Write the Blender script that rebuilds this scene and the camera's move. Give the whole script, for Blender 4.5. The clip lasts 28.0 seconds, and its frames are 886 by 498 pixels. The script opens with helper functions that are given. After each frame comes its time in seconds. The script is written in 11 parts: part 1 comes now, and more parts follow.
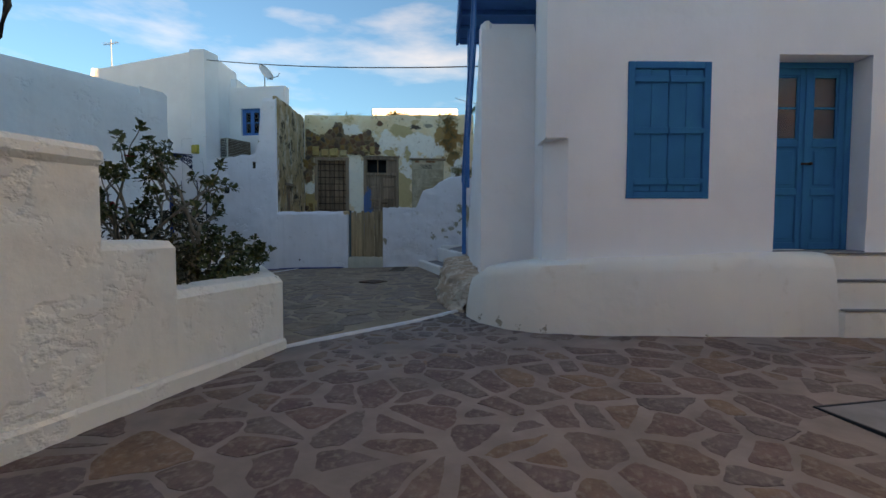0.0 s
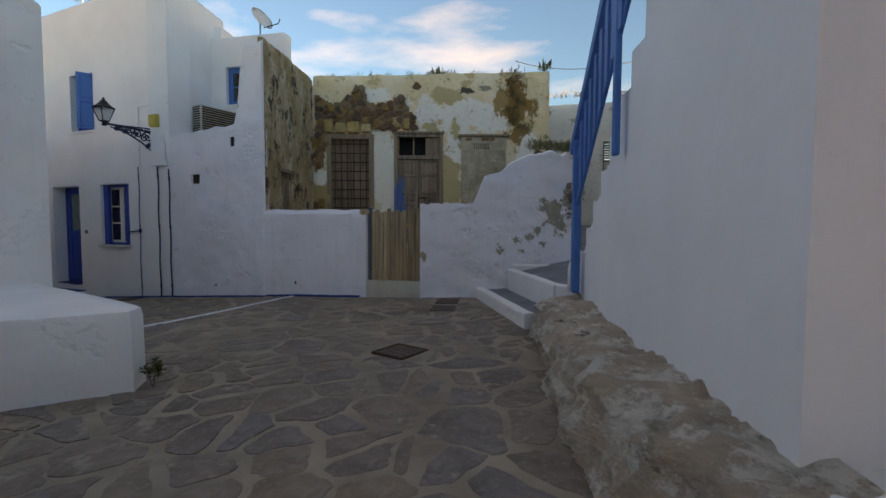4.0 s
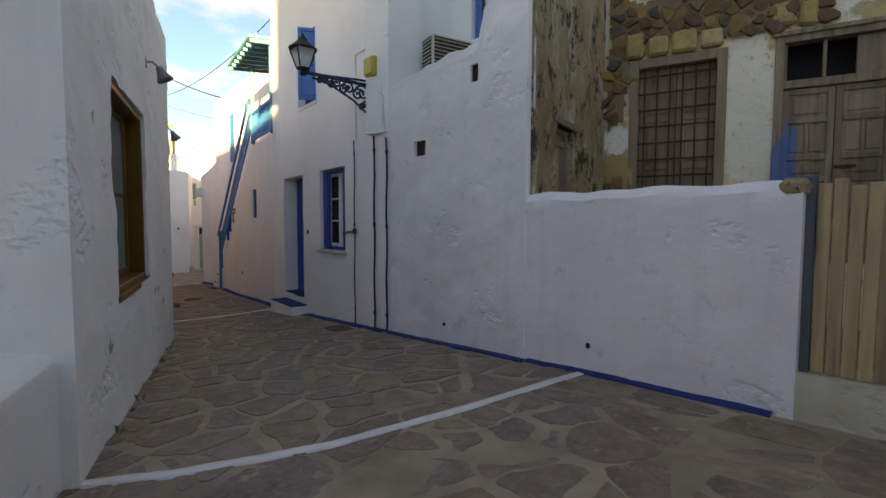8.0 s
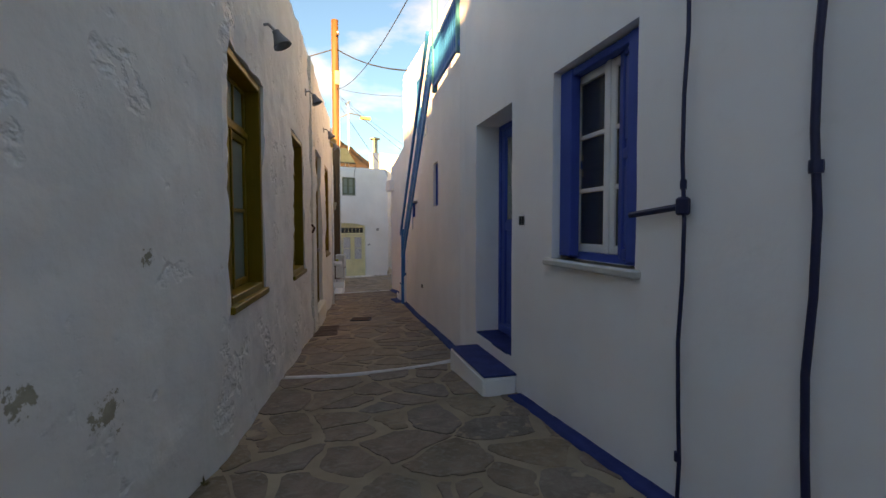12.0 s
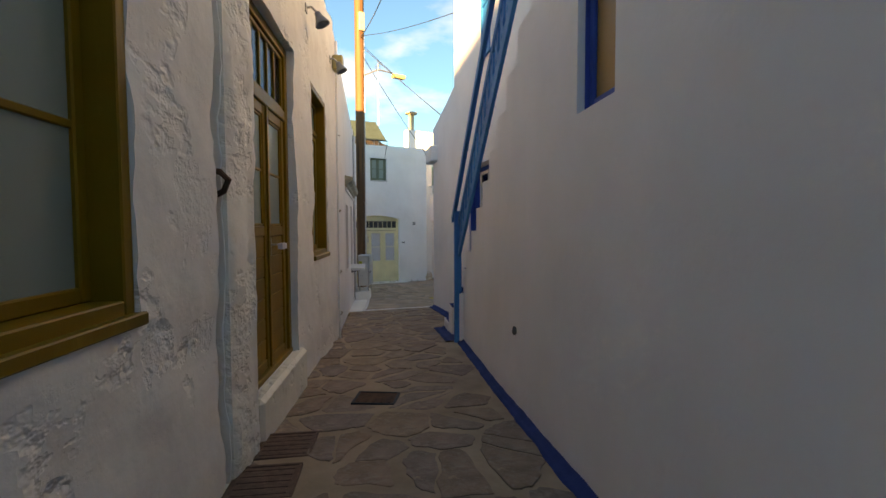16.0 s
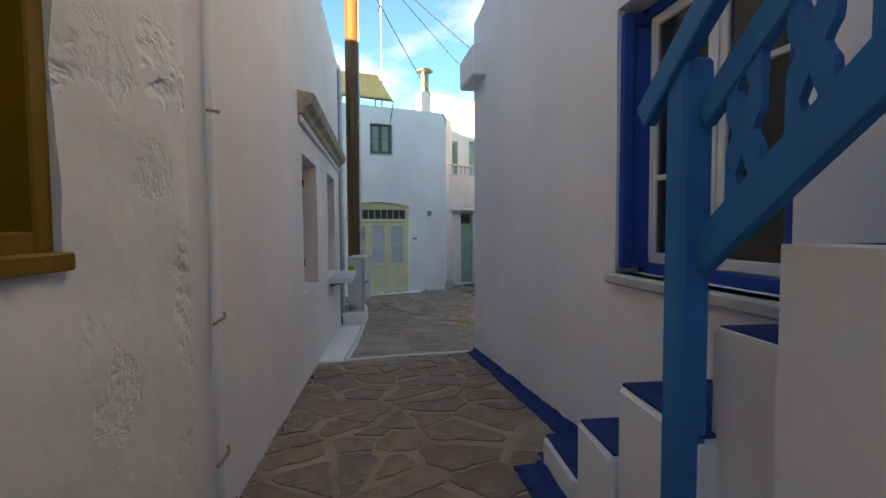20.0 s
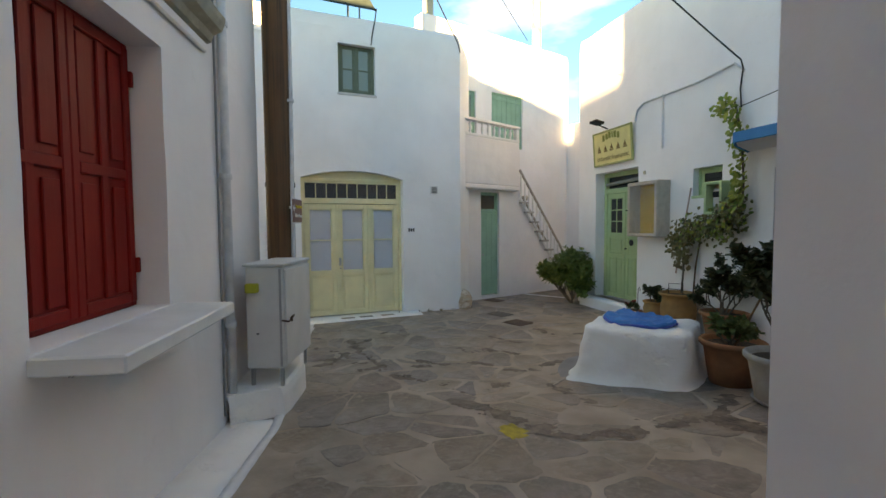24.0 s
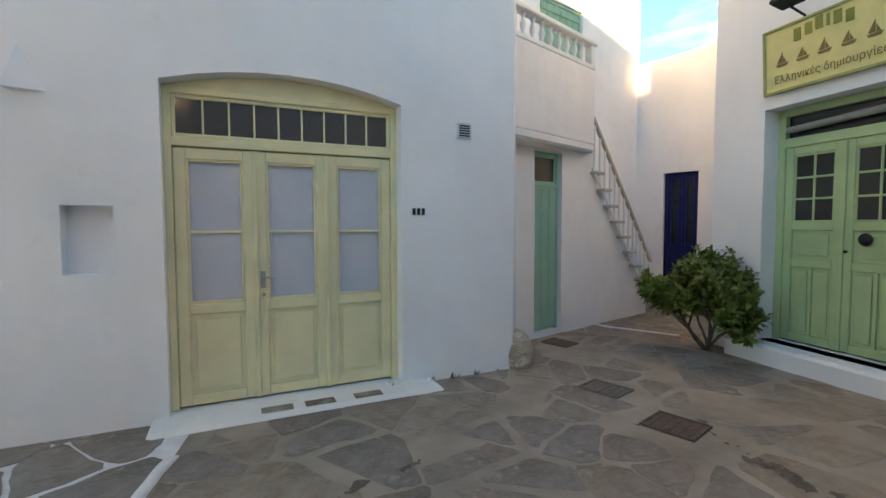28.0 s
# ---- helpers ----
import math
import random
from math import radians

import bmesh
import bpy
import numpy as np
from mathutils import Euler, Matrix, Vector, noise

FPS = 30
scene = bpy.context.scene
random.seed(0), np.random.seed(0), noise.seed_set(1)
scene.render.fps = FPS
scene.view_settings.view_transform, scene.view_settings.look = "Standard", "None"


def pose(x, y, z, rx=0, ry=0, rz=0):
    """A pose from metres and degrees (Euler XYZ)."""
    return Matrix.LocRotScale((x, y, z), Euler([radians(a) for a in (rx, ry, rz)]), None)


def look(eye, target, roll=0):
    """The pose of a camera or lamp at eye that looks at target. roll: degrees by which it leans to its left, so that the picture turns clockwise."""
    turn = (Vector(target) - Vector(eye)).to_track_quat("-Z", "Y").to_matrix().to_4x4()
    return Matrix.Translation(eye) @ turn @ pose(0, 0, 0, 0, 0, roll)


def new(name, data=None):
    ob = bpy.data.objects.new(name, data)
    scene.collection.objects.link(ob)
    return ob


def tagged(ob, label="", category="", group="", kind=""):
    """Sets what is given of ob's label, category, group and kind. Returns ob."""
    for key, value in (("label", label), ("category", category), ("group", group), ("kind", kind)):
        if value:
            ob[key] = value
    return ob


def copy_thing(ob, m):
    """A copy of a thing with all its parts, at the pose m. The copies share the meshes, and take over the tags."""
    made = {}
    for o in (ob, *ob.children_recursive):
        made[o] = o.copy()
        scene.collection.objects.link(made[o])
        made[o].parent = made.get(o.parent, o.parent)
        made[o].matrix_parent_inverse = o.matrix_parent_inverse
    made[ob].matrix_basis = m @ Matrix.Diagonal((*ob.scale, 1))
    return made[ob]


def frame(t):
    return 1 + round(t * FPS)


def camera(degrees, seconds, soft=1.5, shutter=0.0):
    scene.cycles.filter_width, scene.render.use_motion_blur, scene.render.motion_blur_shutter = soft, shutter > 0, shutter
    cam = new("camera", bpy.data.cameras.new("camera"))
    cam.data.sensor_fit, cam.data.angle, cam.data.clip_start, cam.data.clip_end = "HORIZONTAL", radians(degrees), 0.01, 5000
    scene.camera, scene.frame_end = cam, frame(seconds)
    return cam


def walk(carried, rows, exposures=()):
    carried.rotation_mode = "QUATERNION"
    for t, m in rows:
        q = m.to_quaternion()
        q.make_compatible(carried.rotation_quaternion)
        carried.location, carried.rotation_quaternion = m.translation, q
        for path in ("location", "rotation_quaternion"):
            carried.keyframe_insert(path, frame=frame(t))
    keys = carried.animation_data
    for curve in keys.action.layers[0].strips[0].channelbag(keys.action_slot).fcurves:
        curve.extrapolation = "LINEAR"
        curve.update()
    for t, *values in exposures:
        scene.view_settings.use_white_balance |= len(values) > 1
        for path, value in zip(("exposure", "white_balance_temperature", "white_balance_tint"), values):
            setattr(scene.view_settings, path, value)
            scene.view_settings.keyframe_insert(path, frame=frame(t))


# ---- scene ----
cam = camera(87.76, 28.0)
# t, x, y, z, yaw, pitch, roll
PATH = [
    (0, -0.000, -0.000, 1.300, 0.00, -2.74, -0.10),
    (0.5, -0.010, 0.562, 1.313, 0.13, -2.76, -0.14),
    (1, -0.097, 1.102, 1.376, 0.81, -2.74, -0.18),
    (1.5, -0.141, 1.607, 1.448, 0.84, -2.78, -0.17),
    (2, -0.168, 2.157, 1.464, 1.57, -2.82, -0.10),
    (2.5, -0.222, 2.686, 1.483, 2.12, -2.94, -0.11),
    (4.5, -0.744, 4.974, 1.455, 6.55, -3.11, -0.21),
    (5, -0.948, 5.560, 1.456, 9.05, -3.11, -0.21),
    (5.5, -1.103, 6.094, 1.452, 12.27, -3.09, -0.21),
    (6, -1.391, 6.620, 1.446, 16.81, -3.07, -0.21),
    (6.5, -1.699, 7.082, 1.429, 20.75, -3.08, -0.24),
    (7, -2.016, 7.572, 1.434, 26.33, -3.12, -0.22),
    (7.5, -2.346, 7.985, 1.442, 29.49, -3.18, -0.18),
    (8, -2.702, 8.449, 1.429, 34.10, -3.19, -0.23),
    (8.5, -3.096, 8.835, 1.393, 38.48, -3.12, -0.14),
    (9, -3.531, 9.223, 1.332, 41.07, -3.03, -0.11),
    (9.5, -3.985, 9.625, 1.306, 45.16, -3.00, -0.14),
    (10, -4.466, 10.012, 1.315, 47.37, -2.99, -0.06),
    (10.5, -4.876, 10.351, 1.306, 50.42, -2.99, -0.04),
    (11, -5.352, 10.669, 1.274, 53.75, -2.94, 0.10),
    (11.5, -5.796, 10.972, 1.245, 55.69, -2.84, 0.12),
    (12, -6.290, 11.248, 1.223, 58.14, -2.78, 0.13),
    (12.5, -6.744, 11.482, 1.193, 58.82, -2.76, 0.19),
    (14.5, -9.017, 12.515, 1.035, 62.43, -2.75, 0.26),
    (15, -9.587, 12.752, 1.025, 62.39, -2.81, 0.30),
    (15.5, -10.109, 12.987, 0.986, 62.61, -2.80, 0.27),
    (16, -10.682, 13.204, 0.958, 62.67, -2.78, 0.24),
    (16.5, -11.199, 13.438, 0.927, 62.86, -2.78, 0.19),
    (17, -11.761, 13.641, 0.889, 63.27, -2.86, 0.11),
    (17.5, -12.286, 13.866, 0.865, 63.26, -2.90, 0.11),
    (18, -12.831, 14.101, 0.828, 63.68, -2.92, 0.18),
    (18.5, -13.399, 14.299, 0.774, 63.67, -2.93, 0.24),
    (19, -14.012, 14.528, 0.744, 63.81, -2.83, 0.31),
    (19.5, -14.588, 14.726, 0.723, 63.80, -2.82, 0.32),
    (20, -15.195, 14.977, 0.698, 63.80, -2.85, 0.33),
    (20.5, -15.741, 15.200, 0.672, 64.05, -2.92, 0.34),
    (21, -16.318, 15.440, 0.645, 64.11, -3.00, 0.34),
    (21.5, -16.891, 15.675, 0.597, 64.05, -2.94, 0.40),
    (23.5, -19.118, 16.805, 0.451, 64.80, -2.98, 0.50),
    (24, -19.765, 17.093, 0.421, 64.60, -2.99, 0.40),
    (24.5, -20.363, 17.334, 0.385, 64.08, -2.94, 0.39),
    (25, -20.953, 17.601, 0.354, 62.55, -2.90, 0.35),
    (25.5, -21.496, 17.760, 0.311, 61.64, -2.87, 0.35),
    (26, -22.072, 17.924, 0.279, 60.28, -2.89, 0.30),
    (26.5, -22.627, 18.041, 0.259, 59.71, -2.90, 0.21),
    (27, -23.160, 18.181, 0.246, 59.65, -2.95, 0.18),
    (27.5, -23.643, 18.371, 0.240, 59.70, -3.00, 0.15),
    (28, -24.123, 18.558, 0.212, 62.34, -3.05, 0.15),
]
walk(cam, [(t, pose(x, y, z, 90 + pitch, roll, yaw)) for t, x, y, z, yaw, pitch, roll in PATH],
     exposures=[(0.0, 2.3, 13500, 18), (2.0, 2.38, 15500, 23), (5.0, 2.52, 24500, 30), (8.0, 2.76, 29500, 31), (10.0, 2.70, 25000, 26), (12.0, 2.68, 22500, 26), (15.0, 2.73, 19500, 22), (18.0, 2.72, 15500, 13), (21.0, 2.85, 12500, 13), (24.0, 3.09, 18000, 14), (28.0, 3.26, 16000, 16)])

# ---- world, sun ----
SUN_AZ, SUN_EL = -39.0, 3.5          # degrees: azimuth of the sun from +x, height over the horizon
sun_dir = Vector((math.cos(radians(SUN_AZ)) * math.cos(radians(SUN_EL)), math.sin(radians(SUN_AZ)) * math.cos(radians(SUN_EL)), math.sin(radians(SUN_EL))))


def make_world():
    w = bpy.data.worlds.new("sky")
    scene.world = w
    w.use_nodes = True
    nt = w.node_tree
    nt.nodes.clear()
    out = nt.nodes.new("ShaderNodeOutputWorld")
    bg = nt.nodes.new("ShaderNodeBackground")
    bg.inputs[1].default_value = 0.15
    sky = nt.nodes.new("ShaderNodeTexSky")
    sky.sky_type = "NISHITA"
    sky.sun_disc = False
    sky.sun_elevation = radians(SUN_EL)
    sky.sun_rotation = radians(90 - SUN_AZ)
    sky.air_density, sky.dust_density, sky.ozone_density = 1.0, 0.0, 4.5
    # thin clouds laid over the clear sky
    co = nt.nodes.new("ShaderNodeTexCoord")
    mp = nt.nodes.new("ShaderNodeMapping")
    mp.inputs["Scale"].default_value = (1.3, 2.2, 5.0)
    mp.inputs["Rotation"].default_value = (0.0, 0.15, 2.1)
    mp.inputs["Location"].default_value = (5.3, -3.1, 2.2)
    nz = nt.nodes.new("ShaderNodeTexNoise")
    nz.inputs["Scale"].default_value = 1.7
    nz.inputs["Detail"].default_value = 6.0
    nz.inputs["Roughness"].default_value = 0.55
    rp = nt.nodes.new("ShaderNodeValToRGB")
    rp.color_ramp.elements[0].position, rp.color_ramp.elements[1].position = 0.50, 0.84
    rp.color_ramp.elements[1].color = (0.6, 0.6, 0.6, 1)
    mx = nt.nodes.new("ShaderNodeMix")
    mx.data_type = "RGBA"
    mx.inputs[7].default_value = (2.35, 2.33, 2.48, 1)
    nt.links.new(co.outputs["Generated"], mp.inputs[0])
    nt.links.new(mp.outputs[0], nz.inputs["Vector"])
    nt.links.new(nz.outputs["Fac"], rp.inputs[0])
    nt.links.new(rp.outputs[0], mx.inputs[0])
    nt.links.new(sky.outputs[0], mx.inputs[6])
    nt.links.new(mx.outputs[2], bg.inputs[0])
    nt.links.new(bg.outputs[0], out.inputs[0])


make_world()
sun = new("sun", bpy.data.lights.new("sun", "SUN"))
sun.data.energy, sun.data.angle, sun.data.color = 4.6, radians(0.6), (1.0, 0.82, 0.58)
sun.matrix_world = look(sun_dir * 60, (0, 0, 0))

# ---- materials ----


def nodes_of(name):
    m = bpy.data.materials.new(name)
    m.use_nodes = True
    nt = m.node_tree
    return m, nt, nt.nodes["Principled BSDF"]


def mixc(nt, fac, a, b, mode="MIX"):
    n = nt.nodes.new("ShaderNodeMix")
    n.data_type, n.blend_type = "RGBA", mode
    for sock, v in ((0, fac), (6, a), (7, b)):
        if isinstance(v, (tuple, list)):
            n.inputs[sock].default_value = (*v[:3], 1)
        elif isinstance(v, (int, float)):
            n.inputs[sock].default_value = v
        else:
            nt.links.new(v, n.inputs[sock])
    return n.outputs[2]


def noise_fac(nt, scale, detail=4.0, lo=0.4, hi=0.6, stretch=None, rough=0.55, seed=0.0):
    co = nt.nodes.new("ShaderNodeTexCoord")
    src = co.outputs["Object"]
    if stretch or seed:
        mp = nt.nodes.new("ShaderNodeMapping")
        mp.inputs["Scale"].default_value = stretch or (1, 1, 1)
        mp.inputs["Location"].default_value = (seed, seed * 0.7, seed * 0.3)
        nt.links.new(src, mp.inputs[0])
        src = mp.outputs[0]
    n = nt.nodes.new("ShaderNodeTexNoise")
    n.inputs["Scale"].default_value, n.inputs["Detail"].default_value, n.inputs["Roughness"].default_value = scale, detail, rough
    nt.links.new(src, n.inputs["Vector"])
    r = nt.nodes.new("ShaderNodeMapRange")
    r.inputs[1].default_value, r.inputs[2].default_value = lo, hi
    nt.links.new(n.outputs["Fac"], r.inputs[0])
    return r.outputs[0]


def bump(nt, bs, height, strength=0.3, dist=0.01):
    b = nt.nodes.new("ShaderNodeBump")
    b.inputs["Strength"].default_value, b.inputs["Distance"].default_value = strength, dist
    nt.links.new(height, b.inputs["Height"])
    nt.links.new(b.outputs[0], bs.inputs["Normal"])


def plaster(name, col, dirt=(0.45, 0.42, 0.36), dirty=0.25, coarse=0.5, bare=(), sparse=0.0, hacked=()):
    m, nt, bs = nodes_of(name)
    c = mixc(nt, noise_fac(nt, 0.9, 3, 0.35, 0.7), col, tuple(v * 0.90 for v in col))
    spots = noise_fac(nt, 5.0, 8, 0.60, 0.74, rough=0.7)
    sc = nt.nodes.new("ShaderNodeMath")
    sc.operation = "MULTIPLY"
    sc.inputs[1].default_value = dirty
    nt.links.new(spots, sc.inputs[0])
    c = mixc(nt, sc.outputs[0], c, dirt)
    drips = noise_fac(nt, 3.0, 5, 0.55, 0.85, (2.2, 2.2, 0.22))
    sd = nt.nodes.new("ShaderNodeMath")
    sd.operation = "MULTIPLY"
    sd.inputs[1].default_value = dirty * 0.55
    nt.links.new(drips, sd.inputs[0])
    c = mixc(nt, sd.outputs[0], c, tuple(v * 0.62 for v in col))
    nt.links.new(c, bs.inputs["Base Color"])
    bs.inputs["Roughness"].default_value = 0.82
    h1 = noise_fac(nt, 3.2, 6, 0.2, 0.8, rough=0.45)
    pits = noise_fac(nt, 7.0, 7, 0.60, 0.72, rough=0.72, seed=3.0)
    a = nt.nodes.new("ShaderNodeMath")
    a.operation = "MULTIPLY_ADD"
    a.inputs[1].default_value = -0.22 * coarse * (0.4 if coarse > 0.5 else 1.0)
    nt.links.new(pits, a.inputs[0])
    nt.links.new(h1, a.inputs[2])
    h2 = noise_fac(nt, 45.0, 4, 0.2, 0.8)
    b = nt.nodes.new("ShaderNodeMath")
    b.operation = "MULTIPLY_ADD"
    b.inputs[1].default_value = 0.035
    nt.links.new(h2, b.inputs[0])
    nt.links.new(a.outputs[0], b.inputs[2])
    # lost plaster: ragged bare spots round the centres given as (x, y, z, radius)
    for x, y, z, r in bare:
        co = nt.nodes.new("ShaderNodeTexCoord")
        vd = nt.nodes.new("ShaderNodeVectorMath")
        vd.operation = "DISTANCE"
        vd.inputs[1].default_value = (x, y, z)
        nt.links.new(co.outputs["Object"], vd.inputs[0])
        rg = noise_fac(nt, 2.2 / r, 7, 0.0, 1.0, rough=0.7, seed=x)
        ad = nt.nodes.new("ShaderNodeMath")
        ad.operation = "MULTIPLY_ADD"
        ad.inputs[1].default_value = 2.6 * r
        nt.links.new(rg, ad.inputs[0])
        nt.links.new(vd.outputs["Value"], ad.inputs[2])
        mr = nt.nodes.new("ShaderNodeMapRange")
        mr.inputs[1].default_value, mr.inputs[2].default_value = 1.75 * r, 1.62 * r
        nt.links.new(ad.outputs[0], mr.inputs[0])
        tone = mixc(nt, noise_fac(nt, 9.0, 5, 0.4, 0.65), (0.33, 0.29, 0.22), (0.44, 0.38, 0.28))
        c = mixc(nt, mr.outputs[0], c, tone)
        nt.links.new(c, bs.inputs["Base Color"])
    if coarse > 0.5:
        mid = nt.nodes.new("ShaderNodeMath")
        mid.operation = "MULTIPLY_ADD"
        mid.inputs[1].default_value = -0.75
        knocks = nt.nodes.new("ShaderNodeMath")
        knocks.operation = "MULTIPLY"
        nt.links.new(noise_fac(nt, 2.3, 4, 0.545 + sparse, 0.60 + sparse, seed=11.0), knocks.inputs[0])
        nt.links.new(noise_fac(nt, 9.5, 3, 0.44, 0.60, (1, 1, 1.4), 0.5, 4.0), knocks.inputs[1])
        nt.links.new(knocks.outputs[0], mid.inputs[0])
        nt.links.new(b.outputs[0], mid.inputs[2])
        high = mid.outputs[0]
        # hacked spots, where the coat was chipped to a rough key: (x, y, z, radius)
        for x, y, z, r in hacked:
            co = nt.nodes.new("ShaderNodeTexCoord")
            vd = nt.nodes.new("ShaderNodeVectorMath")
            vd.operation = "DISTANCE"
            vd.inputs[1].default_value = (x, y, z)
            nt.links.new(co.outputs["Object"], vd.inputs[0])
            ad = nt.nodes.new("ShaderNodeMath")
            ad.operation = "MULTIPLY_ADD"
            ad.inputs[1].default_value = 2.4 * r
            nt.links.new(noise_fac(nt, 1.6 / r, 5, 0.0, 1.0, rough=0.6, seed=x + z), ad.inputs[0])
            nt.links.new(vd.outputs["Value"], ad.inputs[2])
            mr = nt.nodes.new("ShaderNodeMapRange")
            mr.inputs[1].default_value, mr.inputs[2].default_value = 2.0 * r, 1.75 * r
            nt.links.new(ad.outputs[0], mr.inputs[0])
            key = nt.nodes.new("ShaderNodeMath")
            key.operation = "MULTIPLY"
            nt.links.new(mr.outputs[0], key.inputs[0])
            nt.links.new(noise_fac(nt, 26.0, 3, 0.25, 0.75, (1, 1, 0.8), 0.55, 2.0), key.inputs[1])
            sm = nt.nodes.new("ShaderNodeMath")
            sm.operation = "MULTIPLY_ADD"
            sm.inputs[1].default_value = -0.55
            nt.links.new(key.outputs[0], sm.inputs[0])
            nt.links.new(high, sm.inputs[2])
            high = sm.outputs[0]
        bump(nt, bs, high, 0.6, 0.028)
    else:
        bump(nt, bs, b.outputs[0], 0.25 + 0.6 * coarse, 0.03)
    return m


def paint(name, col, rough=0.45, wear=0.25, worn=None, grain=True, spec=0.16):
    m, nt, bs = nodes_of(name)
    c = mixc(nt, noise_fac(nt, 3.0, 4, 0.3, 0.7), col, tuple(v * 0.85 for v in col))
    w = nt.nodes.new("ShaderNodeMath")
    w.operation = "MULTIPLY"
    w.inputs[1].default_value = wear
    nt.links.new(noise_fac(nt, 9.0, 8, 0.58, 0.72, (1, 1, 0.35), 0.7), w.inputs[0])
    c = mixc(nt, w.outputs[0], c, worn or tuple(min(1, v * 1.5 + 0.05) for v in col))
    nt.links.new(c, bs.inputs["Base Color"])
    bs.inputs["Roughness"].default_value = rough
    bs.inputs["Specular IOR Level"].default_value = spec
    if grain:
        bump(nt, bs, noise_fac(nt, 22.0, 4, 0.2, 0.8, (1, 1, 0.12)), 0.18, 0.006)
    return m


def flaking(name):
    """Grey weathered wood with remnants of blue paint low down."""
    m, nt, bs = nodes_of(name)
    c = mixc(nt, noise_fac(nt, 14.0, 6, 0.3, 0.7, (1, 1, 0.08)), (0.42, 0.29, 0.20), (0.14, 0.09, 0.065))
    co = nt.nodes.new("ShaderNodeTexCoord")
    vd, vm, vl = (nt.nodes.new("ShaderNodeVectorMath") for k in range(3))
    vd.operation, vm.operation, vl.operation = "SUBTRACT", "MULTIPLY", "LENGTH"
    vd.inputs[1].default_value, vm.inputs[1].default_value = (-0.52, 0.0, 0.72), (3.6, 0.0, 1.25)
    nt.links.new(co.outputs["Object"], vd.inputs[0])
    nt.links.new(vd.outputs[0], vm.inputs[0])
    nt.links.new(vm.outputs[0], vl.inputs[0])
    ad = nt.nodes.new("ShaderNodeMath")
    ad.operation = "MULTIPLY_ADD"
    ad.inputs[1].default_value = 2.4
    nt.links.new(noise_fac(nt, 3.0, 6, 0.0, 1.0, (1, 1, 0.6), 0.7), ad.inputs[0])
    nt.links.new(vl.outputs["Value"], ad.inputs[2])
    mr = nt.nodes.new("ShaderNodeMapRange")
    mr.inputs[1].default_value, mr.inputs[2].default_value = 2.15, 2.0
    nt.links.new(ad.outputs[0], mr.inputs[0])
    c = mixc(nt, mr.outputs[0], c, (0.06, 0.17, 0.36))
    c = mixc(nt, noise_fac(nt, 8.0, 6, 0.60, 0.66, (1, 1, 0.4), 0.7, 3.0), c, (0.38, 0.25, 0.11))
    nt.links.new(c, bs.inputs["Base Color"])
    bs.inputs["Roughness"].default_value = 0.8
    bump(nt, bs, noise_fac(nt, 18.0, 5, 0.2, 0.8, (1, 1, 0.15)), 0.4, 0.006)
    return m


def wood(name, col, dark, rough=0.7, stretch=(1, 1, 0.08), scale=14.0):
    m, nt, bs = nodes_of(name)
    ob = nt.nodes.new("ShaderNodeObjectInfo")
    g = noise_fac(nt, scale, 6, 0.3, 0.7, stretch)
    c = mixc(nt, g, col, dark)
    c = mixc(nt, noise_fac(nt, 1.6, 3, 0.35, 0.7), c, tuple(v * 0.7 for v in col), "MIX")
    hs = nt.nodes.new("ShaderNodeHueSaturation")
    mr = nt.nodes.new("ShaderNodeMapRange")
    mr.inputs[3].default_value, mr.inputs[4].default_value = 0.75, 1.2
    nt.links.new(ob.outputs["Random"], mr.inputs[0])
    nt.links.new(mr.outputs[0], hs.inputs["Value"])
    nt.links.new(c, hs.inputs["Color"])
    nt.links.new(hs.outputs[0], bs.inputs["Base Color"])
    bs.inputs["Roughness"].default_value = rough
    bump(nt, bs, g, 0.4, 0.006)
    return m


def plain(name, col, rough=0.6, metal=0.0, vary=0.25, scale=8.0, bumpy=0.15, spec=0.5):
    m, nt, bs = nodes_of(name)
    c = mixc(nt, noise_fac(nt, scale, 5, 0.3, 0.7), col, tuple(v * (1 - vary) for v in col))
    nt.links.new(c, bs.inputs["Base Color"])
    bs.inputs["Roughness"].default_value, bs.inputs["Metallic"].default_value = rough, metal
    bs.inputs["Specular IOR Level"].default_value = spec
    if bumpy:
        bump(nt, bs, noise_fac(nt, scale * 6, 4, 0.2, 0.8), bumpy, 0.005)
    return m


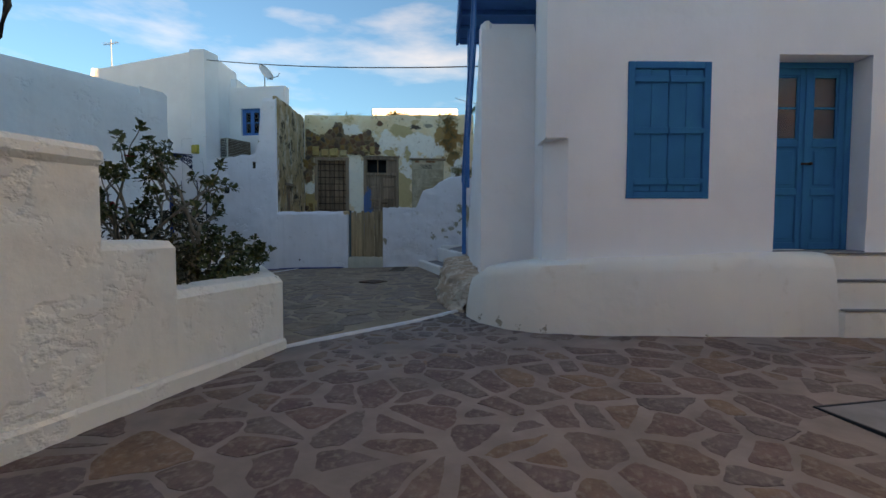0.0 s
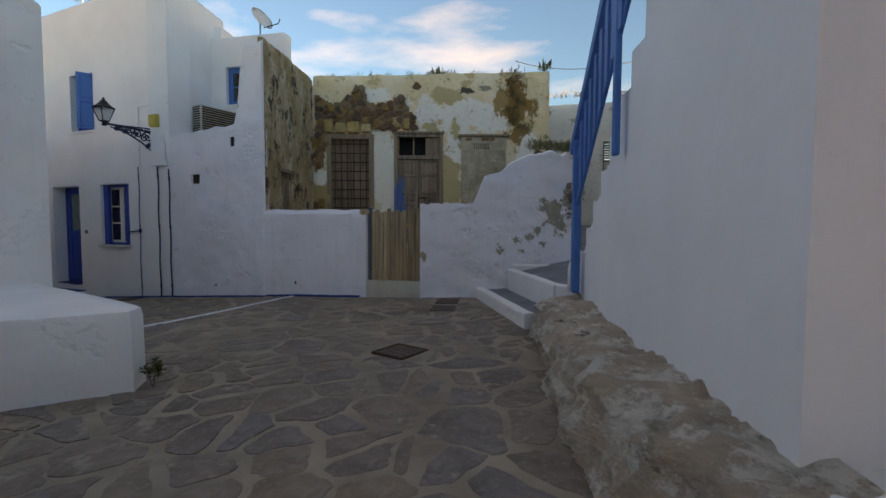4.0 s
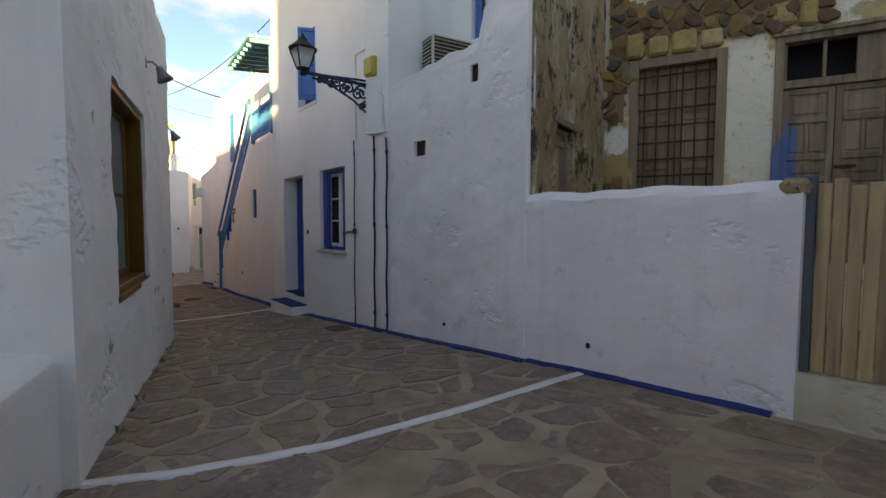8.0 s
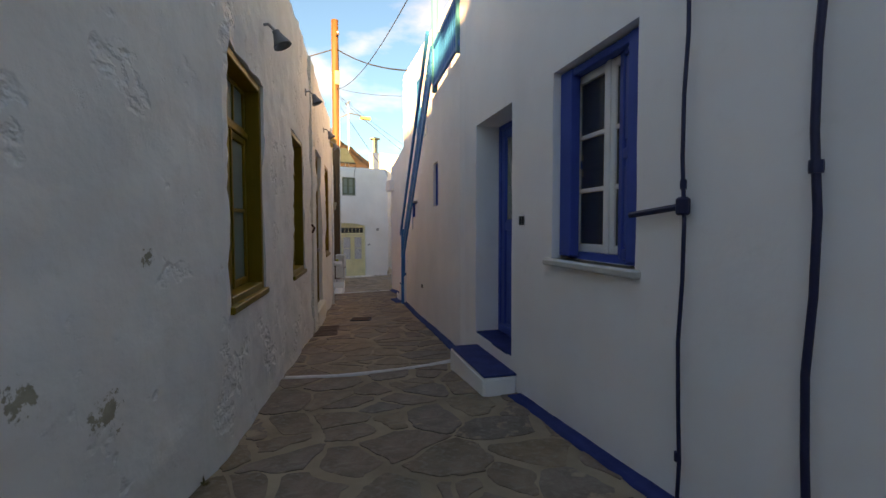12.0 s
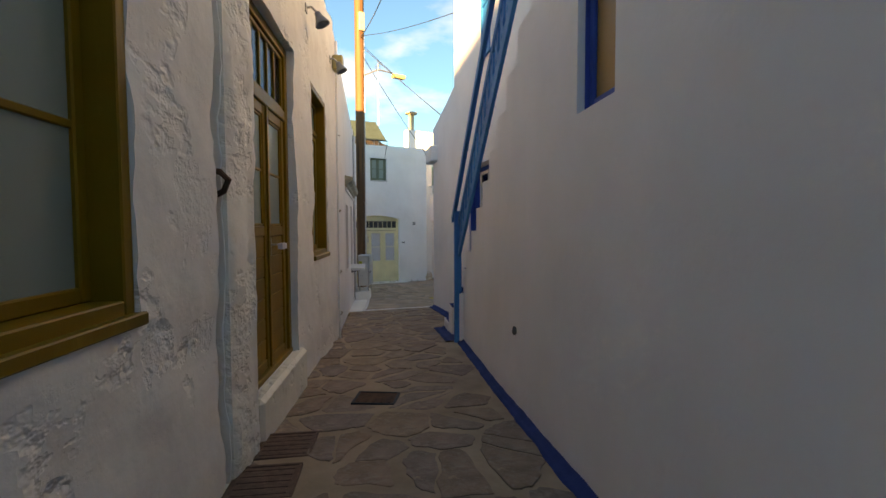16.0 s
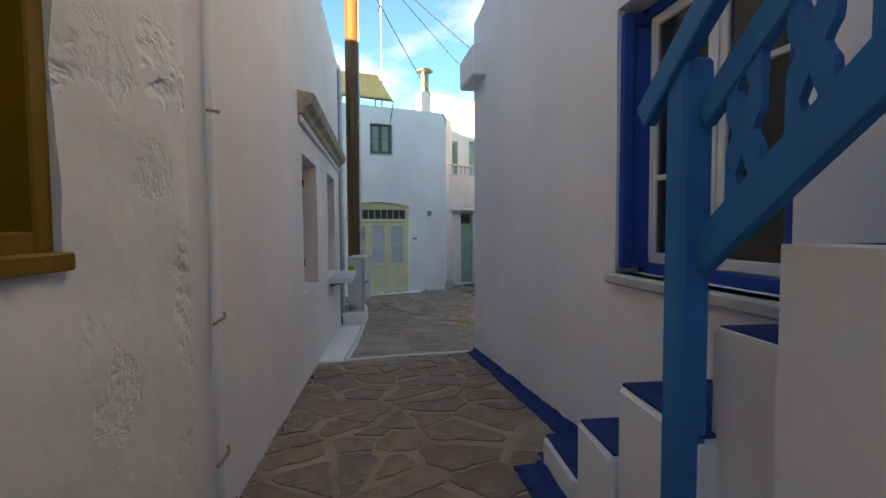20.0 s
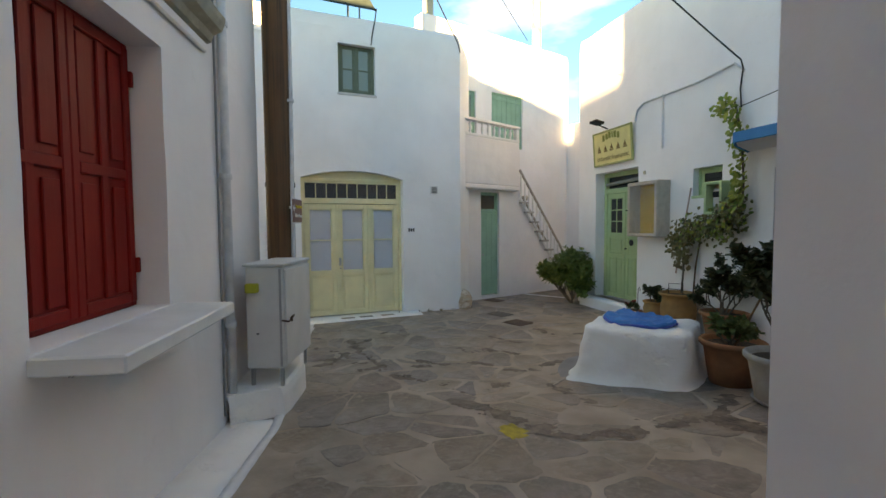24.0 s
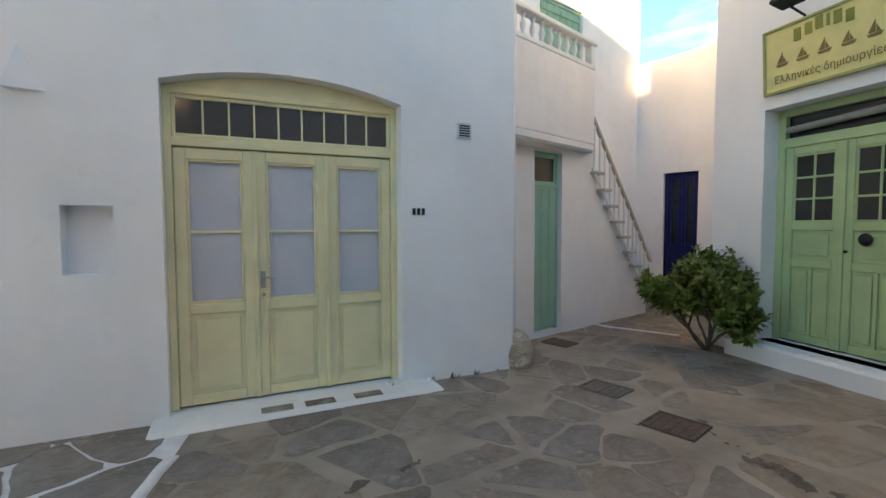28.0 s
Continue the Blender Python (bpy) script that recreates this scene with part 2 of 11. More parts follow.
def stone(name, cols, rough=0.75, island=False, scale=7.0, wetness=0.0, smear=None, dusty=True):
    """Varied stone: each piece takes a tone of its own between the colours given."""
    m, nt, bs = nodes_of(name)
    if island:
        rnd = nt.nodes.new("ShaderNodeNewGeometry").outputs["Random Per Island"]
    else:
        rnd = nt.nodes.new("ShaderNodeObjectInfo").outputs["Random"]
    rp = nt.nodes.new("ShaderNodeValToRGB")
    rp.color_ramp.interpolation = "LINEAR"
    els = rp.color_ramp.elements
    for i, c in enumerate(cols):
        e = els[i] if i < 2 else els.new(1.0)
        e.position, e.color = i / (len(cols) - 1), (*c, 1)
    nt.links.new(rnd, rp.inputs[0])
    c = mixc(nt, noise_fac(nt, scale, 6, 0.35, 0.7, rough=0.65), rp.outputs[0], (0.6, 0.57, 0.55), "MULTIPLY")
    c = mixc(nt, noise_fac(nt, 1.1, 4, 0.42, 0.62, seed=5.0), c, (0.72, 0.68, 0.62), "MULTIPLY")
    if dusty:
        c = mixc(nt, noise_fac(nt, 24.0, 5, 0.50, 0.95), c, (0.30, 0.27, 0.23))
        c = mixc(nt, noise_fac(nt, 2.7, 9, 0.54, 0.86, rough=0.72, seed=9.0), c, (0.36, 0.28, 0.215))
    if smear:
        c = mixc(nt, noise_fac(nt, 4.2, 10, 0.57, 0.64, rough=0.70, seed=13.0), c, smear)
    nt.links.new(c, bs.inputs["Base Color"])
    if wetness:
        r = nt.nodes.new("ShaderNodeMapRange")
        r.inputs[3].default_value, r.inputs[4].default_value = rough, rough - wetness
        nt.links.new(noise_fac(nt, 0.8, 5, 0.45, 0.65), r.inputs[0])
        nt.links.new(r.outputs[0], bs.inputs["Roughness"])
    else:
        bs.inputs["Roughness"].default_value = rough
    bump(nt, bs, noise_fac(nt, 18.0, 7, 0.2, 0.8, rough=0.65), 0.45, 0.012)
    return m


def glass(name, tint=(0.9, 0.95, 0.95), rough=0.03, alpha=0.25):
    m, nt, bs = nodes_of(name)
    bs.inputs["Base Color"].default_value = (*tint, 1)
    bs.inputs["Roughness"].default_value = rough
    bs.inputs["Alpha"].default_value = alpha
    bs.inputs["IOR"].default_value = 1.5
    return m


def ruin_plaster(name):
    """Old render: cream, grey and bare patches with brown run-off stains."""
    m, nt, bs = nodes_of(name)
    c = mixc(nt, noise_fac(nt, 1.4, 7, 0.40, 0.60, rough=0.66), (0.88, 0.66, 0.40), (0.92, 0.78, 0.56))
    c = mixc(nt, noise_fac(nt, 1.9, 8, 0.55, 0.60, rough=0.7, seed=7.0), c, (0.66, 0.46, 0.24))
    olive, fresh, grey, earth, rusty = (0.62, 0.46, 0.24), (0.94, 0.87, 0.73), (0.92, 0.87, 0.78), (0.52, 0.35, 0.15), (0.40, 0.19, 0.06)
    # lost, renewed or stained coats: place along the wall, height, half width, half height, colour
    for a, z, rx, rz, col in ((1.58, 2.8, 0.34, 1.1, fresh), (1.55, 4.42, 0.42, 0.17, grey), (2.75, 3.95, 0.50, 0.36, grey), (3.45, 4.0, 0.75, 0.34, grey), (4.15, 3.75, 0.50, 0.26, grey), (3.28, 3.3, 0.24, 0.62, grey),
                              (2.98, 4.45, 0.42, 0.22, olive), (2.72, 3.72, 0.16, 0.18, olive), (3.16, 2.5, 0.30, 0.85, olive), (3.25, 3.75, 0.12, 0.20, olive), (0.12, 2.05, 0.36, 0.42, earth), (0.14, 2.58, 0.22, 0.16, grey),
                              (4.62, 4.25, 0.36, 0.62, rusty), (4.30, 4.35, 0.22, 0.30, (0.48, 0.27, 0.11)), (4.75, 3.55, 0.20, 0.40, (0.36, 0.19, 0.07)), (3.57, 4.54, 0.20, 0.10, (0.10, 0.075, 0.06)), (2.35, 4.62, 0.09, 0.08, (0.20, 0.09, 0.05)), (3.95, 4.60, 0.16, 0.08, (0.36, 0.30, 0.22)), (4.95, 3.1, 0.28, 0.40, grey)):
        co = nt.nodes.new("ShaderNodeTexCoord")
        vd, vm, vl = (nt.nodes.new("ShaderNodeVectorMath") for k in range(3))
        vd.operation, vm.operation, vl.operation = "SUBTRACT", "MULTIPLY", "LENGTH"
        vd.inputs[1].default_value = (-4.42 + 0.995 * a, 14.85 + 0.101 * a, z)
        vm.inputs[1].default_value = (1 / rx, 0.3 / rx, 1 / rz)
        nt.links.new(co.outputs["Object"], vd.inputs[0])
        nt.links.new(vd.outputs[0], vm.inputs[0])
        nt.links.new(vm.outputs[0], vl.inputs[0])
        ad = nt.nodes.new("ShaderNodeMath")
        ad.operation = "MULTIPLY_ADD"
        ad.inputs[1].default_value = 5.0
        nt.links.new(noise_fac(nt, 2.1, 9, 0.0, 1.0, rough=0.7, seed=a + z), ad.inputs[0])
        nt.links.new(vl.outputs["Value"], ad.inputs[2])
        mr = nt.nodes.new("ShaderNodeMapRange")
        mr.inputs[1].default_value, mr.inputs[2].default_value = 3.55, 3.38
        nt.links.new(ad.outputs[0], mr.inputs[0])
        c = mixc(nt, mr.outputs[0], c, col)
    c = mixc(nt, noise_fac(nt, 3.2, 7, 0.63, 0.69, (1.4, 1.4, 0.6), 0.72, 11.0), c, (0.30, 0.18, 0.09))
    c = mixc(nt, noise_fac(nt, 12.0, 7, 0.58, 0.72, rough=0.72), c, (0.36, 0.26, 0.16))
    nt.links.new(c, bs.inputs["Base Color"])
    bs.inputs["Roughness"].default_value = 0.92
    bump(nt, bs, noise_fac(nt, 5.0, 10, 0.25, 0.75, rough=0.7), 0.7, 0.035)
    return m


def brown_render(name):
    """Crumbling brown lime render with darker runs and holes."""
    m, nt, bs = nodes_of(name)
    c = mixc(nt, noise_fac(nt, 1.6, 6, 0.38, 0.62, (1, 1, 0.6), 0.65), (0.80, 0.56, 0.34), (0.56, 0.34, 0.16))
    c = mixc(nt, noise_fac(nt, 2.6, 7, 0.52, 0.62, (1.5, 1.5, 0.5), 0.7, 5.0), c, (0.84, 0.70, 0.52))
    c = mixc(nt, noise_fac(nt, 3.6, 9, 0.53, 0.58, (1, 1, 0.7), 0.80, 9.0), c, (0.12, 0.07, 0.04))
    nt.links.new(c, bs.inputs["Base Color"])
    bs.inputs["Roughness"].default_value = 0.95
    bump(nt, bs, noise_fac(nt, 7.0, 9, 0.25, 0.75, rough=0.7), 1.0, 0.09)
    return m


brownmat = brown_render("crumbling_brown_render")

# bare spots of the yard wall beside the ramp
# whitewash lost along the foot of the plinth
FLAKED = [(0.42, 5.0, 0.32, 0.07), (0.60, 4.82, 0.30, 0.10), (0.80, 4.72, 0.28, 0.09), (1.02, 4.60, 0.27, 0.08), (2.6, 4.5, 0.24, 0.04)]
BARE = [(0.58, 11.75, 1.64, 0.42), (0.66, 11.78, 1.42, 0.26), (0.80, 11.80, 1.85, 0.24), (0.34, 11.72, 1.36, 0.17), (0.20, 11.72, 1.25, 0.15), (0.02, 11.72, 1.22, 0.14), (-0.24, 11.72, 1.07, 0.17), (0.42, 11.70, 1.16, 0.12), (0.08, 11.72, 1.04, 0.10), (0.70, 11.66, 1.30, 0.15), (-1.48, 11.72, 0.95, 0.16), (0.90, 11.82, 2.30, 0.10), (0.84, 11.80, 2.52, 0.08), (0.93, 11.80, 1.45, 0.15), (-5.0, 12.6, 3.6, 0.12)]
white = plaster("whitewash", (0.88, 0.87, 0.87), dirty=0.12, coarse=0.15)
HACKED = [(-13.15, 13.17, 1.09, 0.24), (-13.22, 13.20, 0.42, 0.15), (-12.81, 13.03, 0.46, 0.14), (-13.33, 13.24, 0.76, 0.08), (-17.06, 14.78, 0.89, 0.13), (-16.87, 14.70, 1.17, 0.15), (-16.85, 14.69, 0.19, 0.15), (-11.46, 12.47, 1.36, 0.13), (-11.64, 12.55, 0.93, 0.10), (-10.76, 12.18, 1.11, 0.16), (-10.79, 12.19, 0.39, 0.12), (-11.28, 12.40, 0.34, 0.12), (-11.18, 12.36, 1.62, 0.10)]
white_rough = plaster("rough_whitewash", (0.85, 0.83, 0.80), (0.56, 0.50, 0.41), 0.35, 0.9, [(-7.96, 10.77, 0.71, 0.14), (-8.46, 11.07, 0.51, 0.16), (-8.06, 10.83, 0.25, 0.09), (-8.71, 11.22, 1.09, 0.08), (-8.14, 10.88, 0.70, 0.12), (-6.1, 9.66, 0.62, 0.10), (-5.95, 9.57, 2.05, 0.08)], 0.03, HACKED)
rough_pilaster = plaster("rough_pilaster_whitewash", (0.85, 0.82, 0.76), (0.42, 0.34, 0.22), 0.45, 0.9, (), -0.09)
cream = plaster("cream_whitewash", (0.84, 0.80, 0.71), (0.42, 0.34, 0.22), 0.4, 0.7, (), -0.035)
cream_smooth = plaster("smooth_cream_whitewash", (0.84, 0.81, 0.74), (0.42, 0.34, 0.22), 0.3, 0.35)
flaked_plinth = plaster("flaked_plinth_whitewash", (0.84, 0.81, 0.74), (0.50, 0.40, 0.26), 0.3, 0.35, FLAKED, 0.02)
peeling = plaster("peeling_whitewash", (0.86, 0.85, 0.88), (0.40, 0.34, 0.26), 0.6, 0.9, BARE, 0.05)
pink_white = plaster("pinkish_whitewash", (0.85, 0.81, 0.79), dirty=0.15, coarse=0.2)
ruinmat = ruin_plaster("old_render")
grey_cement = plain("grey_cement", (0.24, 0.24, 0.25), 0.85, 0, 0.35, 3.0, 0.4)
joint = plain("paving_joint", (0.42, 0.31, 0.22), 0.9, 0, 0.45, 2.5, 0.5)
line_white = plain("painted_white_line", (0.75, 0.74, 0.74), 0.8, 0, 0.2, 9.0, 0.5)
blue_base = plain("blue_ground_paint", (0.010, 0.045, 0.19), 0.8, 0, 0.35, 6.0, 0.4, 0.15)
LANE_TONES = [(0.25, 0.170, 0.137), (0.31, 0.21, 0.156), (0.24, 0.182, 0.16), (0.34, 0.235, 0.16), (0.265, 0.178, 0.135)]
PLAZA_TONES = [(0.225, 0.182, 0.158), (0.30, 0.238, 0.192), (0.24, 0.21, 0.192), (0.36, 0.285, 0.22), (0.26, 0.206, 0.165)]
stone_mauve = stone("mauve_paving_stone", [(0.145, 0.095, 0.093), (0.190, 0.116, 0.104), (0.145, 0.112, 0.116), (0.235, 0.145, 0.098), (0.150, 0.098, 0.092), (0.170, 0.128, 0.120)])
stone_grey = stone("grey_paving_stone", LANE_TONES, smear=(0.38, 0.275, 0.195))
stone_plaza = stone("slate_paving_stone", PLAZA_TONES, 0.7, wetness=0.25, smear=(0.33, 0.262, 0.212))
stone_mauve_i = stone("mauve_paving_stones", [(0.145, 0.095, 0.093), (0.190, 0.116, 0.104), (0.145, 0.112, 0.116), (0.235, 0.145, 0.098), (0.150, 0.098, 0.092), (0.170, 0.128, 0.120)], island=True)
stone_grey_i = stone("grey_paving_stones", LANE_TONES, island=True, smear=(0.38, 0.275, 0.195))
stone_plaza_i = stone("slate_paving_stones", PLAZA_TONES, 0.7, True, wetness=0.25, smear=(0.33, 0.262, 0.212))
rubble = stone("rubble_stone", [(0.24, 0.11, 0.065), (0.36, 0.155, 0.075), (0.10, 0.082, 0.075), (0.58, 0.30, 0.08), (0.28, 0.13, 0.075), (0.14, 0.11, 0.10), (0.44, 0.25, 0.14)], 0.9, dusty=False)
ochre_block = stone("ochre_stone", [(0.72, 0.48, 0.18), (0.64, 0.44, 0.20), (0.80, 0.62, 0.36)], 0.9, dusty=False)


def bedrock(name):
    m, nt, bs = nodes_of(name)
    c = mixc(nt, noise_fac(nt, 2.2, 6, 0.38, 0.62, rough=0.65), (0.70, 0.50, 0.36), (0.48, 0.34, 0.25))
    c = mixc(nt, noise_fac(nt, 3.5, 7, 0.50, 0.62, (1, 1, 3.0), 0.7, 4.0), c, (0.66, 0.59, 0.48))
    c = mixc(nt, noise_fac(nt, 4.0, 8, 0.50, 0.57, (1, 1, 1.6), 0.75, 9.0), c, (0.82, 0.71, 0.60))
    c = mixc(nt, noise_fac(nt, 4.5, 8, 0.60, 0.68, (1, 1, 4.0), 0.7, 15.0), c, (0.16, 0.115, 0.085))
    nt.links.new(c, bs.inputs["Base Color"])
    bs.inputs["Roughness"].default_value = 0.9
    bump(nt, bs, noise_fac(nt, 9.0, 9, 0.2, 0.8, (1, 1, 2.2), 0.72), 0.9, 0.05)
    return m


rockmat = bedrock("bedrock")
teal_paint = paint("teal_blue_paint", (0.0, 0.185, 0.37), 0.7, 0.25, (0.0, 0.25, 0.42), spec=0.06)
rail_blue = paint("bright_blue_paint", (0.0, 0.20, 0.50), 0.5, 0.2, (0.05, 0.28, 0.5))
deep_blue = paint("deep_blue_paint", (0.005, 0.075, 0.36), 0.38, 0.15, (0.05, 0.09, 0.4))
turquoise = paint("turquoise_paint", (0.04, 0.30, 0.36), 0.5, 0.3)
ochre_wood = paint("ochre_brown_varnish", (0.24, 0.13, 0.012), 0.4, 0.3, (0.34, 0.21, 0.04))
brown_wood = paint("brown_varnish", (0.20, 0.085, 0.018), 0.4, 0.3, (0.30, 0.15, 0.05))
cream_paint = paint("cream_door_paint", (0.84, 0.745, 0.47), 0.45, 0.08, (0.72, 0.60, 0.36))
green_paint = paint("pale_green_paint", (0.42, 0.58, 0.32), 0.45, 0.15)
mint_paint = paint("mint_paint", (0.24, 0.48, 0.36), 0.5, 0.2)
olive_paint = paint("grey_green_paint", (0.15, 0.18, 0.13), 0.5, 0.3)
red_paint = paint("brick_red_paint", (0.27, 0.012, 0.008), 0.55, 0.2, (0.33, 0.045, 0.03))
white_paint = paint("white_joinery_paint", (0.78, 0.78, 0.76), 0.45, 0.15, (0.6, 0.58, 0.52))
grey_wood = wood("weathered_grey_wood", (0.44, 0.285, 0.19), (0.13, 0.082, 0.055))
gate_wood = wood("bleached_gate_wood", (0.62, 0.415, 0.24), (0.22, 0.13, 0.068))
pole_wood = wood("pole_wood", (0.19, 0.085, 0.034), (0.03, 0.015, 0.009), stretch=(1, 1, 0.025), scale=26.0)
gate_red = wood("dark_red_gate_wood", (0.12, 0.03, 0.02), (0.05, 0.012, 0.01))
iron = plain("dark_iron", (0.03, 0.03, 0.035), 0.55, 0.6)
navy_iron = plain("navy_painted_iron", (0.012, 0.018, 0.07), 0.45, 0.2)
rust = plain("rusty_iron", (0.13, 0.055, 0.03), 0.85, 0.3, 0.5, 12.0, 0.4)
steel = plain("dull_steel", (0.45, 0.45, 0.44), 0.4, 0.9)
pipe_white = plain("white_pipe", (0.72, 0.72, 0.72), 0.5)
cable_black = plain("black_cable", (0.015, 0.015, 0.015), 0.6, 0, 0.1, 8.0, 0)
terracotta = plain("terracotta", (0.42, 0.17, 0.08), 0.8, 0, 0.35, 5.0, 0.3)
orange_clay = plain("orange_clay", (0.45, 0.22, 0.08), 0.75, 0, 0.35, 5.0, 0.3)
soil = plain("potting_soil", (0.05, 0.035, 0.025), 0.95, 0, 0.4, 20.0, 0.8)
# near-black: shade put into the colour for rooms and grate bottoms; also a dial
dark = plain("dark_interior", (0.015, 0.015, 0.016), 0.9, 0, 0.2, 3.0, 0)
curtain = plain("white_cloth", (0.62, 0.63, 0.68), 0.9, 0, 0.15, 4.0, 0.2)
pane = glass("window_glass", (0.06, 0.065, 0.065), 0.04, 0.45)
frosted = glass("dusty_glass", (0.24, 0.315, 0.285), 0.16, 0.88)
bark = plain("bark", (0.16, 0.12, 0.09), 0.9, 0, 0.4, 12.0, 0.6)


def leafy(name, a, b, rough=0.5):
    m, nt, bs = nodes_of(name)
    rnd = nt.nodes.new("ShaderNodeNewGeometry").outputs["Random Per Island"]
    c = mixc(nt, rnd, a, b)
    nt.links.new(c, bs.inputs["Base Color"])
    bs.inputs["Roughness"].default_value = rough
    bs.inputs["Subsurface Weight"].default_value = 0.05
    return m


leaf_green = leafy("green_leaves", (0.04, 0.085, 0.018), (0.12, 0.165, 0.04))
leaf_dark = leafy("dark_leaves", (0.018, 0.032, 0.010), (0.055, 0.068, 0.020))
leaf_olive = leafy("olive_leaves", (0.045, 0.058, 0.010), (0.125, 0.105, 0.022))
leaf_bush = leafy("evergreen_leaves", (0.06, 0.115, 0.02), (0.19, 0.235, 0.05))
# lower vine leaves: browner, and darkened in colour for the shade there
leaf_vine_shade = leafy("shaded_vine_leaves", (0.045, 0.06, 0.012), (0.16, 0.12, 0.03))
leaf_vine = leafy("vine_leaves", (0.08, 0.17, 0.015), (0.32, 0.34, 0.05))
leaf_hibiscus = leafy("hibiscus_leaves", (0.05, 0.062, 0.013), (0.15, 0.13, 0.035))
leaf_brown = leafy("brownish_leaves", (0.035, 0.026, 0.008), (0.10, 0.062, 0.018))
leaf_scrub = leafy("scrub_leaves", (0.13, 0.115, 0.05), (0.34, 0.29, 0.14))
leaf_dry = leafy("dry_grass", (0.12, 0.10, 0.04), (0.22, 0.15, 0.06))
flower_red = plain("red_flower", (0.5, 0.02, 0.03), 0.6, 0, 0.2, 9.0, 0)

# ---- building helpers ----


def cut(poly, n, c):
    """Keep the side of the polygon where n . p <= c."""
    out = []
    m = len(poly)
    for i in range(m):
        a, b = poly[i], poly[(i + 1) % m]
        da, db = n[0] * a[0] + n[1] * a[1] - c, n[0] * b[0] + n[1] * b[1] - c
        if da <= 0:
            out.append(a)
        if da * db < 0:
            u = da / (da - db)
            out.append((a[0] + (b[0] - a[0]) * u, a[1] + (b[1] - a[1]) * u))
    return out


def crazy(rng, x0, x1, y0, y1, cell, gap, keep, limits=(), jitter=0.42, stretch=1.0, drop=0.10, least=0.012, chip=1.0, reach=1.7):
    """Irregular polygons: each seed's own ground, drawn in by half a joint."""
    nx, ny = int((x1 - x0) / cell), int((y1 - y0) / (cell * stretch))
    S = {}
    for i in range(nx):
        for k in range(ny):
            if rng.random() < drop:
                continue
            S[i, k] = (x0 + (i + 0.5 + 0.5 * (k % 2) + rng.uniform(-jitter, jitter)) * cell, y0 + (k + 0.5 + rng.uniform(-jitter, jitter)) * cell * stretch)
    out = []
    for (i, k), p in S.items():
        if not keep(*p):
            continue
        poly = [(p[0] + dx * cell * reach, p[1] + dy * cell * reach) for dx, dy in ((-1, -1), (1, -1), (1, 1), (-1, 1))]
        for di in range(-3, 4):
            for dk in range(-3, 4):
                q = S.get((i + di, k + dk))
                if q is None or (di == 0 and dk == 0):
                    continue
                nx_, ny_ = q[0] - p[0], q[1] - p[1]
                ln = math.hypot(nx_, ny_)
                g = gap * (0.5 + 0.35 * math.sin(7.1 * (p[0] + q[0]) + 5.3 * (p[1] + q[1])))
                poly = cut(poly, (nx_ / ln, ny_ / ln), ((q[0] + p[0]) * nx_ + (q[1] + p[1]) * ny_) / 2 / ln - g)
                if len(poly) < 3:
                    break
        for n, c in limits:
            poly = cut(poly, n, c)
        if len(poly) < 3:
            continue
        area = 0.5 * abs(sum(a[0] * b[1] - b[0] * a[1] for a, b in zip(poly, poly[1:] + poly[:1])))
        if area < least:
            continue
        # worn corners and chipped edges
        rnd = []
        for a, b in zip(poly, poly[1:] + poly[:1]):
            for u in (0.1, 0.3, 0.5, 0.7, 0.9):
                q = Vector((a[0] + (b[0] - a[0]) * u, a[1] + (b[1] - a[1]) * u, 0))
                w = q + (Vector((noise.noise(q * 5), noise.noise(q * 5 + Vector((3, 7, 1))), 0)) * 0.028 + Vector((noise.noise(q * 17), noise.noise(q * 17 + Vector((3, 7, 1))), 0)) * 0.020 + Vector((noise.noise(q * 41), noise.noise(q * 41 + Vector((3, 7, 1))), 0)) * 0.008) * chip
                rnd.append((w.x, w.y))
        out.append((p, rnd))
    return out



def part(name, bm, mat, parent, label="", smooth=False):
    me = bpy.data.meshes.new(name)
    bm.to_mesh(me)
    bm.free()
    me.materials.append(mat)
    if smooth:
        for p in me.polygons:
            p.use_smooth = True
    ob = new(name, me)
    ob.parent = parent
    if label:
        ob["label"] = label
    return ob


def thing(name, m, label, category, group="", kind=""):
    e = new(name)
    e.empty_display_size = 0.1
    e.matrix_world = m
    return tagged(e, label, category, group, kind)


def box(bm, x0, x1, y0, y1, z0, z1, bev=0.006, m=None):
    """A block between the given limits with chamfered edges."""
    r = bmesh.ops.create_cube(bm, size=1.0)
    vs = r["verts"]
    for v in vs:
        v.co = Vector((x0 + (v.co.x + 0.5) * (x1 - x0), y0 + (v.co.y + 0.5) * (y1 - y0), z0 + (v.co.z + 0.5) * (z1 - z0)))
    b = min(bev, 0.3 * min(abs(x1 - x0), abs(y1 - y0), abs(z1 - z0)))
    if b > 0:
        es = list({e for v in vs for e in v.link_edges})
        r = bmesh.ops.bevel(bm, geom=es, offset=b, segments=1, affect="EDGES")
        vs = list({v for f in r["faces"] for v in f.verts} | {v for v in vs if v.is_valid})
    if m is not None:
        for v in vs:
            v.co = m @ v.co
    return vs


def bbox(x0, x1, y0, y1, z0, z1, bev=0.006, m=None):
    bm = bmesh.new()
    box(bm, x0, x1, y0, y1, z0, z1, bev, m)
    return bm


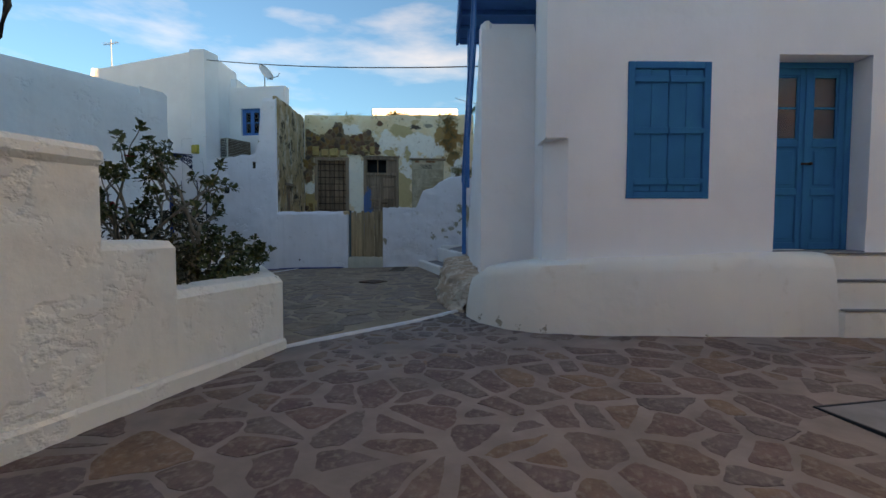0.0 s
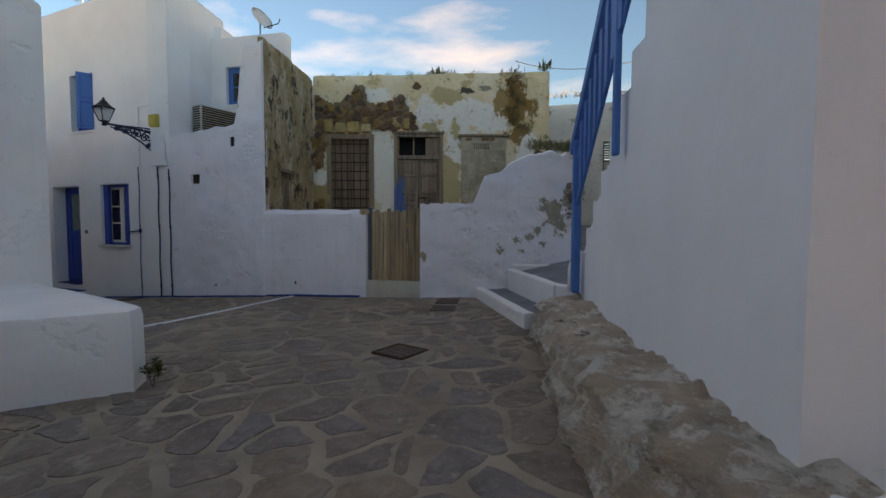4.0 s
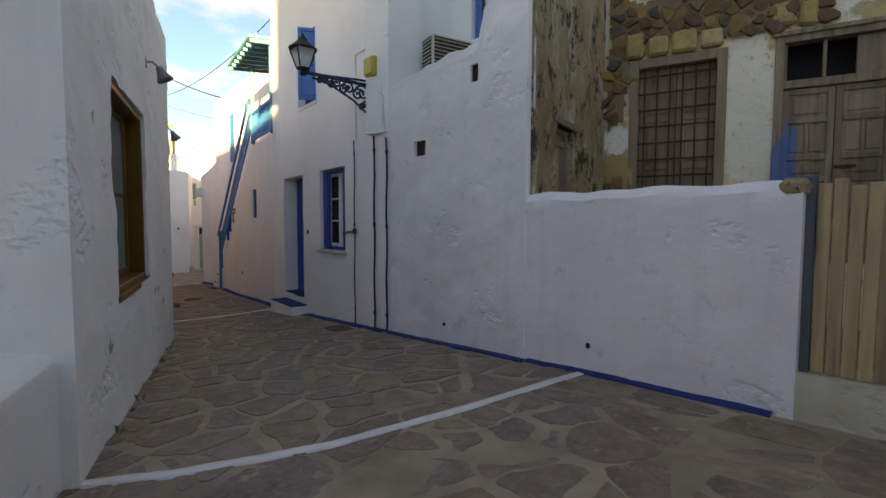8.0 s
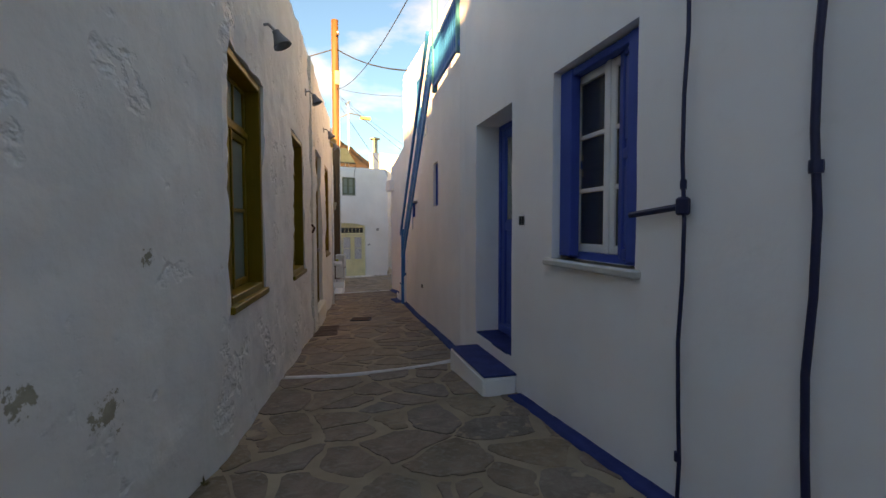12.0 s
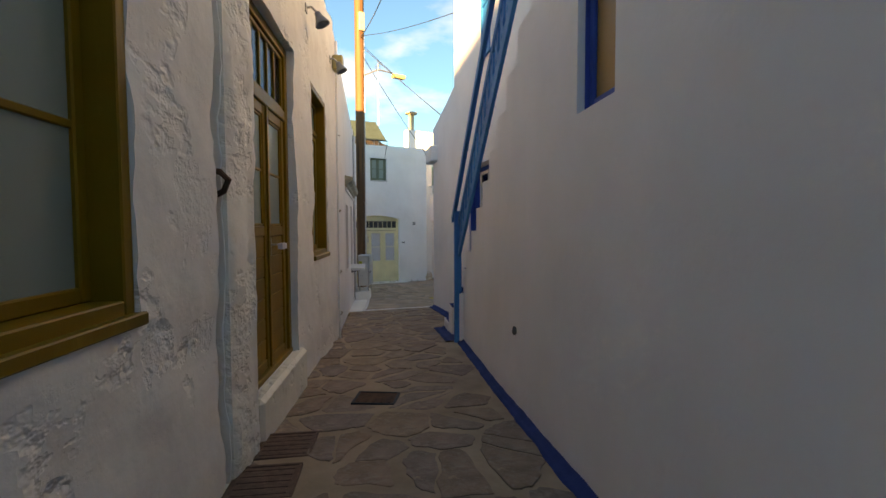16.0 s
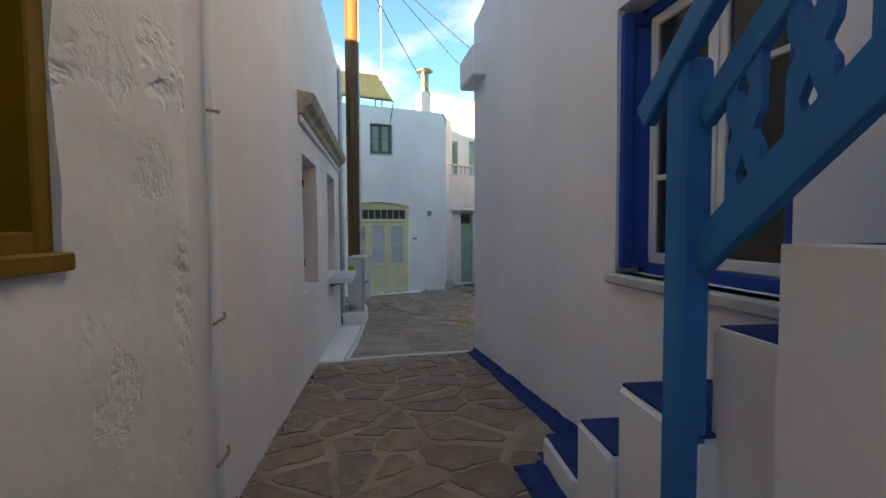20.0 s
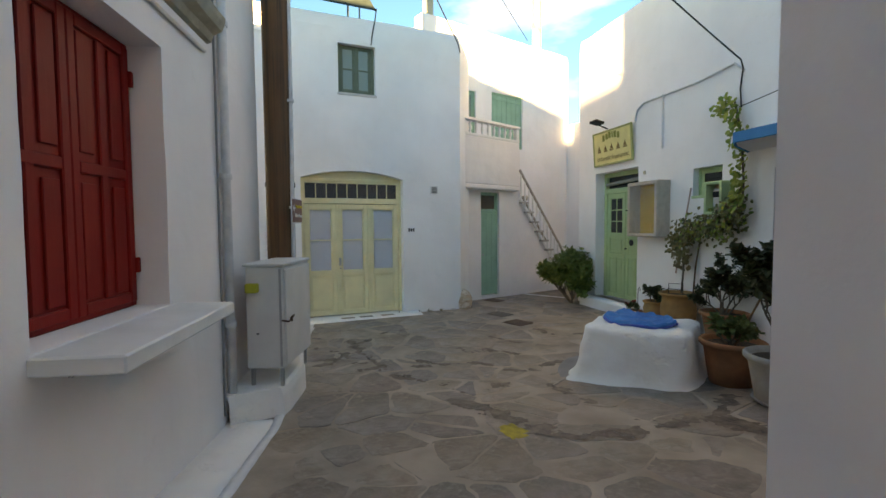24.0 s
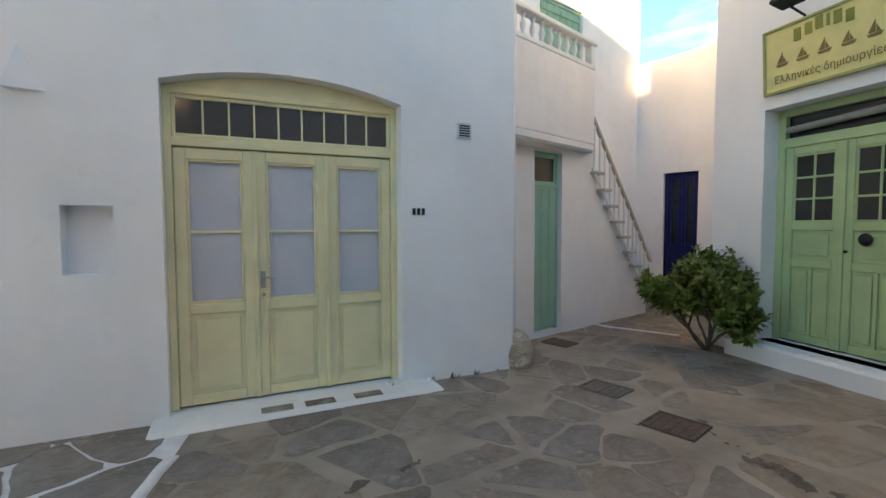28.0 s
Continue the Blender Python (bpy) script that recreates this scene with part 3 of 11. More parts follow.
def lathe(prof, seg=24):
    """Turned shape from (radius, height) pairs."""
    bm = bmesh.new()
    rings = []
    for r, z in prof:
        rings.append([bm.verts.new((r * math.cos(2 * math.pi * i / seg), r * math.sin(2 * math.pi * i / seg), z)) for i in range(seg)])
    for a, b in zip(rings, rings[1:]):
        for i in range(seg):
            bm.faces.new((a[i], a[(i + 1) % seg], b[(i + 1) % seg], b[i]))
    bm.faces.new(rings[0][::-1])
    bm.faces.new(rings[-1])
    return bm


def tube(bm, pts, rad, seg=8, taper=None):
    """A tube along points; taper: radius at the end."""
    pts = [Vector(p) for p in pts]
    n = len(pts)
    rings = []
    up = Vector((0.31, 0.17, 0.94))
    for i, p in enumerate(pts):
        d = (pts[min(i + 1, n - 1)] - pts[max(i - 1, 0)]).normalized()
        a = d.cross(up)
        if a.length < 0.05:
            a = d.cross(Vector((1, 0, 0)))
        a.normalize()
        b = d.cross(a)
        r = rad if taper is None else rad + (taper - rad) * i / max(1, n - 1)
        rings.append([bm.verts.new(p + r * (math.cos(2 * math.pi * k / seg) * a + math.sin(2 * math.pi * k / seg) * b)) for k in range(seg)])
    for r0, r1 in zip(rings, rings[1:]):
        for k in range(seg):
            bm.faces.new((r0[k], r0[(k + 1) % seg], r1[(k + 1) % seg], r1[k]))
    bm.faces.new(rings[0][::-1])
    bm.faces.new(rings[-1])


def tubes(paths, rad, seg=8):
    bm = bmesh.new()
    for p in paths:
        tube(bm, p, rad, seg)
    return bm


def prism(bm, outline, y0, y1, m=None):
    """An outline of (x, z) pairs pushed from y0 to y1."""
    a = [bm.verts.new((x, y0, z)) for x, z in outline]
    b = [bm.verts.new((x, y1, z)) for x, z in outline]
    n = len(outline)
    bm.faces.new(a)
    bm.faces.new(b[::-1])
    for i in range(n):
        bm.faces.new((a[i], b[i], b[(i + 1) % n], a[(i + 1) % n]))
    if m is not None:
        for v in a + b:
            v.co = m @ v.co
    bmesh.ops.recalc_face_normals(bm, faces=bm.faces[:])


class Face:
    """The outer face of a wall: s runs from p to q, left to right as one looks at it from outside; d goes inwards."""

    def __init__(self, p, q):
        self.p, self.q = Vector((*p, 0)), Vector((*q, 0))
        self.x = (self.q - self.p).normalized()
        self.y = Vector((0, 0, 1)).cross(self.x)
        self.len = (self.q - self.p).length

    def at(self, s=0.0, z=0.0, d=0.0):
        o = self.p + self.x * s + self.y * d
        m = Matrix(((self.x.x, self.y.x, 0, o.x), (self.x.y, self.y.y, 0, o.y), (0, 0, 1, z), (0, 0, 0, 1)))
        return m

    def s(self, x, y):
        return (Vector((x, y, 0)) - self.p).dot(self.x)


def lump(p, amp):
    d = amp * (noise.noise(p * 1.3) + 0.55 * noise.noise(p * 4.1) + 0.3 * noise.noise(p * 9.3))
    if amp > 0.013:
        # dents and trowel ridges of rough plaster
        d += amp * (1.3 * max(0.0, noise.noise(p * 3.3 + Vector((7, 0, 0))) - 0.2) - 0.7 * max(0.0, noise.noise(p * 6.1 + Vector((0, 5, 0))) - 0.25))
    if amp > 0.025:
        d += amp * 0.4 * noise.noise(p * 19.0)
    return d


def wall(name, f, z0, z1, holes=(), thick=0.45, mat=None, amp=0.014, step=0.2, label="", top=None, fixed=None, ends=(0.0, 0.0), round_top=0.04, category="wall", s0=0.0, s1=None, parent=None, back=True):
    """A plastered wall on the face f from s0 to s1: openings (s0, s1, z0, z1, arch rise), a top line top(s) above the height fixed."""
    s1 = f.len if s1 is None else s1
    xs, zs = {s0, s1}, {z0, z1}
    for h in holes:
        xs |= {h[0], h[1]}
        zs |= {h[2], h[3]}

    def fill(vals, st):
        vals = sorted(vals)
        out = []
        for a, b in zip(vals, vals[1:]):
            n = max(1, round((b - a) / st))
            out += [a + (b - a) * i / n for i in range(n)]
        return out + [vals[-1]]

    xs, zs = fill(xs, step), fill(zs, step)
    zf = fixed if fixed is not None else max([z0] + [h[3] for h in holes])
    bm = bmesh.new()
    nx, nz = len(xs), len(zs)

    def inside(xm, zm):
        return any(h[0] < xm < h[1] and h[2] < zm < h[3] for h in holes)

    V = {}

    def place(i, k, d):
        s, z = xs[i], zs[k]
        if top and z > zf:
            z = zf + (z - zf) * (top(s) - zf) / (z1 - zf)
        for h in holes:
            if len(h) > 4 and h[0] <= s <= h[1] and abs(zs[k] - h[3]) < 1e-6:
                u = 2 * (s - h[0]) / (h[1] - h[0]) - 1
                z += h[4] * (1 - u * u)
        edge = 0.0 if (i in (0, nx - 1)) else 1.0
        p = f.p + f.x * s + Vector((0, 0, z))
        dd = d
        if d == 0:
            dd = lump(p, amp) * edge
            if k == nz - 1:
                dd += round_top
                z -= 0.3 * round_top
        elif k == nz - 1:
            z -= 0.01
        return f.p + f.x * s + f.y * dd + Vector((0, 0, z))

    def vert(i, k, b):
        key = (i, k, b)
        if key not in V:
            V[key] = bm.verts.new(place(i, k, thick if b else 0.0))
        return V[key]

    solid = {}
    for i in range(nx - 1):
        for k in range(nz - 1):
            solid[i, k] = not inside((xs[i] + xs[i + 1]) / 2, (zs[k] + zs[k + 1]) / 2)
    for (i, k), ok in solid.items():
        if not ok:
            continue
        bm.faces.new((vert(i, k, 0), vert(i + 1, k, 0), vert(i + 1, k + 1, 0), vert(i, k + 1, 0)))
        if back:
            bm.faces.new((vert(i, k, 1), vert(i, k + 1, 1), vert(i + 1, k + 1, 1), vert(i + 1, k, 1)))
        if not solid.get((i - 1, k)):
            bm.faces.new((vert(i, k, 0), vert(i, k + 1, 0), vert(i, k + 1, 1), vert(i, k, 1)))
        if not solid.get((i + 1, k)):
            bm.faces.new((vert(i + 1, k, 0), vert(i + 1, k, 1), vert(i + 1, k + 1, 1), vert(i + 1, k + 1, 0)))
        if not solid.get((i, k - 1)):
            bm.faces.new((vert(i, k, 0), vert(i, k, 1), vert(i + 1, k, 1), vert(i + 1, k, 0)))
        if not solid.get((i, k + 1)):
            bm.faces.new((vert(i, k + 1, 0), vert(i + 1, k + 1, 0), vert(i + 1, k + 1, 1), vert(i, k + 1, 1)))
    bmesh.ops.recalc_face_normals(bm, faces=bm.faces[:])
    ob = part(name, bm, mat or white, parent)
    if parent is None:
        tagged(ob, label, category, "", "structure")
    for p in ob.data.polygons:
        p.use_smooth = True
    ob.data.set_sharp_from_angle(angle=radians(38))
    return ob


# ---- ground ----
GX = [(-60, -3.0), (-32, -1.35), (-28, -1.27), (-26, -1.26), (-23.6, -1.2), (-20.2, -0.905), (-16, -0.6), (-14.2, -0.52), (-12, -0.36), (-9.3, -0.19), (-6.6, 0.01), (-4, 0.17), (-1, 0.28), (60, 0.35)]
GY = [(-40, -1.0), (0, -0.22), (4.2, -0.08), (5.4, -0.01), (8, -0.01), (11, 0.0), (60, 0.2)]


def gz(x, y):
    z = float(np.interp(x, [a for a, b in GX], [b for a, b in GX]))
    w = min(1.0, max(0.0, (x + 4) / 3))
    return z + w * float(np.interp(y, [a for a, b in GY], [b for a, b in GY]))


def build_ground():
    def axis(lo, hi, a, b, st):
        out = [lo, lo * 0.5 + a * 0.5, a - 25, a - 8] + list(np.arange(a, b + 0.01, st)) + [b + 8, b + 25, hi * 0.5 + b * 0.5, hi]
        return out
    xs, ys = axis(-900, 900, -33, 9, 0.6), axis(-900, 900, -6, 29, 0.6)
    bm = bmesh.new()
    g = [[bm.verts.new((x, y, gz(x, y) if -45 < x < 25 and -20 < y < 45 else -3.0)) for y in ys] for x in xs]
    for i in range(len(xs) - 1):
        for k in range(len(ys) - 1):
            bm.faces.new((g[i][k], g[i + 1][k], g[i + 1][k + 1], g[i][k + 1]))
    ob = part("ground", bm, joint, None, smooth=True)
    return tagged(ob, "mortar-grey ground under the crazy paving of the lanes", "ground", "", "structure")


build_ground()
# ---- the large structure: faces of the houses, left to right as seen from the lane ----
F_blue = Face((1.06, 4.80), (7.6, 4.88))              # blue-shuttered house, front
F_pillar = Face((0.49, 5.94), (1.17, 5.95))
F_stairwall = Face((-16.032, 16.275), (-10.69, 14.25))  # flank of the blue-railed stairs
F_house = Face((-10.69, 14.25), (-6.62, 12.985))      # house with the deep blue door
F_old = Face((-6.62, 12.985), (-4.42, 12.41))
F_low = Face((-4.42, 12.41), (-2.47, 11.94))
F_right = Face((-1.53, 11.72), (1.0, 11.72))
F_ruin = Face((-4.42, 14.85), (1.0, 15.40))
F_ruinside = Face((-4.435, 12.41), (-4.435, 14.85))
F_lfront = Face((-8.4, 4.26), (-5.5, 9.30))
F_l1 = Face((-5.5, 9.30), (-9.35, 11.60))
F_l2 = Face((-9.35, 11.60), (-17.3, 14.88))
F_l3 = Face((-17.3, 14.88), (-24.05, 17.13))
F_r2 = Face((-20.20, 17.88), (-12.6, 15.72))
F_cafe = Face((-28.12, 17.2), (-27.92, 21.35))
F_green = Face((-27.6, 24.10), (-20.5, 22.74))


def hole(f, xa, xb, z0, z1, *arch):
    """An opening between two x places along the face."""
    k = 1 / f.x.x
    a, b = sorted(((xa - f.p.x) * k, (xb - f.p.x) * k))
    return (a, b, z0, z1, *arch)


def holey(f, ya, yb, z0, z1, *arch):
    k = 1 / f.x.y
    a, b = sorted(((ya - f.p.y) * k, (yb - f.p.y) * k))
    return (a, b, z0, z1, *arch)


# openings
H_shutter = hole(F_blue, 1.90, 2.76, 1.60, 3.00)
H_bdoor = hole(F_blue, 3.46, 4.44, 1.03, 3.08)
H_doorA = (0.48, 1.43, 0.10, 2.27)
H_winA = (2.15, 3.04, 1.00, 2.28)
H_upwin = (1.24, 2.02, 3.44, 4.64)
H_slit = (3.75, 4.16, 1.54, 2.20)
H_hole1 = hole(F_old, -6.10, -5.92, 2.22, 2.40)
H_hole2 = hole(F_old, -5.20, -5.09, 2.88, 3.06)
H_grid = hole(F_ruin, -4.06, -3.10, 1.45, 3.49)
H_rdoor = hole(F_ruin, -2.55, -1.48, 1.00, 3.53)
H_sdoor = (0.74, 1.26, 0.9, 2.48)
H_lwin = (1.03, 2.42, 0.90, 2.44)
H_lw2 = (0.10, 1.10, 0.71, 2.38)
H_lw3 = (2.60, 3.62, 0.64, 2.36)
H_dd = (4.98, 6.20, -0.20, 2.55)
H_lw4 = (6.98, 7.92, 0.63, 2.53)
H_n1 = (2.76, 3.82, 0.02, 1.43)
H_n2 = (4.90, 6.02, -0.05, 1.49)
H_rw = hole(F_r2, -17.10, -16.06, 0.43, 1.88)
H_cafe = holey(F_cafe, 18.31, 20.16, -1.24, 1.27, 0.14)
H_cwin = holey(F_cafe, 18.99, 19.66, 2.78, 3.70)
H_niche = holey(F_cafe, 17.71, 18.01, -0.13, 0.35)
H_gdoor = (0.64, 1.95, -1.06, 1.43)
H_gwin = (3.20, 3.73, 0.82, 1.24)

wall("wall_blue_house", F_blue, 0.0, 7.2, [H_shutter, H_bdoor], 0.5, white, 0.010, label="whitewashed front wall of the blue-shuttered house", s0=0.235)
wall("wall_blue_house_jut", F_blue, 2.22, 7.2, (), 0.45, white, 0.004, label="whitewashed corner over the square stop", s1=0.235)
wall("wall_blue_house_side", Face((1.17, 5.95), (1.06, 4.80)), 0.5, 7.2, (), 0.3, white, 0.004, label="whitewashed return wall of the blue-shuttered house", s1=0.91)
wall("wall_blue_house_side_jut", Face((1.17, 5.95), (1.06, 4.80)), 2.22, 7.2, (), 0.2, white, 0.002, label="whitewashed return over the square stop", s0=0.91)


def chamfer_corner():
    """The house corner, cut away below a square stop."""
    bm = bmesh.new()
    out = [(1.086, 5.05), (1.294, 4.806), (1.42, 4.95), (1.42, 5.40), (1.12, 5.40)]
    lo, hi = [bm.verts.new((x, y, 0.5)) for x, y in out], [bm.verts.new((x, y, 2.215)) for x, y in out]
    bm.faces.new(hi)
    bm.faces.new(lo[::-1])
    for i in range(5):
        bm.faces.new((lo[i], lo[(i + 1) % 5], hi[(i + 1) % 5], hi[i]))
    prism_pts = [(1.074, 4.812), (1.298, 4.815), (1.30, 5.06), (1.094, 5.056)]
    lo, hi = [bm.verts.new((x, y, 2.208)) for x, y in prism_pts], [bm.verts.new((x, y, 2.34)) for x, y in prism_pts]
    bm.faces.new(hi)
    bm.faces.new(lo[::-1])
    for i in range(4):
        bm.faces.new((lo[i], lo[(i + 1) % 4], hi[(i + 1) % 4], hi[i]))
    bmesh.ops.recalc_face_normals(bm, faces=bm.faces[:])
    ob = part("wall_blue_house_corner", bm, white, None)
    tagged(ob, "chamfered whitewashed corner below a square stop", "wall", "", "structure")


chamfer_corner()
wall("wall_stair_pillar", F_pillar, 0.5, 3.95, (), 0.4, white, 0.008, label="round-topped whitewashed end pillar of the outside stairs", round_top=0.12)


def top_house(s):
    return 6.05 + 0.15 * s / 4.2


wall("wall_house", F_house, -0.7, 6.2, [H_doorA, H_winA, H_upwin], 0.5, white, 0.010, top=top_house, round_top=0.01, label="whitewashed two-storey house wall with blue joinery")
wall("wall_house_east", Face((-6.62, 12.985), (-6.62, 15.0)), 2.6, 6.2, (), 0.4, white, 0.012, label="whitewashed side wall of the two-storey house", round_top=0.01)
wall("wall_house_west", Face((-10.70, 18.2), (-10.70, 14.22)), -0.5, 6.1, (), 0.4, white, 0.010, label="whitewashed side wall above the balcony")


def top_old(s):
    jag = 0.06 * noise.noise(Vector((s * 4.0, 2.2, 0)))
    if s < 1.62:
        return 3.13 + 0.10 * s + jag
    if s < 1.80:
        return 3.3 + (s - 1.62) / 0.18 * 1.3
    return 4.76 + jag


wall("wall_old", F_old, -0.6, 4.8, [H_hole1, H_hole2], 0.12, peeling, 0.028, 0.08, top=top_old, fixed=3.08, s1=F_old.len - 0.05, label="old uneven whitewashed wall with putlog holes", round_top=0.05)
wall("wall_low", F_low, -0.5, 1.73, (), 0.38, peeling, 0.020, 0.09, s0=-0.09, top=lambda s: 1.72 + 0.03 * noise.noise(Vector((s * 3, 0, 0))), fixed=1.3, label="low whitewashed yard wall of the ruin", round_top=0.06)


def top_right(s):
    jag = 0.03 * noise.noise(Vector((s * 5.0, 9.0, 0))) + 0.04 * noise.noise(Vector((s * 13.0, 4.0, 0)))
    pts_s, pts_z = [0, 0.86, 0.94, 1.01, 1.23, 1.42, 1.61, 1.84, 2.06, 2.22, 2.30, 2.47], [1.80, 1.81, 2.06, 2.24, 2.30, 2.45, 2.55, 2.62, 2.64, 2.57, 2.66, 2.44]
    return float(np.interp(s, pts_s, pts_z)) + jag


def yard_wall():
    """Old yard wall with a rounded, flaring end."""
    ob = wall("wall_right", F_right, -0.3, 2.7, (), 0.6, peeling, 0.040, 0.06, top=top_right, fixed=1.6, s1=2.47, label="flaking whitewashed yard wall stepping up beside the ramp", round_top=0.08)
    for v in ob.data.vertices:
        c = v.co
        u = min(1.0, max(0.0, (c.x - 0.35) / 0.59))
        foot = min(1.0, max(0.0, (1.40 - c.z) / 0.5))
        if c.y < 12.0:
            c.y += 0.20 * u ** 4 - 0.26 * u * u * foot
        c.x += 0.12 * u * u * foot + 0.05 * u * noise.noise(Vector((c.z * 2.7, c.y, 3)))
    return ob


yard_wall()
wall("wall_ruin", F_ruin, 0.0, 5.0, [H_grid, H_rdoor], 0.5, ruinmat, 0.035, 0.13, top=lambda s: 4.86 + 0.03 * s + 0.04 * noise.noise(Vector((s * 3, 5, 0))), fixed=3.6, label="ruined house front with fallen plaster and bare rubble")
wall("wall_ruin_side", F_ruinside, 0.5, 4.80, [H_sdoor], 0.12, brownmat, 0.04, 0.08, label="ruined side wall of crumbling brown render", s0=0.07)
wall("wall_ruin_east", Face((1.0, 15.40), (1.2, 19.0)), 0.0, 5.0, (), 0.4, ruinmat, 0.03, 0.2, label="end wall of the ruined house")
wall("wall_house_back", Face((-6.62, 14.45), (-4.85, 14.20)), 2.8, 5.6, [(0.38, 1.02, 4.10, 4.93)], 0.35, white, 0.01, label="whitewashed wall with a small blue window over the terrace")

wall("wall_left_front", F_lfront, -0.3, 3.97, (), 0.5, white_rough, 0.016, label="rough whitewashed gable of the lane house", round_top=0.08)
wall("wall_left_a", F_l1, -0.6, 3.97, [H_lwin], 0.5, white_rough, 0.024, 0.085, label="rough whitewashed lane wall with a brown window", round_top=0.08)
wall("wall_left_b", F_l2, -1.1, 3.9, [H_lw2, H_lw3, (4.325, 4.405, -0.45, 2.75), H_dd, H_lw4], 0.5, white_rough, 0.026, 0.07, label="lumpy whitewashed lane wall with ochre-brown joinery", round_top=0.08)
wall("wall_left_c", F_l3, -1.5, 3.95, [H_n1, H_n2], 0.5, pink_white, 0.008, label="smooth pinkish-white lane wall with red shuttered windows", round_top=0.06, s1=F_l3.len + 0.93)
wall("wall_left_end", Face((-24.93, 17.42), (-26.1, 14.4)), -1.5, 3.95, (), 0.4, white, 0.008, label="whitewashed end wall of the lane house")


wall("wall_r2", F_r2, -1.4, 5.55, [H_rw], 0.5, white, 0.008, 0.18, label="whitewashed house wall behind the blue-railed stairs", s0=2.15)
wall("wall_r2_low", F_r2, -1.4, 3.6, (), 0.5, white, 0.008, 0.15, top=lambda s: 3.28 + 0.12 * s + 0.05 * s * s * 0.5, fixed=2.4, label="lower whitewashed corner of the house at the square", s0=0.0, s1=2.15, round_top=0.10)
wall("wall_r2_corner", Face((-20.42, 18.32), (-20.20, 17.88)), -1.4, 3.28, (), 0.4, white, 0.004, label="rounded whitewashed house corner", round_top=0.10)
wall("wall_r2_west", Face((-20.5, 22.9), (-20.42, 18.32)), -1.5, 3.3, (), 0.4, white, 0.008, label="whitewashed house wall along the square")

wall("wall_cafe", F_cafe, -1.7, 4.2, [H_cafe, H_cwin, H_niche], 0.45, white, 0.009, label="whitewashed shop front with an arched doorway", round_top=0.12, s0=-0.25)
wall("wall_cafe_side", Face((-27.92, 21.35), (-28.75, 22.0)), -1.7, 4.1, (), 0.4, white, 0.005, label="whitewashed return beside the mint door")
F_rec = Face((-28.70, 21.70), (-29.45, 25.6))
F_upper = Face((-29.55, 21.3), (-30.45, 26.2))
H_mint = (0.66, 1.22, -1.22, 1.16)
H_bal1 = (0.90, 1.50, 2.30, 3.70)
H_bal2 = (2.03, 3.13, 2.42, 3.78)
wall("wall_recess", F_rec, -1.7, 2.2, [H_mint], 0.35, pink_white, 0.010, label="cream-white lower wall with a mint door", round_top=0.0, s0=0.0, s1=1.90)
wall("wall_recess_upper", F_upper, -1.7, 5.25, [H_bal1, H_bal2], 0.4, white, 0.010, label="whitewashed upper wall behind the balcony", round_top=0.05)
F_end = Face((-30.6, 26.15), (-27.6, 26.5))
H_navy = (0.72, 1.36, -1.25, 1.15)
wall("wall_lane_end", F_end, -1.7, 3.3, [H_navy], 0.35, white, 0.008, label="whitewashed wall closing the side lane")
H_gate = (4.50, 5.75, -1.25, 1.10)
wall("wall_green_house", F_green, -1.7, 4.3, [H_gdoor, H_gwin, H_gate], 0.5, white, 0.009, label="whitewashed shop wall with a pale green door", s0=0.0)
wall("wall_green_west", Face((-27.45, 26.45), (-27.6, 24.10)), -1.7, 4.3, (), 0.4, white, 0.008, label="whitewashed side of the green-door house")

# ---- joinery ----


def ring(bm, x0, x1, y0, y1, z0, z1, w, wb=None, bev=0.006):
    wb = w if wb is None else wb
    box(bm, x0, x0 + w, y0, y1, z0, z1, bev)
    box(bm, x1 - w, x1, y0, y1, z0, z1, bev)
    box(bm, x0 + w, x1 - w, y0, y1, z1 - w, z1, bev)
    if wb > 0:
        box(bm, x0 + w, x1 - w, y0, y1, z0, z0 + wb, bev)


def sash(parent, x0, x1, z0, z1, y, mat, rows=2, cols=1, gl=None, w=0.05, bar=0.028, t=0.04, name="sash", cloth=False):
    bm = bmesh.new()
    ring(bm, x0, x1, y, y + t, z0, z1, w)
    iw, ih = (x1 - x0 - 2 * w), (z1 - z0 - 2 * w)
    for i in range(1, cols):
        c = x0 + w + iw * i / cols
        box(bm, c - bar / 2, c + bar / 2, y + 0.004, y + t - 0.004, z0 + w, z1 - w, 0.004)
    for k in range(1, rows):
        c = z0 + w + ih * k / rows
        box(bm, x0 + w, x1 - w, y + 0.005, y + t - 0.005, c - bar / 2, c + bar / 2, 0.004)
    s = part(name, bm, mat, parent)
    for i in range(cols):
        for k in range(rows):
            a, b = x0 + w + iw * i / cols, x0 + w + iw * (i + 1) / cols
            c, d = z0 + w + ih * k / rows, z0 + w + ih * (k + 1) / rows
            p = part("pane", bbox(a, b, y + t * 0.45, y + t * 0.6, c, d, 0), gl or pane, s)
            p.visible_shadow = False
    if cloth:
        bm = bmesh.new()
        n = 14
        va = []
        for i in range(n + 1):
            u = i / n
            yy = y + t + 0.03 + 0.012 * math.sin(u * 19 + x0)
            va.append((bm.verts.new((x0 + w * 0.6 + u * (x1 - x0 - 1.2 * w), yy, z0 + w * 0.5)), bm.verts.new((x0 + w * 0.6 + u * (x1 - x0 - 1.2 * w), yy, z1 - w * 0.5))))
        for a, b in zip(va, va[1:]):
            bm.faces.new((a[0], b[0], b[1], a[1]))
        part("curtain", bm, curtain, s, "white cloth hung behind the glass", True)
    return s


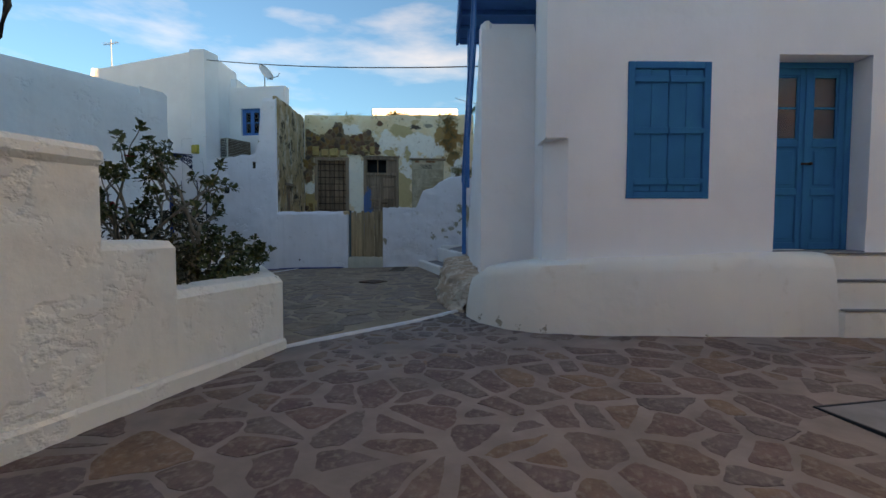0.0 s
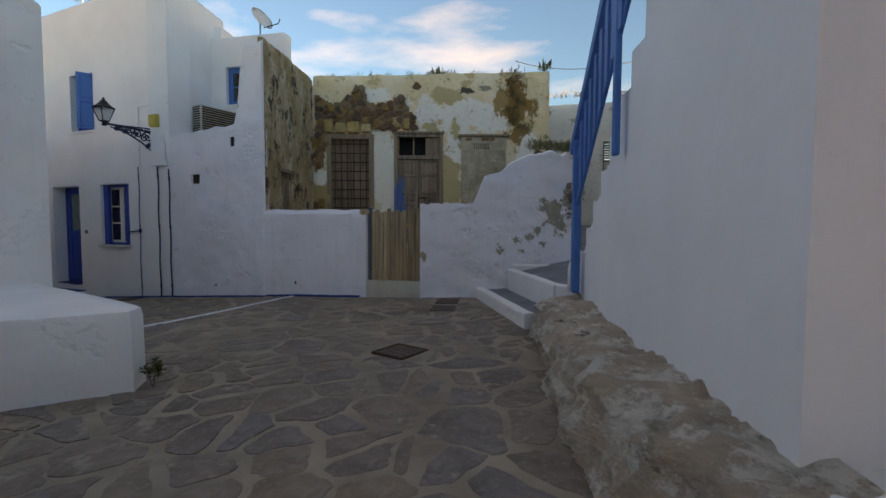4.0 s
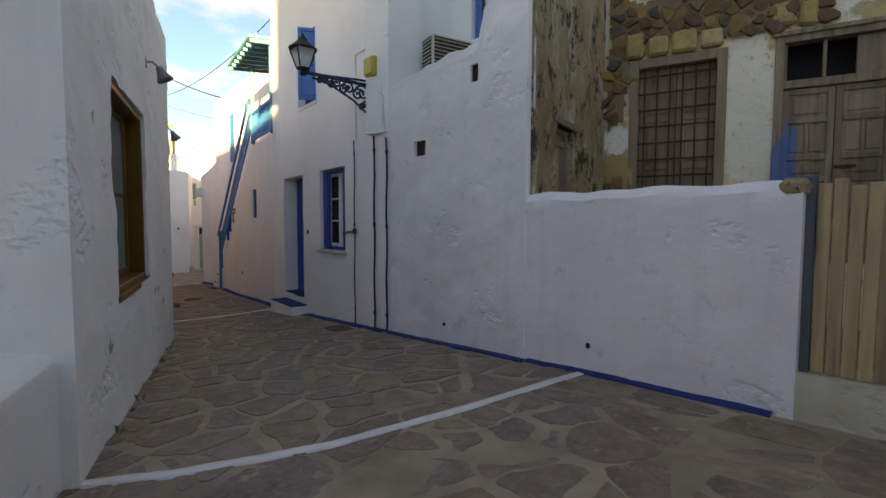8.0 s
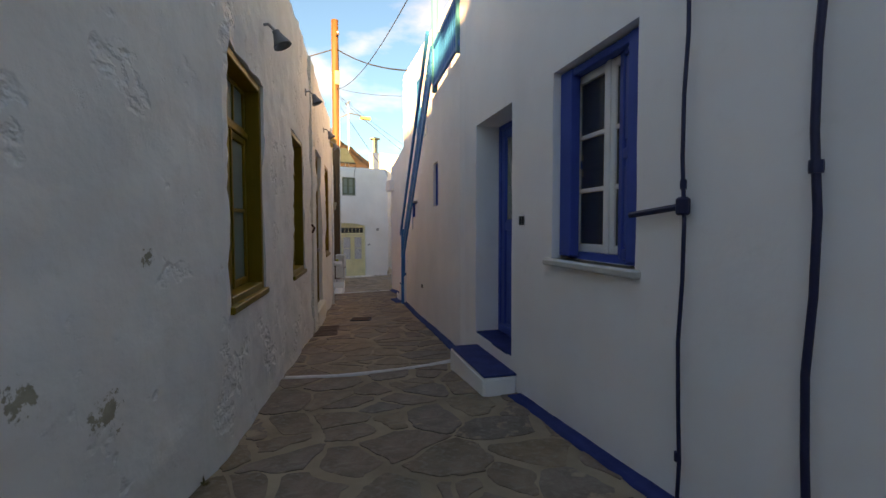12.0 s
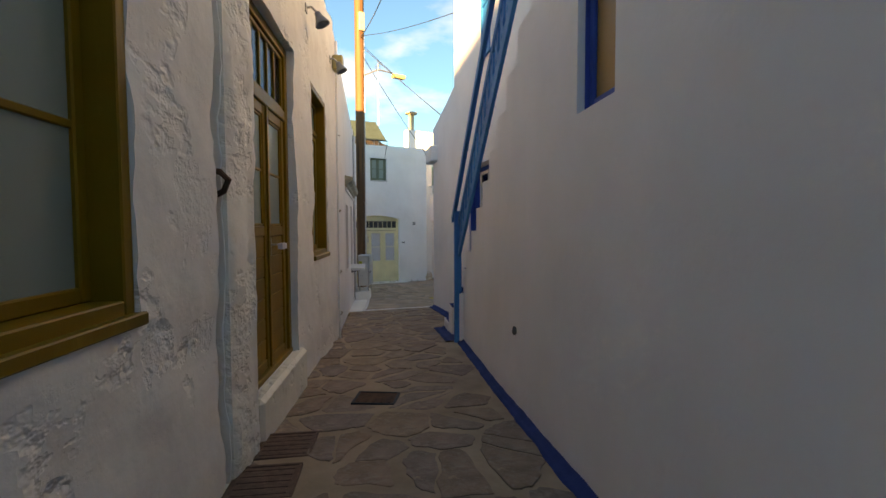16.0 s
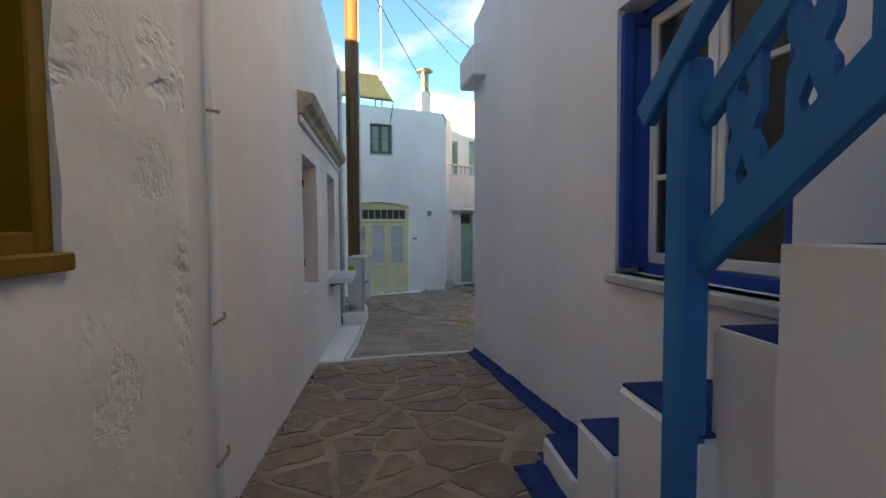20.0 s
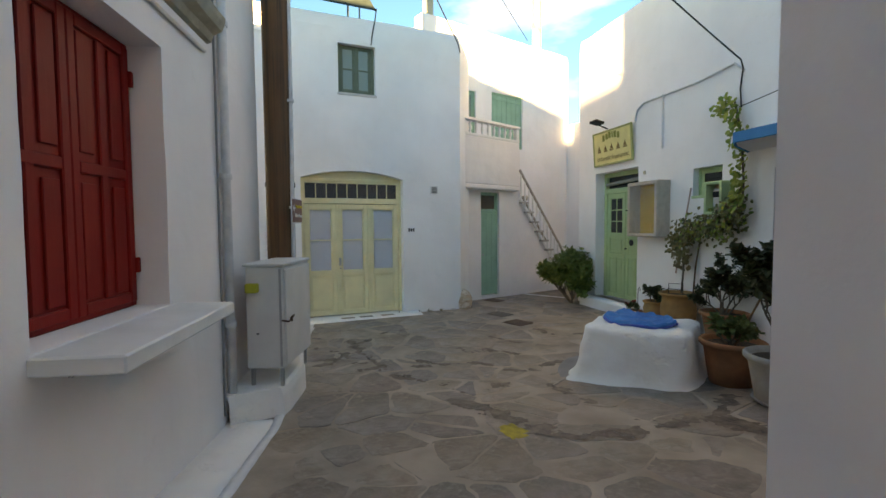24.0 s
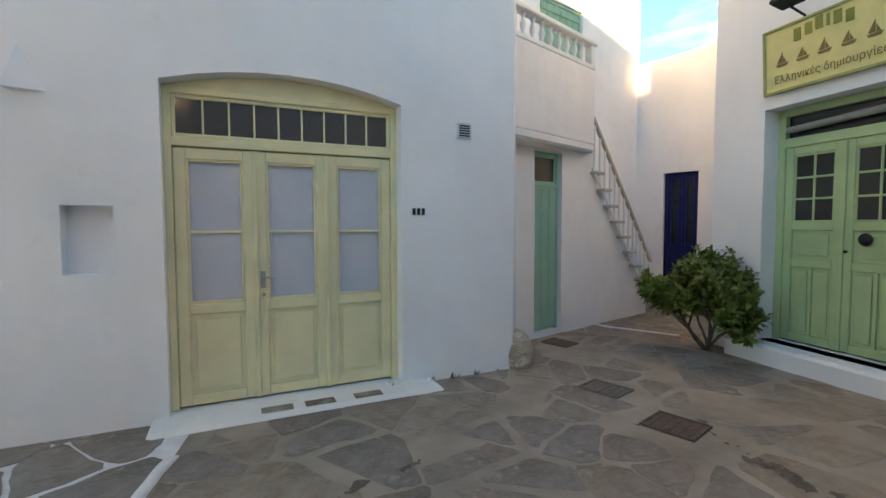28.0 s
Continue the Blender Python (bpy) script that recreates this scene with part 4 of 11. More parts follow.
def leaf(parent, x0, x1, z0, z1, y, mat, spec, t=0.045, w=0.09, gl=None, name="leaf", cloth=False):
    """A door leaf. spec from the top: (kind, share of the height, rows, columns); kinds glass, panel, planks, twin."""
    bm = bmesh.new()
    box(bm, x0, x0 + w, y, y + t, z0, z1)
    box(bm, x1 - w, x1, y, y + t, z0, z1)
    inner = z1 - z0 - w * (len(spec) + 1)
    tot = sum(s[1] for s in spec)
    z = z1
    fields = []
    for s in spec:
        box(bm, x0 + w, x1 - w, y + 0.001, y + t - 0.001, z - w, z)
        z -= w
        h = inner * s[1] / tot
        fields.append((s, z - h, z))
        z -= h
    box(bm, x0 + w, x1 - w, y + 0.001, y + t - 0.001, z0, z0 + w)
    lf = part(name, bm, mat, parent)
    for s, a, b in fields:
        if s[0] == "glass":
            sash(lf, x0 + w, x1 - w, a, b, y + 0.008, mat, s[2], s[3], gl, 0.02, 0.022, 0.03, "glazing_bar", False)
            if cloth:
                part("curtain", bbox(x0 + w, x1 - w, y + 0.045, y + 0.05, a, b, 0), curtain, lf, "white cloth behind the glass")
        elif s[0] == "planks":
            n = s[2]
            for i in range(n):
                c, d = a + (b - a) * i / n, a + (b - a) * (i + 1) / n
                part("board", bbox(x0 + w, x1 - w, y + 0.010, y + t - 0.008, c + 0.002, d - 0.002, 0.006), mat, lf)
        else:
            cols = 2 if s[0] == "twin" else 1
            for i in range(cols):
                c = x0 + w + (x1 - x0 - 2 * w) * i / cols
                d = x0 + w + (x1 - x0 - 2 * w) * (i + 1) / cols
                bm = bmesh.new()
                box(bm, c, d, y + 0.022, y + 0.034, a, b, 0)
                g = min(0.04, (d - c) * 0.16)
                box(bm, c + g, d - g, y + 0.008, y + 0.024, a + g, b - g, 0.010)
                part("panel", bm, mat, lf)
                if cols == 2 and i == 0:
                    part("muntin", bbox(d - 0.015, d + 0.015, y + 0.002, y + 0.03, a, b, 0.004), mat, lf)
    return lf


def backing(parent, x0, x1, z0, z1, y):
    # no room is built: a near-black sheet gives the shade behind the opening
    part("room_dark", bbox(x0 - 0.2, x1 + 0.2, y, y + 0.02, z0 - 0.2, z1 + 0.2, 0), dark, parent, "near-black sheet standing in for the dark behind the opening")


def casement(f, h, depth, mat, label, rows=2, fw=0.07, gl=None, sill_mat=None, cloth=False, transom=0.0, n=0, sill=0.05, name="window", two=True, bw=None, lip=0.012, box_in=0.0):
    """A two-leaf window set back in the opening h; box_in sinks the sashes into the frame."""
    x0, x1, z0, z1 = h[:4]
    t = thing(f"window_{n}", f.at((x0 + x1) / 2, z0), label, "window", "", "structure")
    w = (x1 - x0) / 2
    H = z1 - z0
    bm = bmesh.new()
    ring(bm, -w, w, depth, depth + box_in + 0.08, 0, H, fw, bw)
    zt = H - fw
    if transom:
        zt = H - fw - transom
        box(bm, -w + fw, w - fw, depth + box_in + 0.002, depth + box_in + 0.078, zt - fw * 0.8, zt)
    part("window_frame", bm, mat, t)
    sill_to = depth + 0.01
    depth += box_in
    if transom:
        sash(t, -w + fw, w - fw, zt, H - fw, depth + 0.02, mat, 1, 3, gl, 0.035)
        zt -= fw * 0.8
    zb = fw if bw is None else bw
    if two:
        sash(t, -w + fw, -0.002, zb, zt, depth + 0.02, mat, rows, 1, gl, 0.055, cloth=cloth)
        sash(t, 0.002, w - fw, zb, zt, depth + 0.02, mat, rows, 1, gl, 0.055, cloth=cloth)
        part("cover_strip", bbox(-0.018, 0.018, depth + 0.008, depth + 0.022, zb, zt, 0.004), mat, t)
    else:
        sash(t, -w + fw, w - fw, zb, zt, depth + 0.02, mat, rows, 1, gl, 0.05, cloth=cloth)
    if sill_mat:
        part("window_sill", bbox(-w - 0.02, w + 0.02, -lip, sill_to, -sill, 0.008, 0.006), sill_mat, t)
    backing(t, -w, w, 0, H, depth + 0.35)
    return t


def boarded(parent, x0, x1, z0, z1, y, mat, n=3, rails=3, t=0.035, name="shutter"):
    """A ledged shutter of upright boards."""
    bm = bmesh.new()
    for k in range(rails):
        c = z0 + 0.10 + (z1 - z0 - 0.20) * k / (rails - 1)
        box(bm, x0 + 0.004, x1 - 0.004, y - 0.02, y + 0.002, c - 0.035, c + 0.035, 0.006)
    s = part(name, bm, mat, parent)
    for i in range(n):
        a, b = x0 + (x1 - x0) * i / n, x0 + (x1 - x0) * (i + 1) / n
        part("board", bbox(a + 0.002, b - 0.002, y, y + t, z0, z1, 0.005), mat, s)
    return s


def panel_shutter(parent, x0, x1, z0, z1, y, mat, rows=2, cols=1, t=0.04, m=None, name="shutter"):
    bm = bmesh.new()
    w = 0.06
    ring(bm, x0, x1, y, y + t, z0, z1, w)
    for k in range(1, rows):
        c = z0 + (z1 - z0) * k / rows
        box(bm, x0 + w, x1 - w, y + 0.001, y + t - 0.001, c - w / 2, c + w / 2)
    for i in range(1, cols):
        c = x0 + (x1 - x0) * i / cols
        box(bm, c - w / 2, c + w / 2, y + 0.002, y + t - 0.002, z0 + w, z1 - w)
    if m is not None:
        bm.transform(m)
    s = part(name, bm, mat, parent)
    for k in range(rows):
        for i in range(cols):
            a, b = x0 + (x1 - x0) * i / cols + w / 2, x0 + (x1 - x0) * (i + 1) / cols - w / 2
            c, d = z0 + (z1 - z0) * k / rows + w / 2, z0 + (z1 - z0) * (k + 1) / rows - w / 2
            q = bmesh.new()
            box(q, a, b, y + 0.018, y + 0.028, c, d, 0)
            box(q, a + 0.045, b - 0.045, y + 0.006, y + 0.02, c + 0.045, d - 0.045, 0.012)
            if m is not None:
                q.transform(m)
            part("panel", q, mat, s)
    return s


def knob(parent, x, y, z, mat=None, r=0.02, name="door_handle"):
    bm = lathe([(r * 0.5, 0), (r * 0.5, 0.02), (r, 0.03), (r * 0.9, 0.045), (r * 0.3, 0.05)], 12)
    bm.transform(Matrix.Translation((x, y, z)) @ Matrix.Rotation(radians(90), 4, "X"))
    part(name, bm, mat or steel, parent, "", True)


def lever(parent, x, y, z, side=1, mat=None):
    bm = tubes([[(x, y, z), (x, y - 0.05, z), (x + side * 0.02, y - 0.055, z), (x + side * 0.11, y - 0.055, z - 0.003)]], 0.008)
    box(bm, x - 0.02, x + 0.02, y - 0.006, y, z - 0.09, z + 0.05, 0.003)
    part("door_handle", bm, mat or steel, parent)


# ---- yard: blue-shuttered house ----
def blue_house():
    x0, x1, z0, z1 = H_shutter
    w, H = (x1 - x0) / 2, z1 - z0
    t = thing("window_1", F_blue.at((x0 + x1) / 2, z0), "closed teal-blue boarded window shutters in a white wall", "window", "", "structure")
    bm = bmesh.new()
    ring(bm, -w, w, -0.012, 0.07, 0, H, 0.07)
    part("window_frame", bm, teal_paint, t)
    for a, b in ((-w + 0.072, -0.003), (0.003, w - 0.072)):
        s = boarded(t, a, b, 0.075, H - 0.075, 0.012, teal_paint, 2, 3)
        for z in (0.18, H / 2, H - 0.18):
            e = a if a < -0.1 else b
            part("hinge", bbox(e - 0.03, e + 0.03, -0.012, -0.004, z - 0.02, z + 0.02, 0.004), teal_paint, s)
    backing(t, -w, w, 0, H, 0.2)

    x0, x1, z0, z1 = H_bdoor
    w, H = (x1 - x0) / 2, z1 - z0
    t = thing("door_1", F_blue.at((x0 + x1) / 2, z0), "closed teal-blue double door with four curtained panes", "door", "", "structure")
    d = 0.22
    bm = bmesh.new()
    ring(bm, -w, w, d, d + 0.09, 0.02, H, 0.06, 0.0)
    part("door_frame", bm, teal_paint, t)
    spec = [("glass", 0.40, 2, 1), ("panel", 0.26, 1, 1), ("panel", 0.30, 1, 1)]
    leaf(t, -w + 0.06, -0.002, 0.03, H - 0.06, d + 0.02, teal_paint, spec, w=0.075, cloth=True)
    lf = leaf(t, 0.002, w - 0.06, 0.03, H - 0.06, d + 0.02, teal_paint, spec, w=0.075, cloth=True)
    part("cover_strip", bbox(-0.02, 0.02, d + 0.004, d + 0.02, 0.03, H - 0.06, 0.005), teal_paint, t)
    knob(lf, 0.045, d + 0.02, H * 0.47, rust, 0.018, "padlock")
    part("hasp", bbox(-0.05, 0.08, d - 0.004, d + 0.006, H * 0.47 - 0.012, H * 0.47 + 0.012, 0.003), rust, t)
    part("threshold", bbox(-w, w, 0.0, d + 0.09, 0.0, 0.028, 0.006), grey_cement, t, "worn grey threshold")
    backing(t, -w, w, 0, H, d + 0.3)


blue_house()


def loft(name, sections, mat, label, category, kind="structure", closed=False):
    """A skin over a row of cross-sections with equal point counts; ends are capped."""
    bm = bmesh.new()
    rows = [[bm.verts.new(p) for p in s] for s in sections]
    for a, b in zip(rows, rows[1:]):
        n = len(a)
        for i in range(n if closed else n - 1):
            bm.faces.new((a[i], a[(i + 1) % n], b[(i + 1) % n], b[i]))
    if closed:
        bm.faces.new(rows[0][::-1])
        bm.faces.new(rows[-1])
    bmesh.ops.recalc_face_normals(bm, faces=bm.faces[:])
    ob = part(name, bm, mat, None, smooth=True)
    ob.data.set_sharp_from_angle(angle=radians(50))
    return tagged(ob, label, category, "", kind)


def plinth():
    """The low whitewashed bench that runs round the foot of the house."""
    line = [(0.62, 6.3, 0.62), (0.30, 5.62, 0.66), (0.30, 5.30, 0.74), (0.42, 5.02, 0.86), (0.68, 4.78, 0.92), (1.0, 4.62, 0.94), (1.6, 4.55, 0.97), (2.4, 4.53, 1.0), (3.2, 4.51, 1.03), (3.88, 4.50, 1.04)]
    back = [(1.2, 6.3), (1.2, 6.2), (1.2, 6.1), (1.2, 6.0), (1.3, 5.4), (1.4, 5.0), (1.6, 4.95), (2.4, 4.95), (3.2, 4.95), (3.88, 4.95)]
    dense = []
    for i in range(len(line) - 1):
        for k in range(5):
            u = k / 5
            a, b = line[i], line[i + 1]
            c, e = back[i], back[i + 1]
            dense.append((tuple(a[j] + (b[j] - a[j]) * u for j in range(3)), tuple(c[j] + (e[j] - c[j]) * u for j in range(2))))
    dense.append((line[-1], back[-1]))
    secs = []
    for (x, y, z), (bx, by) in dense:
        dx, dy = bx - x, by - y
        n = math.hypot(dx, dy)
        dx, dy = dx / n, dy / n
        s = []
        for off, zz in ((-0.05, -0.2), (-0.035, z * 0.35), (0.0, z * 0.62), (0.03, z * 0.86), (0.07, z * 0.965), (0.16, z), (min(n, 0.55), z + 0.02), (n, z + 0.03)):
            j = 0.02 * noise.noise(Vector((x * 2.2, y * 2.2, zz * 2.2))) + 0.01 * noise.noise(Vector((x * 7, y * 7, zz * 7)))
            s.append((x + dx * (off + j), y + dy * (off + j), zz + (0.01 * noise.noise(Vector((x * 3, y * 3, 4))) if zz > 0.3 else 0)))
        secs.append(s)
    loft("plinth", secs, flaked_plinth, "whitewashed bench-high plinth with a rounded lip", "plinth")


plinth()


def door_steps():
    t = thing("door_steps", Matrix.Translation((3.88, 4.80, 0)), "whitewashed doorstep blocks with grey tread edges", "steps")
    for i, (y, z0, z1) in enumerate(((-0.36, -0.1, 0.49), (-0.25, 0.44, 0.77), (-0.12, 0.72, 1.035))):
        s = part("step", bbox(0.0, 3.6, y, 0.30, z0, z1, 0.03), cream_smooth, t)
        part("tread_edge", bbox(0.02, 3.55, y - 0.012, y + 0.05, z1 - 0.004, z1 + 0.014, 0.006), grey_cement, s, "grey cement tread edge")


door_steps()


def railing_fret(parent, x, z, h, mat, y=0.0, w=0.115, t=0.022):
    """A flat fretwork baluster with notched edges and diamond piercing, standing on z with height h."""
    pts = []
    n = 24
    for i in range(n + 1):
        u = i / n
        wv = w / 2 * (1.0 - 0.42 * max(0.0, math.cos((u - 0.5) * math.pi * 4.0)) ** 3 * (0.12 < u < 0.88))
        pts.append((wv, u * h))
    bm = bmesh.new()
    # two halves round the pierced diamonds
    dz = [(0.25 * h, 0.05), (0.75 * h, 0.05)]
    for sgn in (-1, 1):
        prev = None
        for wv, zz in pts:
            inner = 0.0
            for c, r in dz:
                inner = max(inner, (r - abs(zz - c)) * 0.45)
            inner = max(0.0, inner)
            ring_ = [bm.verts.new((x + sgn * inner, y, z + zz)), bm.verts.new((x + sgn * wv, y, z + zz)), bm.verts.new((x + sgn * wv, y + t, z + zz)), bm.verts.new((x + sgn * inner, y + t, z + zz))]
            if prev:
                for k in range(4):
                    bm.faces.new((prev[k], prev[(k + 1) % 4], ring_[(k + 1) % 4], ring_[k]))
            prev = ring_
    bmesh.ops.recalc_face_normals(bm, faces=bm.faces[:])
    return part("baluster", bm, mat, parent)


def bar_between(a, b, w, t):
    """A rectangular rail from a to b; w upright, t across."""
    a, b = Vector(a), Vector(b)
    d = b - a
    L = d.length
    x = d.normalized()
    y = Vector((0, 0, 1)).cross(x).normalized()
    z = x.cross(y)
    m = Matrix((( x.x, y.x, z.x, a.x), (x.y, y.y, z.y, a.y), (x.z, y.z, z.z, a.z), (0, 0, 0, 1)))
    return bbox(0, L, -t / 2, t / 2, -w / 2, w / 2, 0.006, m)


def blue_house_stairs():
    """Outside stairs that climb along the flank, from the ramp up to the landing under a blue canopy."""
    n, run, rise = 11, 0.262, 0.250
    y0, z0 = 9.42, 0.98
    prof = []
    y, z = y0, z0
    prof.append((y, 0.25))
    for i in range(n):
        prof.append((y, z + rise))
        z += rise
        y -= run
        prof.append((y, z))
    prof.append((5.98, z))
    prof.append((5.98, 0.25))
    bm = bmesh.new()
    a = [bm.verts.new((0.50 + 0.004 * noise.noise(Vector((yy, zz, 1))), yy, zz)) for yy, zz in prof]
    b = [bm.verts.new((1.25, yy, zz)) for yy, zz in prof]
    bm.faces.new(a)
    bm.faces.new(b[::-1])
    for i in range(len(prof)):
        k = (i + 1) % len(prof)
        bm.faces.new((a[i], b[i], b[k], a[k]))
    bmesh.ops.recalc_face_normals(bm, faces=bm.faces[:])
    bmesh.ops.bevel(bm, geom=[e for e in bm.edges if e.calc_length() > 0.1 and len(e.link_faces) == 2], offset=0.05, segments=3, affect="EDGES")
    t = thing("outside_stairs", Matrix.Identity(4), "whitewashed outside stairs with a teal-blue wooden railing", "stairs")
    part("stair_block", bm, white, t)
    top = z
    # parapet at the landing
    part("parapet", bbox(0.50, 0.62, 5.98, 6.25, top - 0.1, 3.93, 0.05), white, t)
    part("newel", bbox(0.38, 0.46, 9.17, 9.27, 0.76, 2.32, 0.012), rail_blue, t, "square blue newel post")
    lo, hi = Vector((0.40, 9.36, 2.22)), Vector((0.44, 6.75, 4.62))
    part("handrail", bar_between(lo, hi, 0.10, 0.06), rail_blue, t)
    d = hi - lo
    for dz, nm in ((-0.27, "top_rail"), (-0.68, "bottom_rail")):
        part(nm, bar_between(lo + d * 0.05 + Vector((0.02, 0, dz)), hi + Vector((0.02, 0, dz)), 0.09, 0.03), rail_blue, t)
    # round-ended pickets
    for i in range(1, 17):
        q = lo + d * ((0.40 + 0.163 * (i - 1)) / 2.61)
        bm = bmesh.new()
        out = [(0.045 * math.cos(a), 0.03 * math.sin(a) + (0.30 if a < 3.2 else -0.30)) for a in [math.pi * m / 6 for m in range(7)] + [math.pi + math.pi * m / 6 for m in range(7)]]
        prism(bm, out, -0.012, 0.012, Matrix.Translation((q.x + 0.0, q.y, q.z - 0.46)) @ Matrix.Rotation(radians(90), 4, "Z"))
        part("baluster", bm, rail_blue, t)
    part("hanging_board", bbox(0.405, 0.45, 7.86, 7.935, 1.97, 4.6, 0.010), rail_blue, t, "long blue upright board fixed to the railing")
    # canopy
    c = thing("canopy", Matrix.Translation((0.25, 4.9, 4.66)), "blue-painted wooden canopy over the stair landing", "canopy")
    part("deck", bbox(0.0, 1.6, 0.0, 3.7, 0.0, 0.06, 0.01), rail_blue, c)
    part("fascia", bbox(-0.02, 0.03, -0.02, 3.72, -0.04, 0.24, 0.01), rail_blue, c)
    for i in range(7):
        part("rafter", bbox(0.04, 1.6, 0.2 + i * 0.55, 0.27 + i * 0.55, -0.08, 0.0, 0.008), rail_blue, c)


blue_house_stairs()


def outcrop():
    """Bare rock at the foot of the stair flank."""
    secs = []
    n = 110
    for i in range(n + 1):
        u = i / n
        y = 9.48 - u * 4.05
        edge = float(np.interp(u, [0, 0.06, 0.2, 0.45, 0.7, 0.9, 1.0], [0.22, 0.03, 0.04, 0.02, 0.02, 0.10, 0.28]))
        h = float(np.interp(u, [0, 0.05, 0.15, 0.35, 0.6, 0.85, 1.0], [0.25, 0.42, 0.44, 0.36, 0.40, 0.42, 0.34]))
        g = gz(0.2, y)
        s = []
        for k in range(31):
            v = k / 30
            if v < 0.45:
                u2 = v / 0.45
                x, z = edge - 0.07 + 0.24 * u2 ** 1.7, g - 0.12 + (h + 0.10) * math.sin(u2 * 1.45) / 0.993
            else:
                q = (v - 0.45) / 0.55
                x, z = edge + 0.17 + q * (0.45 - edge), g + h - 0.02 + 0.05 * q
            p = Vector((x * 2, y * 2, z * 2))
            am = 0.075 if k < 27 else 0.015
            r1 = noise.noise(p) + 0.6 * noise.noise(p * 2.7) + 0.55 * abs(noise.noise(p * 6.0)) + 0.35 * noise.noise(p * 13.0)
            ridge = abs(noise.noise(Vector((x * 1.5, y * 1.5, z * 9.0))))
            s.append((x - am * r1 - 0.09 * ridge * (v < 0.7), y + 0.04 * noise.noise(p * 1.9 + Vector((5, 0, 0))), z + am * (0.8 * noise.noise(p * 1.6 + Vector((0, 9, 0))) + 0.5 * noise.noise(p * 5.0) + 0.3 * abs(noise.noise(p * 11.0)))))
        secs.append(s)
    ob = loft("rock_outcrop", secs, rockmat, "bare brown bedrock flecked with whitewash under the stairs", "rock", "")

    return ob


outcrop()


def planter():
    """Stepped whitewashed wall, two heights, with a planting bed behind its low end."""
    f = Face((-2.86, 0.18), (-1.455, 4.16))
    L = f.len
    sA, sB = f.s(-1.985, 2.67), f.s(-1.82, 3.13)
    wall("wall_planter_high", f, -0.2, 1.74, (), 0.34, cream, 0.030, 0.065, s0=0.0, s1=sA, round_top=0.07, label="lumpy cream-white garden wall with a rounded coping")
    wall("wall_planter_mid", f, -0.2, 1.22, (), 0.34, cream, 0.030, 0.065, s0=sA, s1=sB, round_top=0.06, label="lower step of the cream-white garden wall")
    wall("wall_planter_low", f, -0.2, 0.87, (), 0.34, cream, 0.022, 0.065, s0=sB, s1=L, round_top=0.05, label="low cream-white bed wall")
    f2 = Face((-1.455, 4.16), (-2.15, 5.52))
    wall("wall_planter_end", f2, -0.2, 0.87, (), 0.34, cream, 0.012, 0.12, round_top=0.05, label="end of the cream-white planting bed")
    cop = part("coping", bbox(0.0, sA + 0.03, -0.035, 0.37, 1.64, 1.76, 0.04, f.at()), cream, None)
    tagged(cop, "rounded cream-white coping on the garden wall", "trim", "", "structure")
    e = part("skirting_edge", bbox(0.0, L, -0.05, 0.02, -0.1, gz(-1.9, 3) + 0.13, 0.02, f.at()), cream, None)
    tagged(e, "whitewashed footing along the garden wall", "trim", "", "structure")
    bm = bmesh.new()
    out = [(-5.2, 3.2), (-2.12, 3.2), (-1.80, 4.14), (-2.42, 5.40), (-5.2, 5.4)]
    lo, hi = [bm.verts.new((x, y, 0.0)) for x, y in out], [bm.verts.new((x, y, 0.70)) for x, y in out]
    bm.faces.new(hi)
    bm.faces.new(lo[::-1])
    for i in range(5):
        bm.faces.new((lo[i], lo[(i + 1) % 5], hi[(i + 1) % 5], hi[i]))
    bed = part("planting_bed", bm, soil, None)
    tagged(bed, "dark soil of the raised planting bed", "soil", "", "structure")
    # plinth of the lane house
    secs = []
    line = [(-6.6, 5.7), (-3.62, 7.30), (-3.13, 7.56), (-3.22, 7.80), (-3.55, 8.03), (-4.5, 8.62), (-5.45, 9.18), (-5.7, 9.34)]
    bk = [(-7.4, 6.4), (-6.0, 8.6), (-5.8, 8.9), (-5.8, 8.9), (-5.8, 9.0), (-5.75, 9.2), (-5.7, 9.3), (-5.9, 9.46)]
    zz = [0.80, 0.80, 0.81, 0.80, 0.79, 0.77, 0.74, 0.72]
    for i in range(len(line) - 1):
        for k in range(5):
            u = k / 5
            x, y = (line[i][j] + (line[i + 1][j] - line[i][j]) * u for j in (0, 1))
            bx, by = (bk[i][j] + (bk[i + 1][j] - bk[i][j]) * u for j in (0, 1))
            z = zz[i] + (zz[i + 1] - zz[i]) * u
            n = max(0.05, math.hypot(bx - x, by - y))
            dx, dy = (bx - x) / n, (by - y) / n
            s = []
            for off, q in ((-0.02, -0.2), (0.0, 0.3), (0.01, z - 0.06), (0.04, z - 0.01), (0.10, z), (n, z + 0.02)):
                off = min(off, n)
                j = 0.012 * noise.noise(Vector((x * 3, y * 3, q * 3)))
                s.append((x + dx * (off + j), y + dy * (off + j), q))
            secs.append(s)
    loft("plinth_lane_house", secs, white_rough, "whitewashed plinth block at the lane corner", "plinth")


planter()


# ---- the ruin ----
broken = stone("whitewashed_rubble", [(0.34, 0.27, 0.22), (0.55, 0.50, 0.46), (0.20, 0.14, 0.10), (0.66, 0.64, 0.64), (0.42, 0.31, 0.21)], 0.9)


